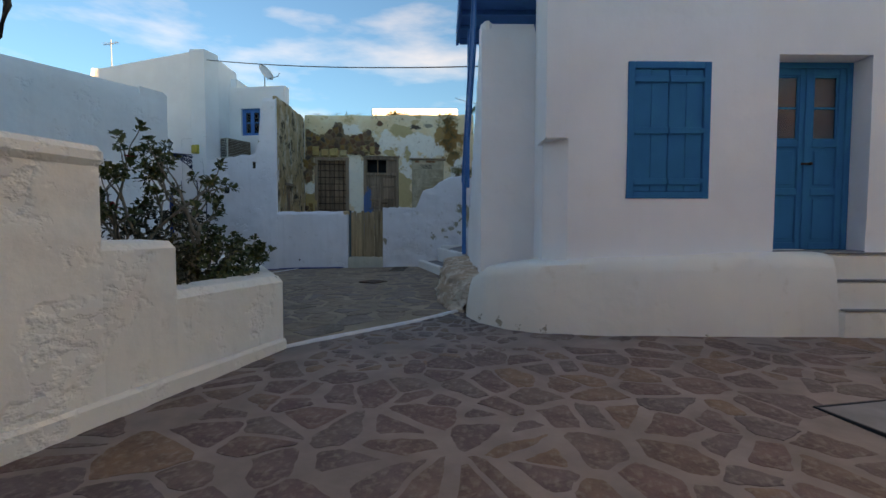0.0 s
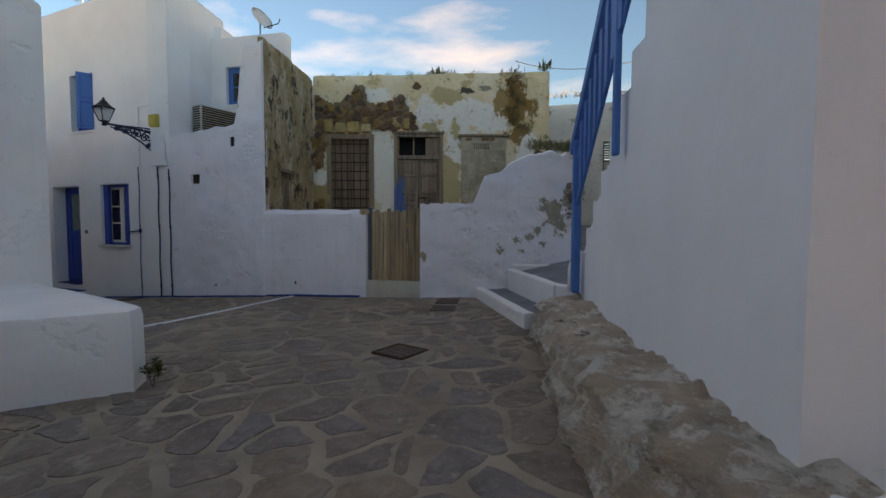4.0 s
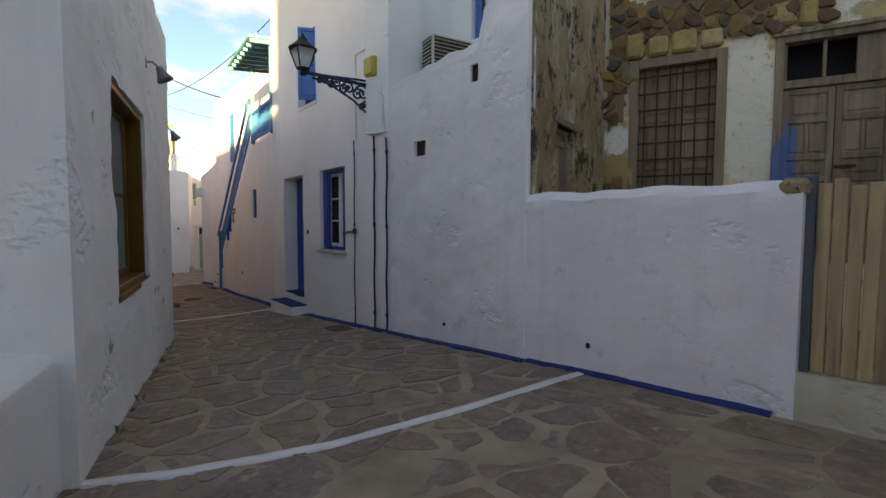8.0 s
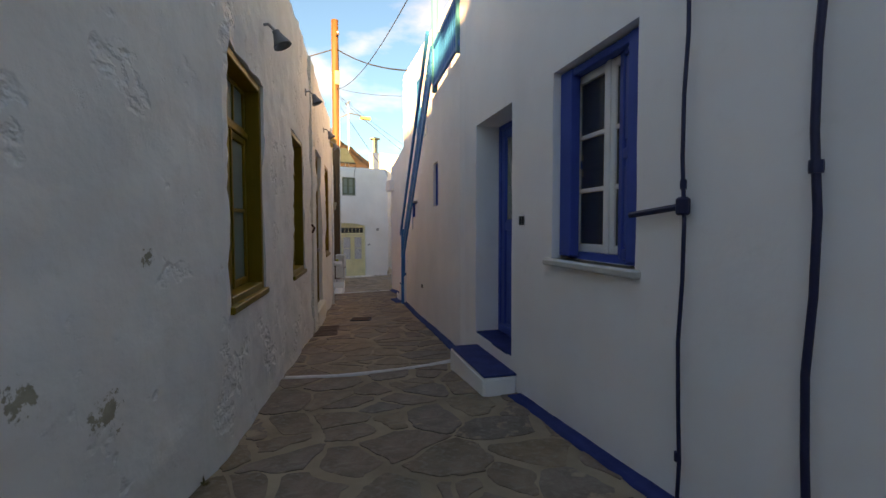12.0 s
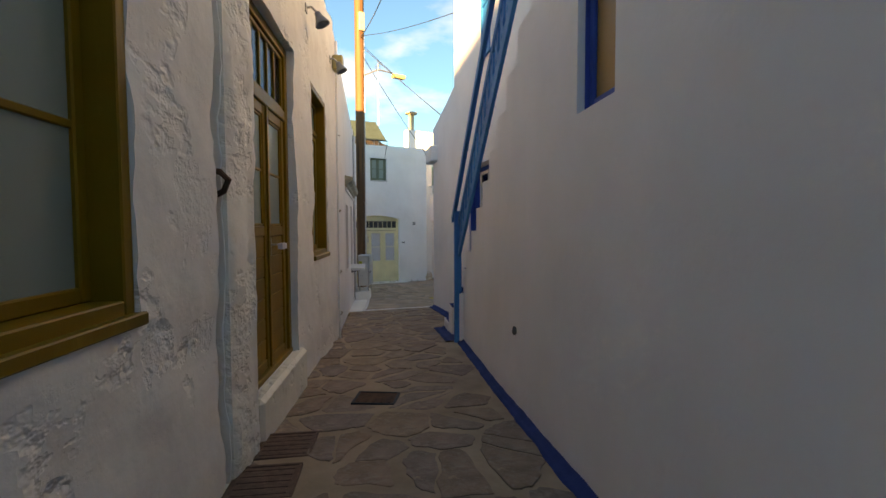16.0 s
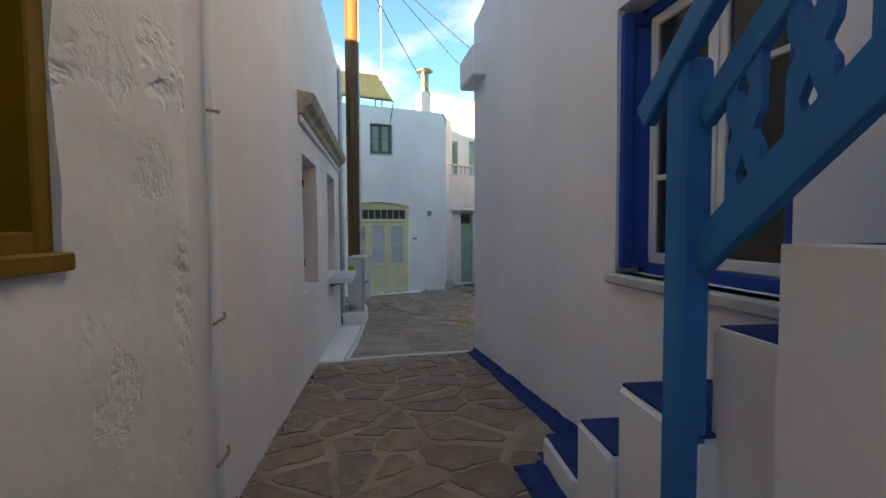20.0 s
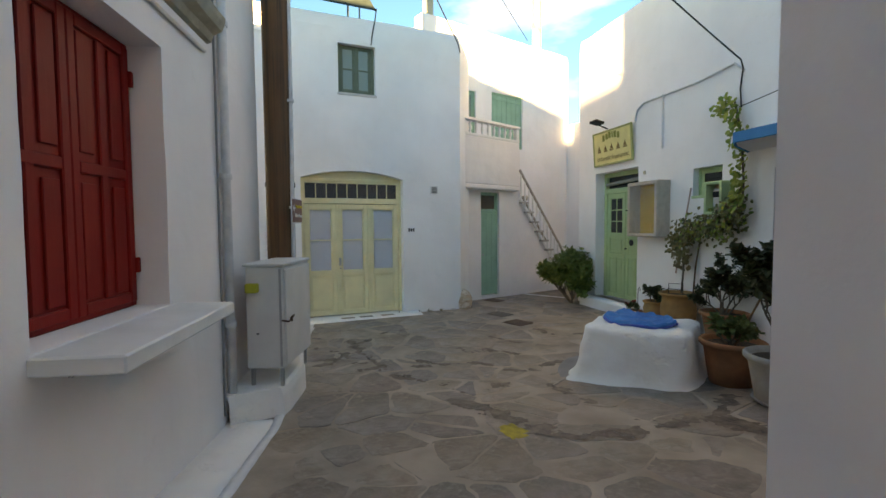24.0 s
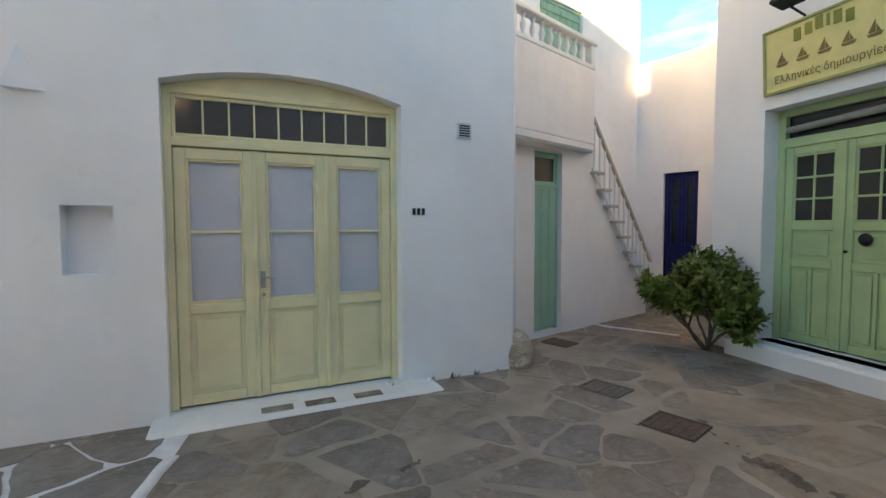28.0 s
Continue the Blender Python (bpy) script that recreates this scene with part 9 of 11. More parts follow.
def bed_shrubs():
    """Garden bushes behind the stepped wall."""
    shrub("hibiscus_bush", (-2.32, 4.05, 0.68), [((-0.5, 0.1, 0.9), 0.62), ((0.25, 0.15, 1), 0.66), ((-0.9, -0.2, 0.7), 0.6)], leaf_hibiscus, "tall sparse hibiscus bush with a few red flowers in the bed", "bush", 5, 3, (0.062, 0.042), 6, 0.8, 0.12, 0.030, 3, 0.75, wood=pale_bark)
    shrub("hibiscus_bush", (-2.95, 3.75, 0.68), [((-0.3, 0.0, 1), 0.55), ((0.2, -0.2, 1), 0.5), ((-0.8, 0.2, 0.8), 0.5)], leaf_hibiscus, "dark red-tinged bush behind the garden wall", "bush", 8, 3, (0.06, 0.04), 7, 0.85, 0.10, 0.024, 5, 0.45, wood=pale_bark)
    rng = random.Random(4)
    t = thing("low_shrub", Matrix.Translation((-2.2, 4.2, 0.68)), "dense low olive-green shrub filling the bed", "shrub")
    for c, r, n, m in (((0.1, 0.1, 0.24), (0.36, 0.45, 0.34), 260, leaf_olive), ((0.02, -0.55, 0.2), (0.22, 0.3, 0.32), 130, leaf_brown), ((-0.35, 0.2, 0.42), (0.35, 0.5, 0.40), 220, leaf_brown), ((-0.9, -0.2, 0.4), (0.5, 0.5, 0.35), 160, leaf_brown)):
        lb = bmesh.new()
        for i in range(n):
            d = rand_dir(rng, -0.6)
            q = rng.uniform(0.55, 1.08) + 0.18 * noise.noise(d * 2.5 + Vector(c))
            o = Vector(c) + Vector((d.x * r[0], d.y * r[1], d.z * r[2])) * q
            if o.x > 0.30 + 0.0 * o.y:
                o.z = max(o.z, 0.2)
            rosette(lb, rng, o, (d + Vector((0, 0, 0.4))).normalized(), 7, 0.05, 0.032)
        part("foliage", lb, m, t)
    wb = bmesh.new()
    for i in range(16):
        a = rng.uniform(0, 6.28)
        tube(wb, [(0.0, 0.0, 0), (0.12 * math.cos(a), 0.2 * math.sin(a), 0.2), (0.3 * math.cos(a), 0.4 * math.sin(a), 0.42)], 0.010, 5, 0.004)
    part("stem", wb, bark, t)
    shrub("dry_geranium", (-2.12, 4.72, 0.72), [((0.5, 0.15, 0.9), 0.26), ((0.1, 0.3, 1), 0.24), ((0.7, -0.2, 0.6), 0.24), ((-0.2, 0.2, 1), 0.22)], leaf_olive, "leggy half-dry geranium at the end of the bed", "plant", 21, 2, (0.05, 0.04), 4, 0.7, 0.1, 0.011, 0, 0.6)
    shrub("wall_weed", (-3.06, 7.66, gz(-3.1, 7.6)), [((0.2, 0.2, 1), 0.12), ((-0.2, 0.1, 1), 0.1)], leaf_olive, "small weed sprouting at the wall foot", "plant", 25, 1, (0.035, 0.025), 5, 0.7, 0.1, 0.005)


bed_shrubs()


def tufts(name, places, mat, label, hgt=(0.12, 0.3), seed=3, n=14, wd=0.012):
    """Tufts of dry grass and weeds, many blades in one mesh."""
    rng = random.Random(seed)
    bm = bmesh.new()
    for x, y, z, sz in places:
        for i in range(n):
            o = Vector((x + rng.gauss(0, 0.05 * sz), y + rng.gauss(0, 0.04 * sz), z))
            d = (Vector((0, 0, 1)) + rand_dir(rng, -0.2) * 0.7).normalized()
            leaf_blade(bm, o, d, rand_dir(rng, -1), rng.uniform(*hgt) * sz, wd * sz + 0.006, 0.2)
    return tagged(part(name, bm, mat, None), label, "weeds", "", "stuff")


def ruin_weeds():
    rng = random.Random(9)
    top = F_ruin

    def on(s, dz=0.0, d=0.2):
        p = top.at(s, 4.86 + 0.03 * s + dz, d).translation
        return (p.x, p.y, p.z)
    tufts("dry_weeds", [(*on(rng.uniform(0.3, 5.3), -0.02), rng.uniform(0.4, 0.8)) for i in range(26)], leaf_dry, "dry grass growing along the ruin's wall top", (0.08, 0.25), 3, 9, 0.006)
    tufts("green_weeds", [(*on(2.9 + rng.uniform(-0.22, 0.22), -0.02), rng.uniform(0.5, 1.0)) for i in range(9)] + [(*on(5.35, 0.0), 1.4), (*on(5.4, 0.05), 1.3)], leaf_olive, "green weeds on the ruin's wall top", (0.10, 0.26), 7, 12, 0.016)
    tufts("hanging_dry_vine", [(F_ruin.at(4.62 + rng.gauss(0, 0.13), 0, -0.03).translation.x, F_ruin.at(4.65, 0, -0.05).translation.y, 4.95 - 0.026 * i, 0.85) for i in range(52)], leaf_dry, "withered brown creeper hanging down the ruin's plaster", (0.08, 0.22), 13, 9, 0.008)
    spots = []
    for i in range(48):
        u = rng.random()
        spots.append((0.33 + 0.55 * u + rng.gauss(0, 0.05), 12.25 + rng.uniform(-0.15, 0.2), 2.66 + 0.10 * rng.random() + 0.22 * math.exp(-((u - 0.25) / 0.2) ** 2) * rng.random(), rng.uniform(0.7, 1.2)))
    tufts("wall_top_scrub", spots, leaf_scrub, "grey-green scrub behind the end of the yard wall", (0.04, 0.12), 17, 26, 0.005)
    heap = bmesh.new()
    bmesh.ops.create_icosphere(heap, subdivisions=4, radius=1.0)
    for v in heap.verts:
        v.co = Vector((0.48 + v.co.x * 0.52, 12.35 + v.co.y * 0.22, 2.08 + v.co.z * 0.60)) + v.co * 0.10 * noise.noise(v.co * 4) + v.co * 0.05 * noise.noise(v.co * 11)
    tagged(part("earth_heap", heap, plain("dry_brown_earth", (0.30, 0.20, 0.12), 0.95, 0, 0.5, 8.0, 0.8), None), "heap of dry brown earth behind the yard wall end", "earth", "", "structure")
    far = [(x, 19.0 - (x - 0.9) * 0.127 + 0.2, 5.35, rng.uniform(0.6, 1.3)) for x in [rng.uniform(1.4, 6.5) for i in range(22)]]
    tufts("far_wall_weeds", far, leaf_dry, "dry weeds on the far wall top", (0.1, 0.3), 19, 8, 0.012)
    foot = []
    for f, s0, s1, k in ((F_cafe, 2.8, 4.1, 8), (F_l1, 0.3, 4.3, 10), (F_l3, 0.4, 3.0, 4)):
        for i in range(k):
            p = f.at(rng.uniform(s0, s1), 0, -0.03).translation
            foot.append((p.x, p.y, gz(p.x, p.y), rng.uniform(0.12, 0.3)))
    tufts("dry_litter", foot, leaf_dry, "dry leaves and grit caught at the wall foot", (0.1, 0.3), 23, 6, 0.02)


ruin_weeds()


def pot(name, x, y, prof, mat, label, saucer=None, z=None, fill=None):
    t = thing(name, Matrix.Translation((x, y, (gz(x, y) if z is None else z) + 0.012)), label, "plant pot")
    r1, h = prof[-1]
    inner = [(r1 - 0.02, h), (r1 - 0.035, h - 0.03), (max(0.03, r1 - 0.05), h - 0.07), (0.01, h - 0.072)]
    part("body", lathe(prof + inner, 28), mat, t, "", True)
    part("soil", lathe([(max(0.03, r1 - 0.045), h - 0.062), (r1 - 0.05, h - 0.045), (0.01, h - 0.04)], 20), soil, t, "dark potting soil")
    if saucer:
        part("saucer", lathe([(saucer * 0.8, 0.0), (saucer, 0.03), (saucer, 0.04), (saucer - 0.02, 0.035), (0.02, 0.012)], 28), mat, t).location = (0, 0, -0.01)
    return t


def tapered(r0, r1, h, rim=0.02, rh=0.04):
    return [(r0, 0.0), (r0 + (r1 - r0) * 0.5, h * 0.5), (r1 - rim * 0.4, h - rh - 0.01), (r1 + rim * 0.2, h - rh), (r1 + rim, h - rh * 0.6), (r1 + rim, h - 0.008), (r1 + rim * 0.6, h)]


def square_plants():
    g = lambda x, y: gz(x, y) + 0.012
    pot("flower_pot", -25.48, 23.50, tapered(0.07, 0.095, 0.16, 0.012, 0.03), terracotta, "small terracotta pot beside the green door")
    shrub("potted_geranium", (-25.48, 23.50, g(-25.75, 23.5) + 0.11), [((0.3, 0.2, 1), 0.11), ((-0.4, 0.1, 1), 0.12), ((0.0, -0.4, 1), 0.11), ((-0.6, -0.3, 0.6), 0.12)], leaf_green, "small geranium with red flowers in a terracotta pot", "plant", 31, 1, (0.04, 0.028), 5, 0.7, 0.1, 0.006, 3)
    part("hook", tubes([[(0, 0, 0.1), (0.0, 0.0, 0.36), (0.01, 0.0, 0.44), (0.03, 0, 0.47), (0.05, 0, 0.44), (0.045, 0, 0.41)]], 0.006, 6), rust, shrub("potted_sprout", (-25.45, 23.50, g(-25.75, 23.5) + 0.1), [((0.2, 0.1, 1), 0.08)], leaf_green, "small sprout with a rusty hook stuck in its pot", "plant", 32, 1, (0.03, 0.02), 3))
    pot("flower_pot", -24.97, 23.36, [(0.125, 0.0), (0.15, 0.05), (0.185, 0.2), (0.19, 0.28), (0.17, 0.34), (0.185, 0.37), (0.20, 0.38), (0.195, 0.395)], orange_clay, "round-bellied orange clay pot on a saucer", 0.18)
    shrub("potted_succulent", (-24.97, 23.36, g(-25.4, 23.42) + 0.33), [((0.5, 0.1, 1), 0.16), ((-0.6, 0.0, 1), 0.18), ((0, -0.5, 1), 0.16), ((0.1, 0.5, 1), 0.15), ((0, 0, 1), 0.16)], leaf_dark, "dark rounded foliage plant in an orange clay pot", "plant", 33, 1, (0.065, 0.055), 8, 0.8, 0.05, 0.010)
    pot("clay_urn", -24.43, 23.19, [(0.15, 0.0), (0.17, 0.04), (0.22, 0.15), (0.25, 0.30), (0.245, 0.40), (0.22, 0.48), (0.225, 0.54), (0.265, 0.565), (0.275, 0.585), (0.265, 0.60)], orange_clay, "large orange clay urn holding the vine", 0.22)
    cg = thing("wire_stand", Matrix.Translation((-24.56, 23.14, g(-25.1, 23.2) + 0.52)), "small black wire rack standing in the urn", "plant rack")
    part("wire", tubes([[(0, 0, 0), (0, 0, 0.22), (0.24, 0.0, 0.24), (0.24, 0, 0.02)], [(0.0, 0, 0.14), (0.24, 0, 0.15)]], 0.006, 6), iron, cg)
    # vine from the urn across the wall and up beside the meter box
    rng = random.Random(41)
    f = F_green
    v = thing("grape_vine", Matrix.Translation((0, 0, 0)), "climbing vine with yellowing green leaves trained over the wall", "vine")
    s0 = f.s(-24.43, 23.19)
    path = [(s0, -0.62, -0.25), (3.24, -0.3, -0.18), (3.15, 0.0, -0.10), (3.12, 0.22, -0.09), (3.35, 0.34, -0.08), (3.7, 0.37, -0.08), (4.0, 0.42, -0.08), (4.13, 0.65, -0.08), (4.14, 0.95, -0.08), (4.10, 1.35, -0.07), (4.03, 1.75, -0.06), (3.95, 2.06, -0.06), (3.72, 1.98, -0.06)]
    pts = [f.at(s, z, d).translation for s, z, d in path]
    part("stem", tubes([pts], 0.014, 7), bark, v, "", True)
    out = -f.y
    # low leaves get the copy with shade in its colour, upper ones the bright one
    for lo, hi, n, wide, m in ((2, 7, 620, 0.15, leaf_vine_shade), (3, 8, 160, 0.15, leaf_vine), (7, 12, 300, 0.075, leaf_vine)):
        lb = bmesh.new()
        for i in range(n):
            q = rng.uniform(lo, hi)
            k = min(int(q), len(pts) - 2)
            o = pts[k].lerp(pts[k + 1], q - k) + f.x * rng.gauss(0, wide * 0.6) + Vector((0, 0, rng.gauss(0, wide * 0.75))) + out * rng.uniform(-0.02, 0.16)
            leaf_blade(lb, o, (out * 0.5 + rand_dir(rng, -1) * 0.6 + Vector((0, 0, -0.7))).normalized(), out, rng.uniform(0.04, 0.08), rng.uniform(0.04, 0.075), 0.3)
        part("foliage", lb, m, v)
    lb = bmesh.new()
    for i in range(40):
        o = f.at(3.17 + rng.gauss(0, 0.07), rng.uniform(-0.25, 0.25), -0.12 + rng.gauss(0, 0.04)).translation
        leaf_blade(lb, o, (out * 0.5 + rand_dir(rng, -1) * 0.6 + Vector((0, 0, -0.7))).normalized(), out, 0.08, 0.08, 0.3)
    part("foliage", lb, leaf_dry, v, "browning lower leaves")
    st = thing("vine_stake", Matrix.Translation((-24.36, 23.36, g(-24.6, 23.4))), "thin weathered stake leaning on the wall", "stake")
    part("stick", tubes([[(0, 0, 0), (0.03, 0.06, 1.0), (0.16, 0.14, 2.15)]], 0.012, 6), pole_wood, st)
    # pots in front of the gate
    pot("flower_pot", -23.62, 23.02, tapered(0.19, 0.27, 0.44, 0.03, 0.06), terracotta, "terracotta pot with a rim against the wall")
    shrub("potted_jade_plant", (-23.62, 23.02, g(-23.85, 22.9) + 0.36), [((0.5, 0.1, 1), 0.34), ((-0.6, 0.1, 1), 0.36), ((0.0, -0.5, 1), 0.34), ((0.2, 0.5, 1), 0.34), ((-0.1, 0, 1), 0.38), ((-0.8, -0.3, 0.7), 0.3)], leaf_dark, "bushy dark green jade plant in a terracotta pot", "plant", 35, 2, (0.055, 0.042), 10, 0.75, 0.15, 0.014, 0, 0.1)
    pot("flower_pot", -22.48, 21.40, tapered(0.19, 0.255, 0.41, 0.03, 0.06), terracotta, "big terracotta pot with a thick rim beside the well")
    sp = shrub("potted_shrub", (-22.48, 21.40, g(-22.5, 21.7) + 0.36), [((0.5, 0.2, 0.9), 0.16), ((-0.6, 0.0, 0.8), 0.17), ((0.0, -0.5, 0.9), 0.16), ((-0.1, 0.5, 1), 0.18)], leaf_green, "spreading green plant with a stick in a big pot", "plant", 37, 1, (0.07, 0.055), 8, 0.8, 0.05, 0.010)
    part("stick", tubes([[(0.05, -0.05, 0.0), (0.16, 0.0, 0.3), (0.28, 0.05, 0.62)]], 0.009, 6), pole_wood, sp)
    # white pots, darkened in colour for the shade under the plants
    pot_dimmed = plain("shade_dimmed_white_plastic", (0.36, 0.355, 0.34), 0.6, 0, 0.3, 6.0, 0.3)
    pot("planter_pot", -21.89, 21.15, tapered(0.20, 0.27, 0.40, 0.025, 0.06), pot_dimmed, "white plastic planter pot near the gate", 0.23)
    shrub("potted_oleander", (-21.89, 21.15, g(-21.8, 21.3) + 0.33), [((0.2, 0.2, 1), 0.45), ((-0.3, 0.0, 1), 0.5), ((0.1, -0.3, 1), 0.42), ((-0.1, 0.4, 1), 0.5)], leaf_dark, "tall dark leafy plant in a white pot", "plant", 39, 2, (0.10, 0.06), 8, 0.6, 0.32, 0.012)
    pot("planter_pot", -22.15, 22.35, tapered(0.22, 0.28, 0.36, 0.025, 0.06), pot_dimmed, "white plastic pot in the corner by the gate")
    shrub("potted_fig", (-22.15, 22.35, g(-22.1, 22.3) + 0.3), [((0.2, 0.2, 1), 0.55), ((-0.3, 0.0, 1), 0.5), ((0.1, -0.3, 1), 0.5), ((-0.4, -0.4, 0.8), 0.4)], leaf_green, "broad-leaved green plant in a white pot", "plant", 43, 2, (0.11, 0.085), 7, 0.65, 0.28, 0.013)
    cb = shrub("corner_bush", (-27.41, 23.74, g(-27.6, 23.6)), [((0.7, -0.1, 1), 0.51), ((-0.8, -0.2, 1), 0.49), ((0.0, -0.6, 1), 0.49), ((0.1, 0.3, 1), 0.49), ((0.0, 0.0, 1), 0.55), ((0.9, -0.3, 0.9), 0.49), ((-0.8, -0.4, 0.9), 0.46), ((0.5, -0.6, 0.95), 0.44), ((-0.3, -0.7, 1.0), 0.44), ((0.4, -0.4, 1), 0.51)], leaf_bush, "rounded evergreen bush growing beside the green door", "bush", 45, 2, (0.10, 0.05), 17, 0.75, 0.13, 0.018, 0, 0.0)
    rng = random.Random(46)
    lb = bmesh.new()
    for i in range(300):
        d = rand_dir(rng, -0.55)
        q = rng.uniform(0.6, 1.0) * (1 + 0.22 * noise.noise(d * 2.2))
        o = Vector((0.02, -0.02, 0.76)) + Vector((d.x * 0.46, d.y * 0.40, d.z * 0.42)) * q
        rosette(lb, rng, o, (d + Vector((0, 0, 0.3))).normalized(), 7, 0.075, 0.036)
    part("foliage", lb, leaf_bush, cb)
    pot("flower_pot", 1.55, 18.3, tapered(0.11, 0.16, 0.26, 0.02, 0.05), terracotta, "terracotta pot by the far door", None, 1.50)
    shrub("potted_sprout", (1.55, 18.3, 1.74), [((0.2, 0.1, 1), 0.1), ((-0.3, 0, 1), 0.1)], leaf_dark, "small dark plant in the far pot", "plant", 47, 1, (0.05, 0.03), 5)


square_plants()

# ---- roofs and the houses around, which close the place and shade it ----


def roof_slab(name, pts, z, label, thick=0.25):
    bm = bmesh.new()
    a = [bm.verts.new((x, y, z)) for x, y in pts]
    b = [bm.verts.new((x, y, z - thick)) for x, y in pts]
    n = len(pts)
    bm.faces.new(a)
    bm.faces.new(b[::-1])
    for i in range(n):
        bm.faces.new((a[i], b[i], b[(i + 1) % n], a[(i + 1) % n]))
    bmesh.ops.recalc_face_normals(bm, faces=bm.faces[:])
    return tagged(part(name, bm, white, None), label, "roof", "", "structure")


roof_slab("roof_left_house", [(-8.3, 4.4), (-5.55, 9.35), (-9.35, 11.55), (-17.25, 14.8), (-24.0, 17.0), (-25.0, 14.4), (-14, 8.0), (-11, 4.0)], 3.7, "flat whitewashed roof of the lane houses")
roof_slab("roof_house", [(-10.65, 14.3), (-6.7, 13.1), (-6.7, 18.0), (-10.65, 18.2)], 5.9, "flat whitewashed roof of the two-storey house")
roof_slab("roof_r2", [(-18.0, 17.3), (-12.7, 15.8), (-11.0, 19.5), (-18.0, 20.5)], 5.3, "flat whitewashed roof behind the stairs")
roof_slab("roof_r2_low", [(-20.35, 18.35), (-20.1, 17.95), (-18.0, 17.35), (-18.0, 24), (-20.5, 26)], 3.1, "flat whitewashed roof at the square")
roof_slab("roof_cafe", [(-28.1, 17.3), (-27.95, 21.3), (-28.7, 21.9), (-33, 22), (-33, 17.3)], 3.9, "flat whitewashed roof of the shop")
roof_slab("roof_green_house", [(-27.55, 24.15), (-23.0, 23.3), (-22, 30), (-27.0, 30)], 4.0, "flat whitewashed roof of the green-door house")
roof_slab("terrace_floor", [(-6.6, 13.05), (-4.5, 12.5), (-4.6, 14.8), (-6.6, 15.0)], 3.05, "terrace floor over the old wall")


def back_house(name, x0, x1, y0, y1, z0, z1, label, turn=0.0):
    ob = part(name, bbox(x0, x1, y0, y1, z0, z1, 0.05), white, None)
    if turn:
        ob.matrix_world = Matrix.Rotation(radians(turn), 4, "Z")
    return tagged(ob, label, "house", "", "structure")


# four unseen houses, added to close the yard and keep the sun off it
back_house("house_south_east", 8.2, 17.0, -14.0, -3.2, -1.0, 5.3, "unseen plain house added across the yard to cast shade")
back_house("house_east", 9.5, 17.0, -2.6, 3.2, -1.0, 5.2, "unseen plain house added east of the yard to cast shade")
back_house("house_south", -3.0, 8.0, -9.0, -1.7, -1.0, 5.6, "unseen plain house added behind the yard to cast shade")
back_house("house_south_west", -14.0, -3.6, -9.0, 3.4, -1.0, 5.0, "unseen plain house added behind the garden wall to cast shade")
# unseen upper body; its height is made up to shade the lane
back_house("blue_house_core", 1.6, 7.6, 5.5, 9.3, 1.0, 7.6, "unseen upper body of the blue-shuttered house, tall to cast shade")
back_house("house_west", -60.0, -50.0, 4.0, 20.0, -4.0, 4.6, "distant whitewashed house beyond the lane")
back_house("house_west_low", -46.0, -38.0, 6.0, 14.5, -4.0, 1.6, "distant low ochre-white house beyond the lane")
back_house("house_behind_ruin", -3.0, 0.6, 19.5, 24.0, 0.0, 6.25, "sunlit cream-white house behind the ruin")
back_house("house_north_east", 6.0, 12.0, 13.0, 22.0, 0.0, 5.2, "plain whitewashed house beyond the ramp")
# unseen block added to shade the upper wall beyond the square
roof_slab("upper_storey", [(-20.8, 13.9), (-15.2, 12.6), (-12.0, 11.2), (-12.8, 9.0), (-20.8, 11.9)], 4.95, "unseen block added on the lane houses to cast shade", 1.4)


def back_walls(name, pts, z0, z1, label):
    """Plain walls that close the hidden sides of a house."""
    bm = bmesh.new()
    for (ax, ay), (bx, by) in zip(pts, pts[1:]):
        d = Vector((bx - ax, by - ay, 0))
        m = Matrix.Translation((ax, ay, 0)) @ Matrix.Rotation(math.atan2(d.y, d.x), 4, "Z")
        box(bm, 0.0, d.length, -0.15, 0.15, z0, z1, 0.0, m)
    return tagged(part(name, bm, white, None), label, "wall", "", "structure")


back_walls("wall_back_left", [(-26.0, 14.55), (-20.8, 11.3), (-14.0, 8.0), (-11.0, 4.0), (-8.6, 4.2)], -1.5, 3.72, "plain whitewashed back walls of the lane houses")
back_walls("wall_back_house", [(-10.75, 14.5), (-10.75, 18.1), (-6.6, 17.9), (-6.6, 14.6)], -0.5, 5.9, "plain whitewashed back walls of the two-storey house")
back_walls("wall_back_r2", [(-12.5, 15.9), (-11.0, 19.5), (-18.0, 20.5), (-20.4, 23.2)], -1.0, 3.1, "plain whitewashed back walls of the corner house")
back_walls("wall_back_cafe", [(-28.3, 17.3), (-33.0, 17.3), (-33.0, 22.0), (-30.0, 22.0)], -1.6, 3.9, "plain whitewashed back walls of the shop")
back_walls("wall_back_green", [(-27.3, 26.6), (-27.0, 30.0), (-22.0, 30.0), (-20.7, 23.0)], -1.6, 4.0, "plain whitewashed back walls of the green-door house")
back_walls("wall_back_ruin", [(-4.4, 15.1), (-4.4, 19.2), (0.9, 19.3)], 0.0, 4.7, "plain back walls of the ruined house")

# ---- kerb lines, painted bands, covers ----


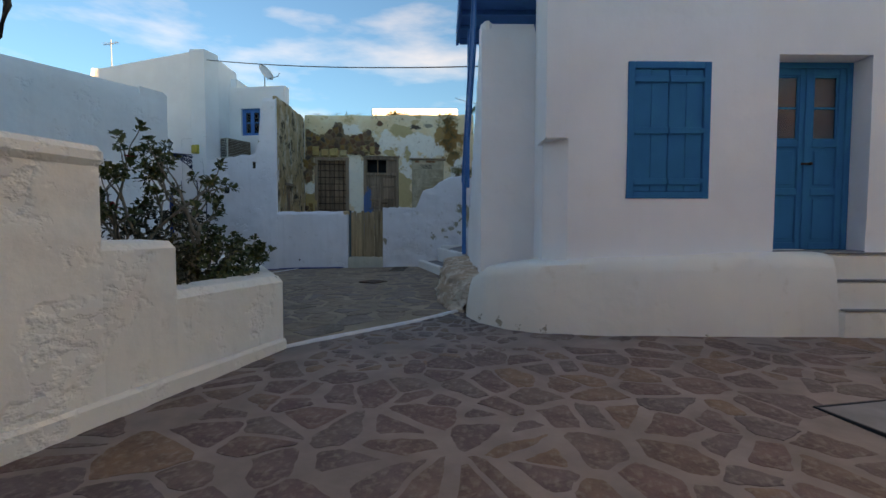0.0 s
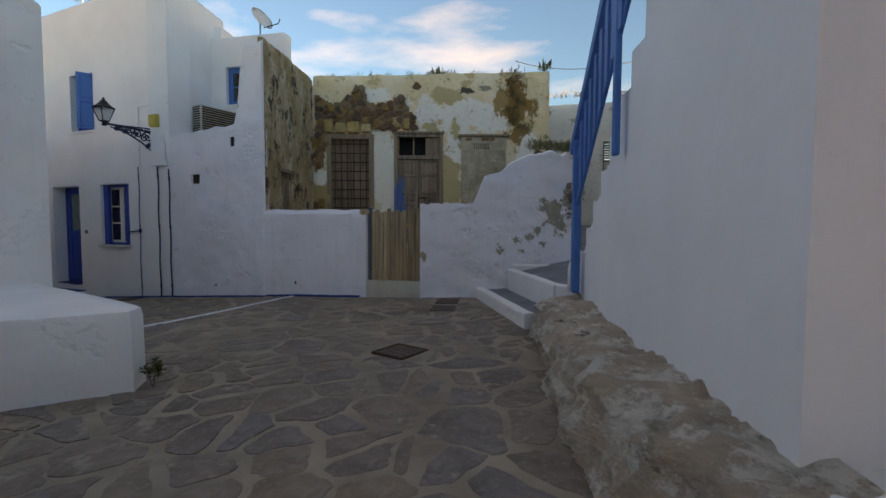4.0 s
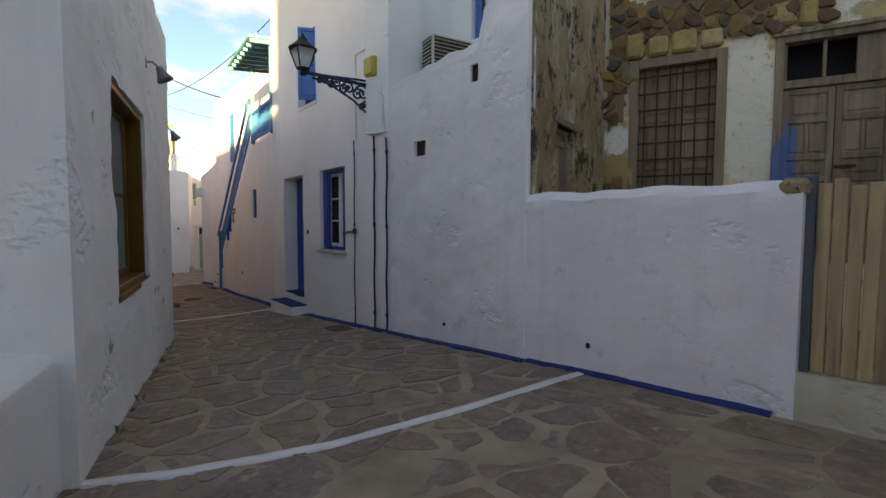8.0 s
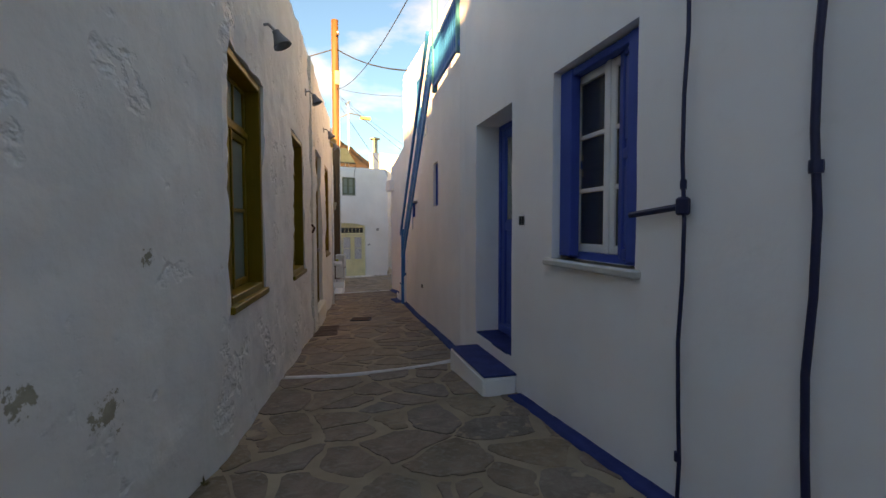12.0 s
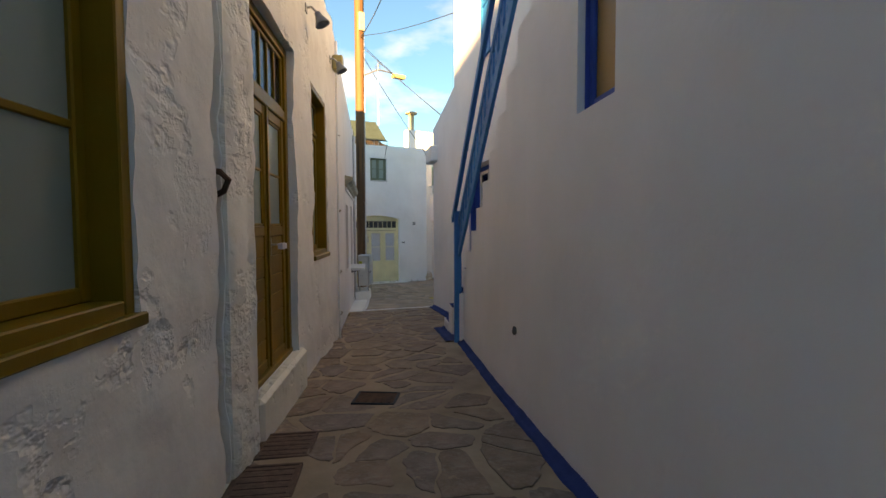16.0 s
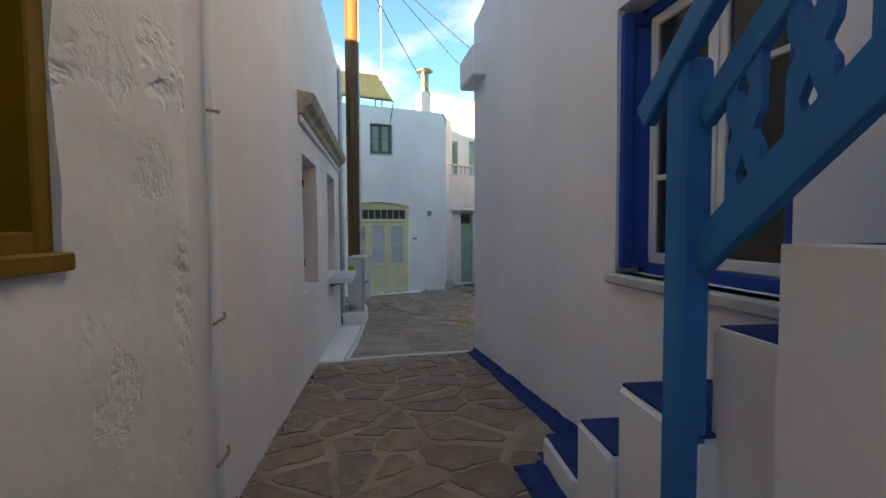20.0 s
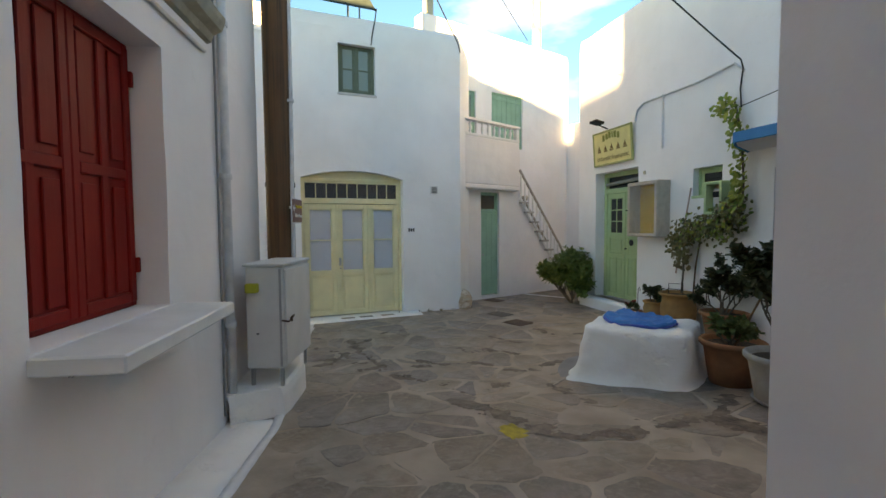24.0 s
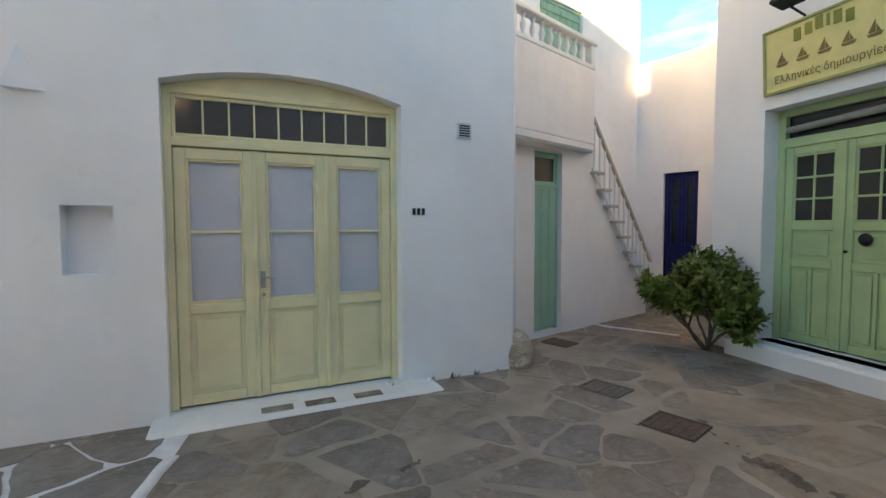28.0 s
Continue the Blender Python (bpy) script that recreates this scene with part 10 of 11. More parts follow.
def band(name, pts, w, h, mat, label, seed=1.0, category="trim", jit=0.25, z_up=0.012, wander=0.0):
    """A hand-painted band on the ground, following points, with wavering edges."""
    bm = bmesh.new()
    P = []
    for a, b in zip(pts, pts[1:]):
        n = max(2, int(math.hypot(b[0] - a[0], b[1] - a[1]) / 0.07))
        P += [(a[0] + (b[0] - a[0]) * i / n, a[1] + (b[1] - a[1]) * i / n) for i in range(n)]
    P.append(pts[-1])
    rows = []
    for i, (x, y) in enumerate(P):
        a, b = P[max(0, i - 1)], P[min(len(P) - 1, i + 1)]
        d = Vector((b[0] - a[0], b[1] - a[1], 0)).normalized()
        s = Vector((-d.y, d.x, 0))
        q = Vector((x * 5, y * 5, seed))
        wl = w / 2 * (1 + jit * noise.noise(q) + jit * 0.7 * noise.noise(q * 3.1))
        wr = w / 2 * (1 + jit * noise.noise(q + Vector((0, 0, 9))) + jit * 0.7 * noise.noise(q * 2.7))
        z = gz(x, y) + z_up
        c = Vector((x, y, z)) + s * wander * (noise.noise(q * 0.6 + Vector((0, 0, 3))) + 0.5 * noise.noise(q * 1.9))
        if wander:
            taper = min(1.0, 0.15 + 6.0 * min(i, len(P) - 1 - i) / len(P))
            wl, wr = wl * taper, wr * taper
        rows.append([bm.verts.new(c + s * wl + Vector((0, 0, -0.03))), bm.verts.new(c + s * wl * 0.93 + Vector((0, 0, h * 0.8))), bm.verts.new(c + Vector((0, 0, h))), bm.verts.new(c - s * wr * 0.93 + Vector((0, 0, h * 0.8))), bm.verts.new(c - s * wr + Vector((0, 0, -0.03)))])
    for r0, r1 in zip(rows, rows[1:]):
        for k in range(4):
            bm.faces.new((r0[k], r0[k + 1], r1[k + 1], r1[k]))
    bm.faces.new(rows[0])
    bm.faces.new(rows[-1][::-1])
    bmesh.ops.recalc_face_normals(bm, faces=bm.faces[:])
    return tagged(part(name, bm, mat, None, "", True), label, category, "", "structure")


band("kerb_yard", [(-1.50, 4.10), (-1.21, 4.36), (-0.92, 4.57), (-0.33, 5.03), (0.02, 5.36), (0.26, 5.66)], 0.075, 0.012, line_white, "white-painted kerb line between yard and lane", 1.0)
band("trim_line_a", [(-5.62, 9.22), (-5.2, 9.6), (-4.71, 10.25), (-4.31, 11.1), (-3.86, 12.26)], 0.075, 0.004, line_white, "white line painted across the paving", 2.0)
band("trim_line_b", [(-11.0, 12.30), (-10.72, 12.75), (-10.58, 13.2), (-10.50, 13.7), (-10.52, 14.15)], 0.075, 0.004, line_white, "white line painted across the lane", 3.0)
band("trim_line_c", [(-20.75, 16.35), (-20.62, 16.9), (-20.42, 17.4), (-20.22, 17.9)], 0.08, 0.004, line_white, "white line painted across the lane mouth", 4.0)
band("trim_line_d", [(-29.55, 23.72), (-28.9, 23.75), (-28.4, 23.95), (-28.0, 24.1)], 0.075, 0.004, line_white, "white line painted before the alley", 5.0)
band("trim_line_e", [(-24.5, 17.62), (-25.18, 17.76), (-25.79, 17.92), (-26.47, 18.07), (-27.25, 18.28), (-27.45, 18.36)], 0.075, 0.006, line_white, "white line painted towards the shop step", 6.0)
band("trim_left_band", [(-20.75, 16.15), (-21.8, 16.52), (-22.8, 16.87), (-23.85, 17.22)], 0.46, 0.004, white_rough, "whitewashed band along the lane wall foot", 7.0, jit=0.10)
band("trim_left_edge", [(-20.72, 16.36), (-21.7, 16.74), (-22.7, 17.10), (-23.55, 17.40), (-24.1, 17.55)], 0.07, 0.012, line_white, "raised white edge of the painted band", 8.0)


def ledge():
    """Whitewashed footing under the street cabinet."""
    bm = bmesh.new()
    out = [(-23.80, 17.1), (-23.86, 17.52), (-23.98, 17.60), (-24.49, 17.80), (-24.9, 17.86), (-25.1, 17.7), (-24.9, 17.3)]
    rows = [[bm.verts.new((x + 0.02 * noise.noise(Vector((x * 6, y * 6, z))), y - o, z)) for x, y in out] for o, z in ((0.0, -1.4), (0.01, -1.02), (0.03, -0.965), (0.06, -0.95))]
    for a, b in zip(rows, rows[1:]):
        for i in range(len(out)):
            j = (i + 1) % len(out)
            bm.faces.new((a[i], a[j], b[j], b[i]))
    bm.faces.new(rows[-1])
    bmesh.ops.recalc_face_normals(bm, faces=bm.faces[:])
    tagged(part("trim_ledge", bm, white_rough, None), "rough whitewashed footing under the street cabinet", "trim", "", "structure")


ledge()


def foot_paint(name, f, s0, s1, w, h, seed, label):
    """Blue paint brushed along a wall foot, half on the wall and half on the ground."""
    bm = bmesh.new()
    n = max(4, int((s1 - s0) / 0.09))
    rows = []
    for i in range(n + 1):
        s = s0 + (s1 - s0) * i / n
        o = f.at(s, 0, 0).translation
        g = gz(o.x, o.y) + 0.012
        q = Vector((s * 3.3, seed, 0))
        ww = w * (1 + 0.3 * noise.noise(q) + 0.25 * noise.noise(q * 3))
        hh = h * (1 + 0.35 * noise.noise(q + Vector((0, 5, 0))) + 0.3 * noise.noise(q * 3.3))
        rows.append([bm.verts.new(f.at(s, g + hh, 0.06).translation), bm.verts.new(f.at(s, g + hh, -0.012).translation), bm.verts.new(f.at(s, g + hh * 0.4, -0.03).translation), bm.verts.new(f.at(s, g + 0.008, -0.03 - ww * 0.5).translation), bm.verts.new(f.at(s, g + 0.003, -0.03 - ww).translation), bm.verts.new(f.at(s, g - 0.03, -0.03 - ww).translation)])
    for r0, r1 in zip(rows, rows[1:]):
        for k in range(5):
            bm.faces.new((r0[k], r1[k], r1[k + 1], r0[k + 1]))
    bmesh.ops.recalc_face_normals(bm, faces=bm.faces[:])
    return tagged(part(name, bm, blue_base, None, "", True), label, "trim", "", "structure")


foot_paint("trim_blue_low", F_low, 0.0, 1.90, 0.02, 0.02, 1.1, "blue paint line along the yard wall foot")
foot_paint("trim_blue_old", F_old, 0.0, F_old.len, 0.055, 0.006, 2.2, "blue paint line along the old wall foot")
foot_paint("trim_blue_house_a", F_house, 0.0, 0.46, 0.06, 0.03, 3.3, "blue paint line along the house foot")
foot_paint("trim_blue_house_b", F_house, 1.62, F_house.len, 0.07, 0.012, 4.4, "blue paint line along the house foot")
foot_paint("trim_blue_stairs", F_stairwall, 0.0, F_stairwall.len, 0.05, 0.03, 5.5, "blue paint line along the stair flank foot")
foot_paint("trim_blue_steps", Face((-17.26, 16.61), (-16.05, 16.18)), -0.02, 1.22, 0.11, 0.03, 7.7, "broad blue paint line round the foot of the steps")
foot_paint("trim_blue_steps_end", Face((-17.05, 17.05), (-17.26, 16.62)), 0.0, 0.47, 0.12, 0.03, 8.8, "blue paint line round the end of the lowest step")
foot_paint("trim_blue_corner_house", F_r2, 0.0, 4.2, 0.085, 0.05, 6.6, "broad blue paint line along the corner house foot")


def cover(name, m, w, d, mat, label, kind="plate", ringm=None):
    """An iron cover let into the paving: rim, plate and ribs or bars."""
    t = thing(name, m, label, "drain cover")
    b = bmesh.new()
    ring(b, -w / 2 - 0.02, w / 2 + 0.02, -0.005, 0.018, -d / 2 - 0.02, d / 2 + 0.02, 0.02, 0.02, 0.003)
    for v in b.verts:
        v.co = Vector((v.co.x, v.co.z, v.co.y))
    bmesh.ops.recalc_face_normals(b, faces=b.faces[:])
    part("rim", b, ringm or iron, t)
    if kind == "plate":
        part("plate", bbox(-w / 2, w / 2, -d / 2, d / 2, -0.01, 0.012, 0.003), mat, t)
        n = max(4, int(w / 0.06))
        for i in range(n):
            x = -w / 2 + (i + 0.5) * w / n
            part("rib", bbox(x - 0.012, x + 0.012, -d / 2 + 0.015, d / 2 - 0.015, 0.010, 0.016, 0.002), mat, t)
    elif kind == "slab":
        part("plate", bbox(-w / 2, w / 2, -d / 2, d / 2, -0.01, 0.014, 0.004), mat, t)
    else:
        part("plate", bbox(-w / 2, w / 2, -d / 2, d / 2, -0.03, 0.002, 0.003), dark, t)
        n = max(5, int(w / 0.035))
        for i in range(n):
            x = -w / 2 + (i + 0.5) * w / n
            part("bar", bbox(x - 0.008, x + 0.008, -d / 2, d / 2, -0.01, 0.013, 0.002), mat, t)
    return t


def ground_at(x, y, turn=0.0):
    return Matrix.Translation((x, y, gz(x, y) + 0.004)) @ Matrix.Rotation(radians(turn), 4, "Z")


worn_iron = plain("worn_cover_iron", (0.21, 0.175, 0.15), 0.8, 0.2, 0.45, 25.0, 0.6)
worn_rust = plain("worn_rusty_iron", (0.17, 0.105, 0.08), 0.8, 0.2, 0.45, 25.0, 0.6)
cover("manhole_cover", ground_at(-1.30, 8.58, 58), 0.34, 0.34, worn_rust, "rusty square manhole cover set in the paving", "plate", rust)
cover("drain_grate", ground_at(-1.05, 11.34, -3), 0.30, 0.34, worn_rust, "rusty drain cover before the plank gate", "plate", worn_iron)
cover("drain_grate", ground_at(-1.07, 10.74, -3), 0.30, 0.32, worn_rust, "brown drain cover before the plank gate", "plate", worn_iron)
cover("concrete_cover", ground_at(2.78, 2.62, 12), 0.72, 0.62, grey_cement, "rough concrete inspection cover in the yard", "slab")
cover("drain_grate", ground_at(-7.47, 12.91, -17), 0.31, 0.24, worn_rust, "rusty drain grate at the blue wall foot", "plate", worn_rust)
cover("manhole_cover", ground_at(-14.42, 14.48, 58), 0.33, 0.24, rust, "dark ribbed manhole cover in the lane")
cover("drain_grate", ground_at(-13.80, 13.65, -20), 0.31, 0.32, worn_rust, "rusty grate by the lane wall", "plate", worn_rust)
cover("drain_grate", ground_at(-13.34, 13.46, -20), 0.31, 0.32, worn_rust, "rusty grate by the lane wall", "plate", worn_rust)
cover("manhole_cover", ground_at(-27.03, 21.71, 14), 0.34, 0.26, worn_iron, "worn grey iron cover in the square", "plate", worn_iron)
cover("drain_grate", ground_at(-26.24, 21.57, 14), 0.34, 0.30, worn_rust, "rusty sunken drain cover in the square", "plate", worn_rust)
cover("manhole_cover", ground_at(-28.49, 22.49, 14), 0.34, 0.24, worn_rust, "brown iron cover by the mint door", "plate", worn_rust)

# ---- paving stones ----
joint_yard = plain("yard_joint", (0.285, 0.238, 0.215), 0.9, 0, 0.35, 3.0, 0.6)
joint_square = plain("square_joint", (0.42, 0.335, 0.268), 0.85, 0, 0.45, 2.0, 0.6)


def damp(name):
    """Thin damp film, denser in places, that lets the stone show through."""
    m, nt, bs = nodes_of(name)
    nt.links.new(mixc(nt, noise_fac(nt, 7.0, 7, 0.35, 0.65), (0.125, 0.080, 0.058), (0.20, 0.14, 0.105)), bs.inputs["Base Color"])
    r = nt.nodes.new("ShaderNodeMapRange")
    r.inputs[3].default_value, r.inputs[4].default_value = 0.45, 1.0
    nt.links.new(noise_fac(nt, 9.0, 9, 0.34, 0.60, rough=0.72, seed=4.0), r.inputs[0])
    nt.links.new(r.outputs[0], bs.inputs["Alpha"])
    bs.inputs["Roughness"].default_value = 0.6
    return m


wet_dark = damp("damp_crack")


def stone_faces(bm, poly, cx, cy, base, proud, tilt):
    c = Vector((cx, cy, 0))
    lo, mid, top = [], [], []
    for x, y in poly:
        z = gz(x, y) - base + proud + tilt[0] * (x - cx) + tilt[1] * (y - cy)
        v = Vector((x, y, 0)) - c
        inn = v * max(0.0, 1 - 0.014 / max(0.04, v.length))
        lo.append(bm.verts.new((v.x, v.y, z - proud - 0.012)))
        mid.append(bm.verts.new((v.x, v.y, z - 0.0010)))
        top.append(bm.verts.new((inn.x, inn.y, z)))
    n = len(poly)
    for i in range(n):
        j = (i + 1) % n
        bm.faces.new((lo[i], lo[j], mid[j], mid[i]))
        bm.faces.new((mid[i], mid[j], top[j], top[i]))
    bm.faces.new(top)


def pavement(name, sheet, stones, mat, mat_i, jmat, label, near, proud=0.006, seed=1):
    """Bed of mortar with its stones: the nearer ones single, the rest joined."""
    rng = random.Random(seed)
    bm = bmesh.new()
    cols = [[bm.verts.new((x, y0 + (y1 - y0) * k / 12, gz(x, y0 + (y1 - y0) * k / 12) + 0.004)) for k in range(13)] for x, y0, y1 in sheet]
    for a, b in zip(cols, cols[1:]):
        for k in range(12):
            bm.faces.new((a[k], b[k], b[k + 1], a[k + 1]))
    bmesh.ops.recalc_face_normals(bm, faces=bm.faces[:])
    bed = tagged(part(name, bm, jmat, None, "", True), label, "pavement", "", "structure")
    rest = bmesh.new()
    single = 0
    stones.sort(key=lambda s: near(*s[0]))
    for p, poly in stones:
        pr = proud + rng.uniform(-0.002, 0.003)
        tl = (rng.uniform(-0.006, 0.006), rng.uniform(-0.006, 0.006))
        if single < 300 and near(*p) < 90:
            b = bmesh.new()
            stone_faces(b, poly, p[0], p[1], gz(*p), pr + 0.004, tl)
            ob = part("paving_stone", b, mat, bed)
            ob.location = (p[0], p[1], gz(*p))
            single += 1
        else:
            n0 = len(rest.verts)
            stone_faces(rest, poly, p[0], p[1], gz(*p), pr + 0.004, tl)
            rest.verts.ensure_lookup_table()
            for v in rest.verts[n0:]:
                v.co += Vector((p[0], p[1], gz(*p)))
    if len(rest.verts):
        ob = part("far_stones", rest, mat_i, bed)
        ob["kind"] = "stuff"
    else:
        rest.free()
    return bed


def kerb_y(x):
    return float(np.interp(x, [-4, -1.43, -0.92, -0.33, 0.26, 0.4, 8], [2.2, 4.16, 4.57, 5.03, 5.62, 5.2, 5.2]))


def build_paving():
    rng = random.Random(77)
    kd = Vector((1.62, 1.38)).normalized()
    kn = (-kd.y, kd.x)
    kc = kn[0] * -1.43 + kn[1] * 4.17
    on_yard = lambda x, y: y < kerb_y(x) and x > -2.9 + (y - 0.18) * 0.353 - 0.1
    # a strip of small stones lies along the kerb line
    small = lambda x, y: y > 3.75 + 0.25 * math.sin(x * 2.3) and -1.2 < x < 1.1
    yard = crazy(rng, -4.2, 6.4, 0.2, 5.9, 0.29, 0.055, lambda x, y: on_yard(x, y) and not small(x, y), [(kn, kc - 0.03)], 0.66, 0.9, 0.14, 0.006, 0.75)
    yard += crazy(rng, -1.6, 1.3, 3.3, 5.9, 0.165, 0.045, lambda x, y: on_yard(x, y) and small(x, y), [(kn, kc - 0.03)], 0.55, 0.8, 0.12, 0.004, 0.8)
    yard = [s for s in yard if not (2.35 < s[0][0] < 3.2 and 2.25 < s[0][1] < 3.0)]
    pavement("pavement_yard", [(x, -2.0, kerb_y(x)) for x in np.arange(-4, 7.3, 0.4)], yard, stone_mauve, stone_mauve_i, joint_yard, "crazy paving of mauve stones with pale joints in the yard", lambda x, y: math.hypot(x - 0.3, y - 1.5), 0.002, 2)
    line = [Vector(p) for p in ((-0.6, 5.2), (-1.6, 8.0), (-3.2, 10.3), (-6.3, 11.35), (-10.5, 13.1), (-15.0, 15.0), (-20.6, 17.15))]

    def dist(x, y):
        best = 99
        p = Vector((x, y))
        for a, b in zip(line, line[1:]):
            u = max(0, min(1, (p - a).dot(b - a) / (b - a).length_squared))
            best = min(best, (p - a.lerp(b, u)).length)
        return best

    def in_lane(x, y):
        if y < kerb_y(x) or x > 0.2 or x < -20.5 or y > (12.7 - 0.275 * (x + 4.0) if x > -16.2 else 17.80 - 0.284 * (x + 20.2)):
            return False
        return dist(x, y) < (2.1 if x < -8 else 3.6)
    covers = ((-1.30, 8.58, 0.25), (-1.05, 11.34, 0.22), (-1.07, 10.74, 0.22), (-7.47, 12.91, 0.25), (-13.78, 13.64, 0.24), (-13.36, 13.47, 0.24), (-14.42, 14.48, 0.22), (-27.03, 21.71, 0.24), (-26.24, 21.57, 0.24), (-28.49, 22.49, 0.24))
    clear = lambda ss: [s for s in ss if all(math.hypot(s[0][0] - x, s[0][1] - y) > r for x, y, r in covers)]
    lane = clear(crazy(rng, -21.5, 1.0, 4.0, 18.6, 0.33, 0.055, in_lane, (), 0.68, 1.0, 0.15, chip=1.1))
    lane = [s for s in lane if not (s[0][0] > -2.0 and s[0][1] < kerb_y(s[0][0]) + 0.12)]
    pavement("pavement_lane", [(x, max(kerb_y(x) + 0.0, 5.0) if x > -1.6 else 8.5, 12.2) for x in np.arange(-4.4, 0.3, 0.35)], lane, stone_grey, stone_grey_i, joint, "worn grey-brown crazy paving of the lane", dist, 0.0015, 3)
    # the white line towards the shop step parts the square from the alley
    edge_y = lambda x: 17.62 - 0.251 * (x + 24.5)
    ln = math.hypot(0.251, 1.0)
    en, ec = (0.251 / ln, 1.0 / ln), (17.62 + 0.251 * -24.5) / ln
    sq = clear(crazy(rng, -34, -19.8, 15.8, 29.0, 0.40, 0.045, lambda x, y: (y > 17.0 - (x + 20.6) * 0.18 if x > -24.9 else y > edge_y(x)) and x < -20.1, (), 0.72, 1.0, 0.16))
    sq = [(p, cut(poly, (-en[0], -en[1]), -ec - 0.02) if p[0] < -24.9 else poly) for p, poly in sq]
    sq = [s for s in sq if len(s[1]) > 2]
    pavement("pavement_square", [(x, edge_y(x) if x < -25 else 15.0, 29.0) for x in np.arange(-34, -20.3, 0.5)], sq, stone_plaza, stone_plaza_i, joint_square, "slate-grey crazy paving of the small square", lambda x, y: math.hypot(x + 25, y - 20.5), 0.0015, 4)
    alley = crazy(rng, -30.5, -24.6, 14.0, 18.8, 0.48, 0.022, lambda x, y: y < edge_y(x) and x < -25.2, [(en, ec - 0.04)], 0.5)
    pavement("pavement_alley", [(x, 14.5, edge_y(x)) for x in np.arange(-30.5, -24.9, 0.5)], alley, stone_plaza, stone_plaza_i, line_white, "grey paving stones with white-painted joints before the alley", lambda x, y: 0.0, 0.005, 6)
    # damp that has crept along the joints of the square: half width, then the way it took
    trails = [(0.05, (-26.76, 18.23), (-26.4, 18.68), (-25.8, 18.7), (-25.3, 18.66), (-24.8, 18.73), (-24.45, 18.7), (-23.9, 19.04)), (0.03, (-26.3, 19.02), (-26.06, 18.72)), (0.045, (-26.2, 18.14), (-25.78, 18.43), (-25.41, 18.43), (-25.2, 18.7)), (0.08, (-25.5, 18.14), (-25.42, 18.3)), (0.035, (-25.25, 18.04), (-25.06, 18.68)),
              (0.04, (-25.0, 18.27), (-24.82, 18.5), (-24.87, 18.7)), (0.04, (-25.34, 19.9), (-24.9, 19.9), (-24.95, 20.2)), (0.075, (-24.9, 20.21), (-24.62, 20.34)), (0.055, (-24.86, 19.2), (-24.6, 19.37), (-24.47, 19.73), (-24.3, 19.84)), (0.05, (-24.68, 19.01), (-24.61, 19.19)), (0.075, (-24.02, 19.9), (-23.9, 20.14))]
    trails += [(0.06, (-24.02, 20.35), (-24.02, 20.66)), (0.05, (-26.4, 21.3), (-26.2, 21.75)), (0.055, (-26.08, 21.7), (-25.3, 21.44), (-25.01, 22.0)), (0.03, (-25.55, 20.6), (-25.03, 20.77)), (0.035, (-24.77, 21.74), (-24.43, 21.88)), (0.028, (-26.55, 19.24), (-26.65, 19.66)), (0.025, (-23.9, 19.04), (-23.52, 19.18), (-23.68, 19.85)),
               (0.07, (-23.47, 18.93), (-23.0, 19.12), (-22.62, 19.1), (-22.25, 19.18)), (0.065, (-22.24, 19.17), (-22.06, 19.79), (-22.0, 20.5), (-22.2, 21.0)), (0.06, (-23.36, 19.95), (-22.75, 19.9)), (0.08, (-22.03, 19.61), (-22.2, 19.91)), (0.11, (-21.95, 20.36), (-21.5, 20.5))]
    st, gx0, gy0, nx, ny = 0.022, -27.0, 17.9, 258, 196
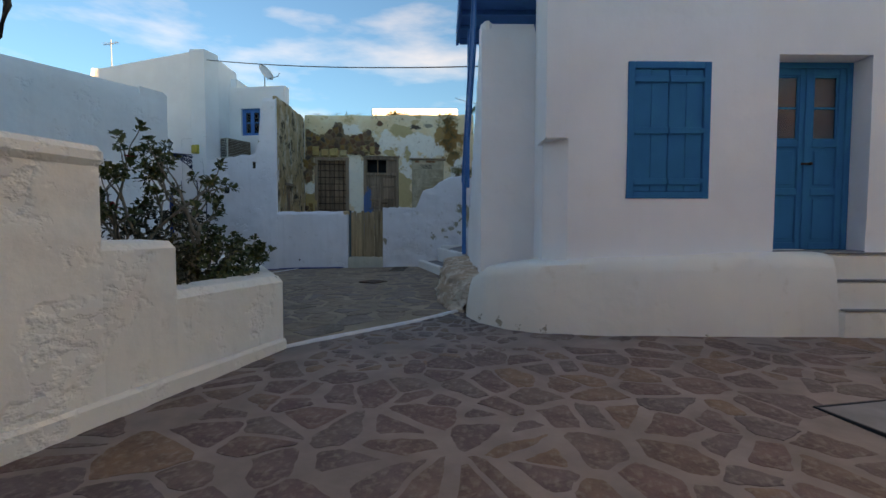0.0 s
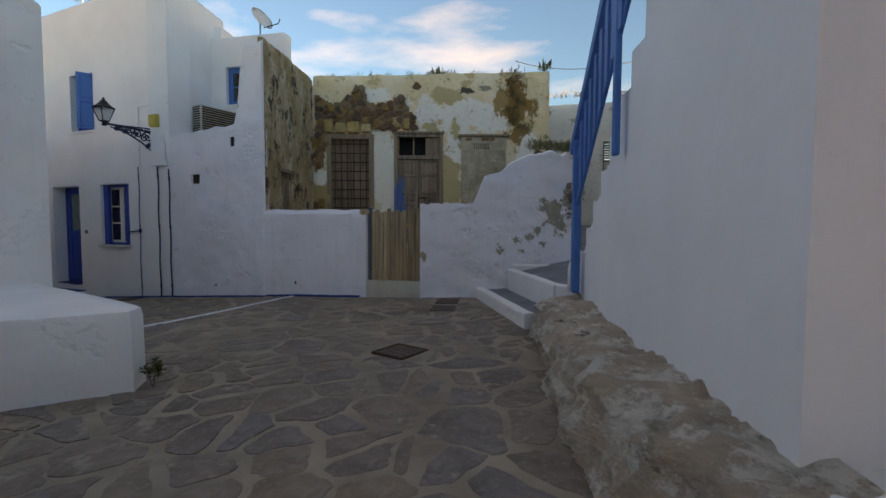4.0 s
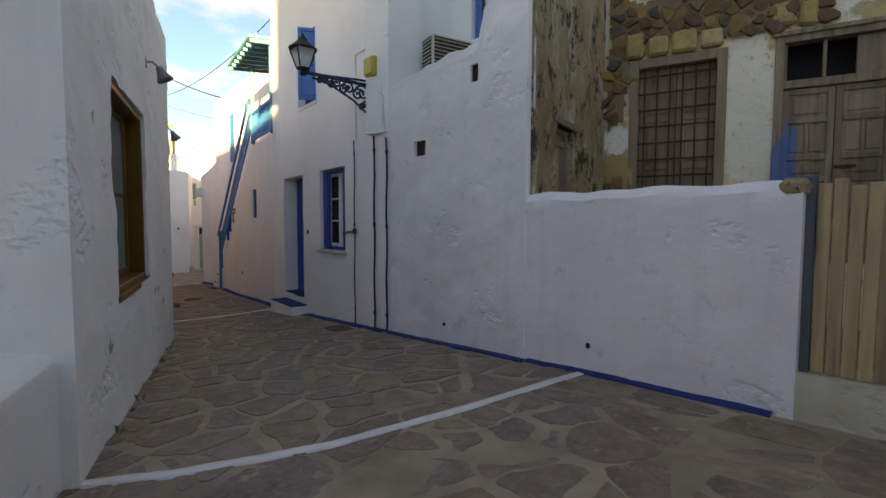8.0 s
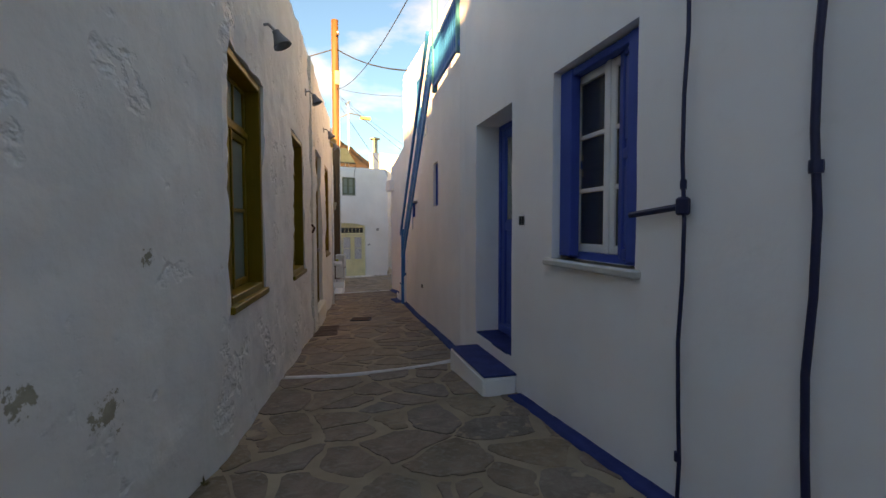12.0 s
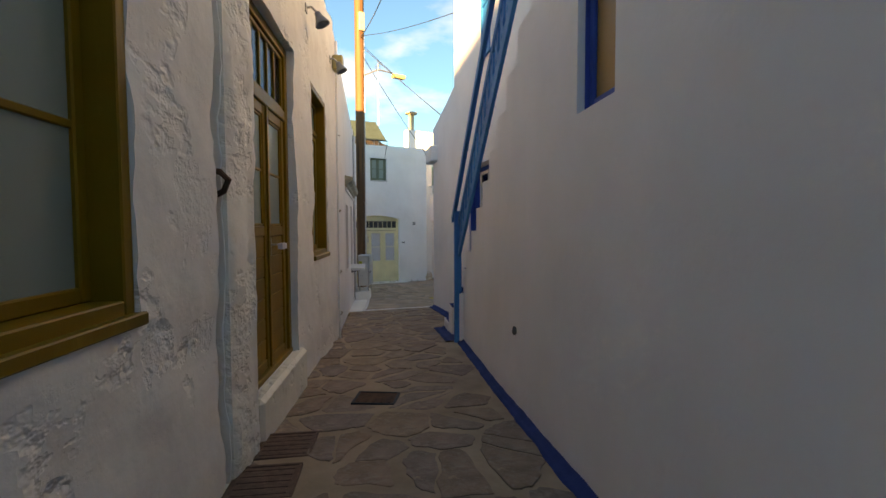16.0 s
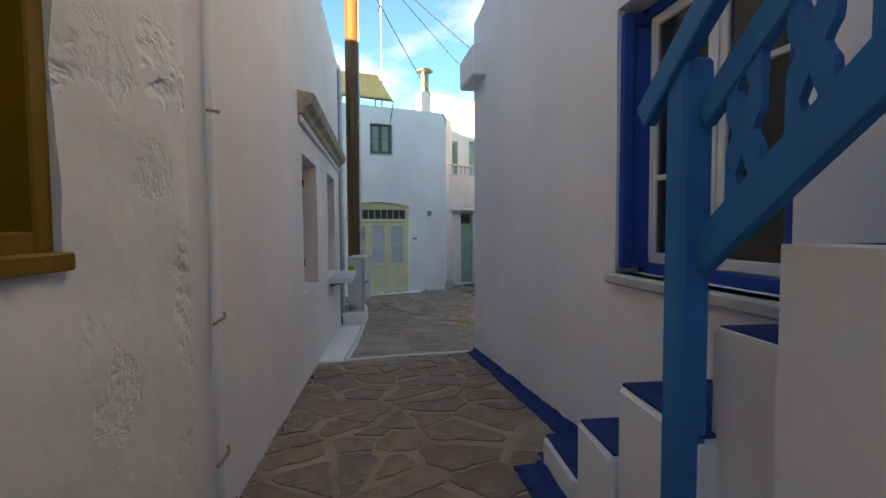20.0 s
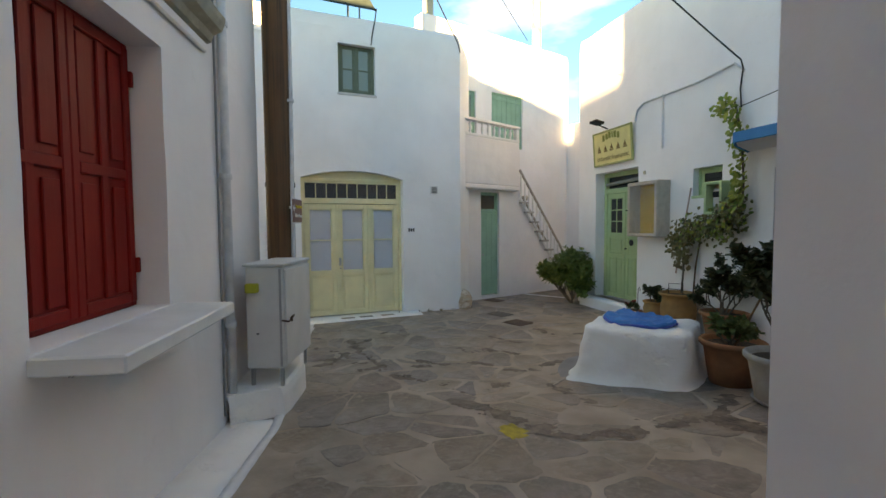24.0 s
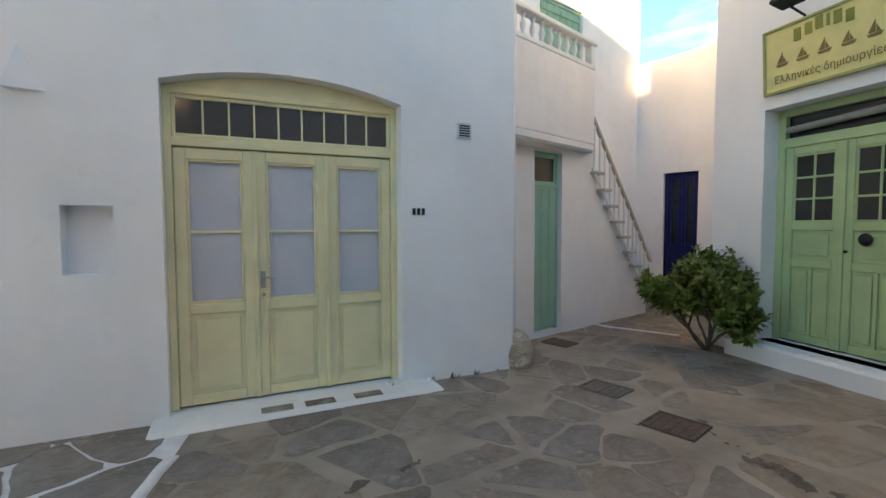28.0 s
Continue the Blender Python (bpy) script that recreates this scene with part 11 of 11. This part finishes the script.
    X, Y = np.meshgrid(gx0 + st * np.arange(nx), gy0 + st * np.arange(ny), indexing="ij")
    field = np.full((nx, ny), -9.0)
    for hw, *way in trails:
        for a, b in zip(way, way[1:]):
            dx, dy = b[0] - a[0], b[1] - a[1]
            u = np.clip(((X - a[0]) * dx + (Y - a[1]) * dy) / (dx * dx + dy * dy), 0, 1)
            field = np.maximum(field, hw - np.hypot(X - a[0] - u * dx, Y - a[1] - u * dy))
    bm = bmesh.new()
    for i, k in zip(*np.nonzero(field > -0.15)):
        q = Vector((X[i, k], Y[i, k], 0.0))
        field[i, k] += 0.10 * noise.noise(q * 3.3) + 0.085 * noise.noise(q * 9.0) + 0.07 * noise.noise(q * 26.0) - 0.018
    for i, k in zip(*np.nonzero(field[:-1, :-1] > -0.15)):
        ring4 = [(i, k), (i + 1, k), (i + 1, k + 1), (i, k + 1)]
        out = []
        for (a, b), (c, d) in zip(ring4, ring4[1:] + ring4[:1]):
            f0, f1 = field[a, b], field[c, d]
            if f0 > 0:
                out.append((X[a, b], Y[a, b]))
            if (f0 > 0) != (f1 > 0):
                u = f0 / (f0 - f1)
                out.append((X[a, b] + (X[c, d] - X[a, b]) * u, Y[a, b] + (Y[c, d] - Y[a, b]) * u))
        if len(out) > 2:
            bm.faces.new([bm.verts.new((x, y, gz(x, y) + 0.0115)) for x, y in out])
    sp = bmesh.new()
    rim = [(0.09 + 0.035 * noise.noise(Vector((math.cos(a) * 2, math.sin(a) * 2, 3))) + 0.03 * noise.noise(Vector((math.cos(a) * 6, math.sin(a) * 6, 1))), a) for a in [2 * math.pi * k / 28 for k in range(28)]]
    sp.faces.new([sp.verts.new((-22.52 + r * math.cos(a) * 1.5, 18.97 + r * math.sin(a), gz(-22.52, 18.97) + 0.013)) for r, a in rim])
    tagged(part("paint_splash", sp, plain("yellow_road_paint", (0.50, 0.38, 0.03), 0.7, 0, 0.5, 18.0, 0.3), None), "worn splash of yellow paint on the paving", "stain")
    tagged(part("damp_cracks", bm, wet_dark, None), "dark damp creeping along the paving joints", "stain", "", "stuff")

build_paving()
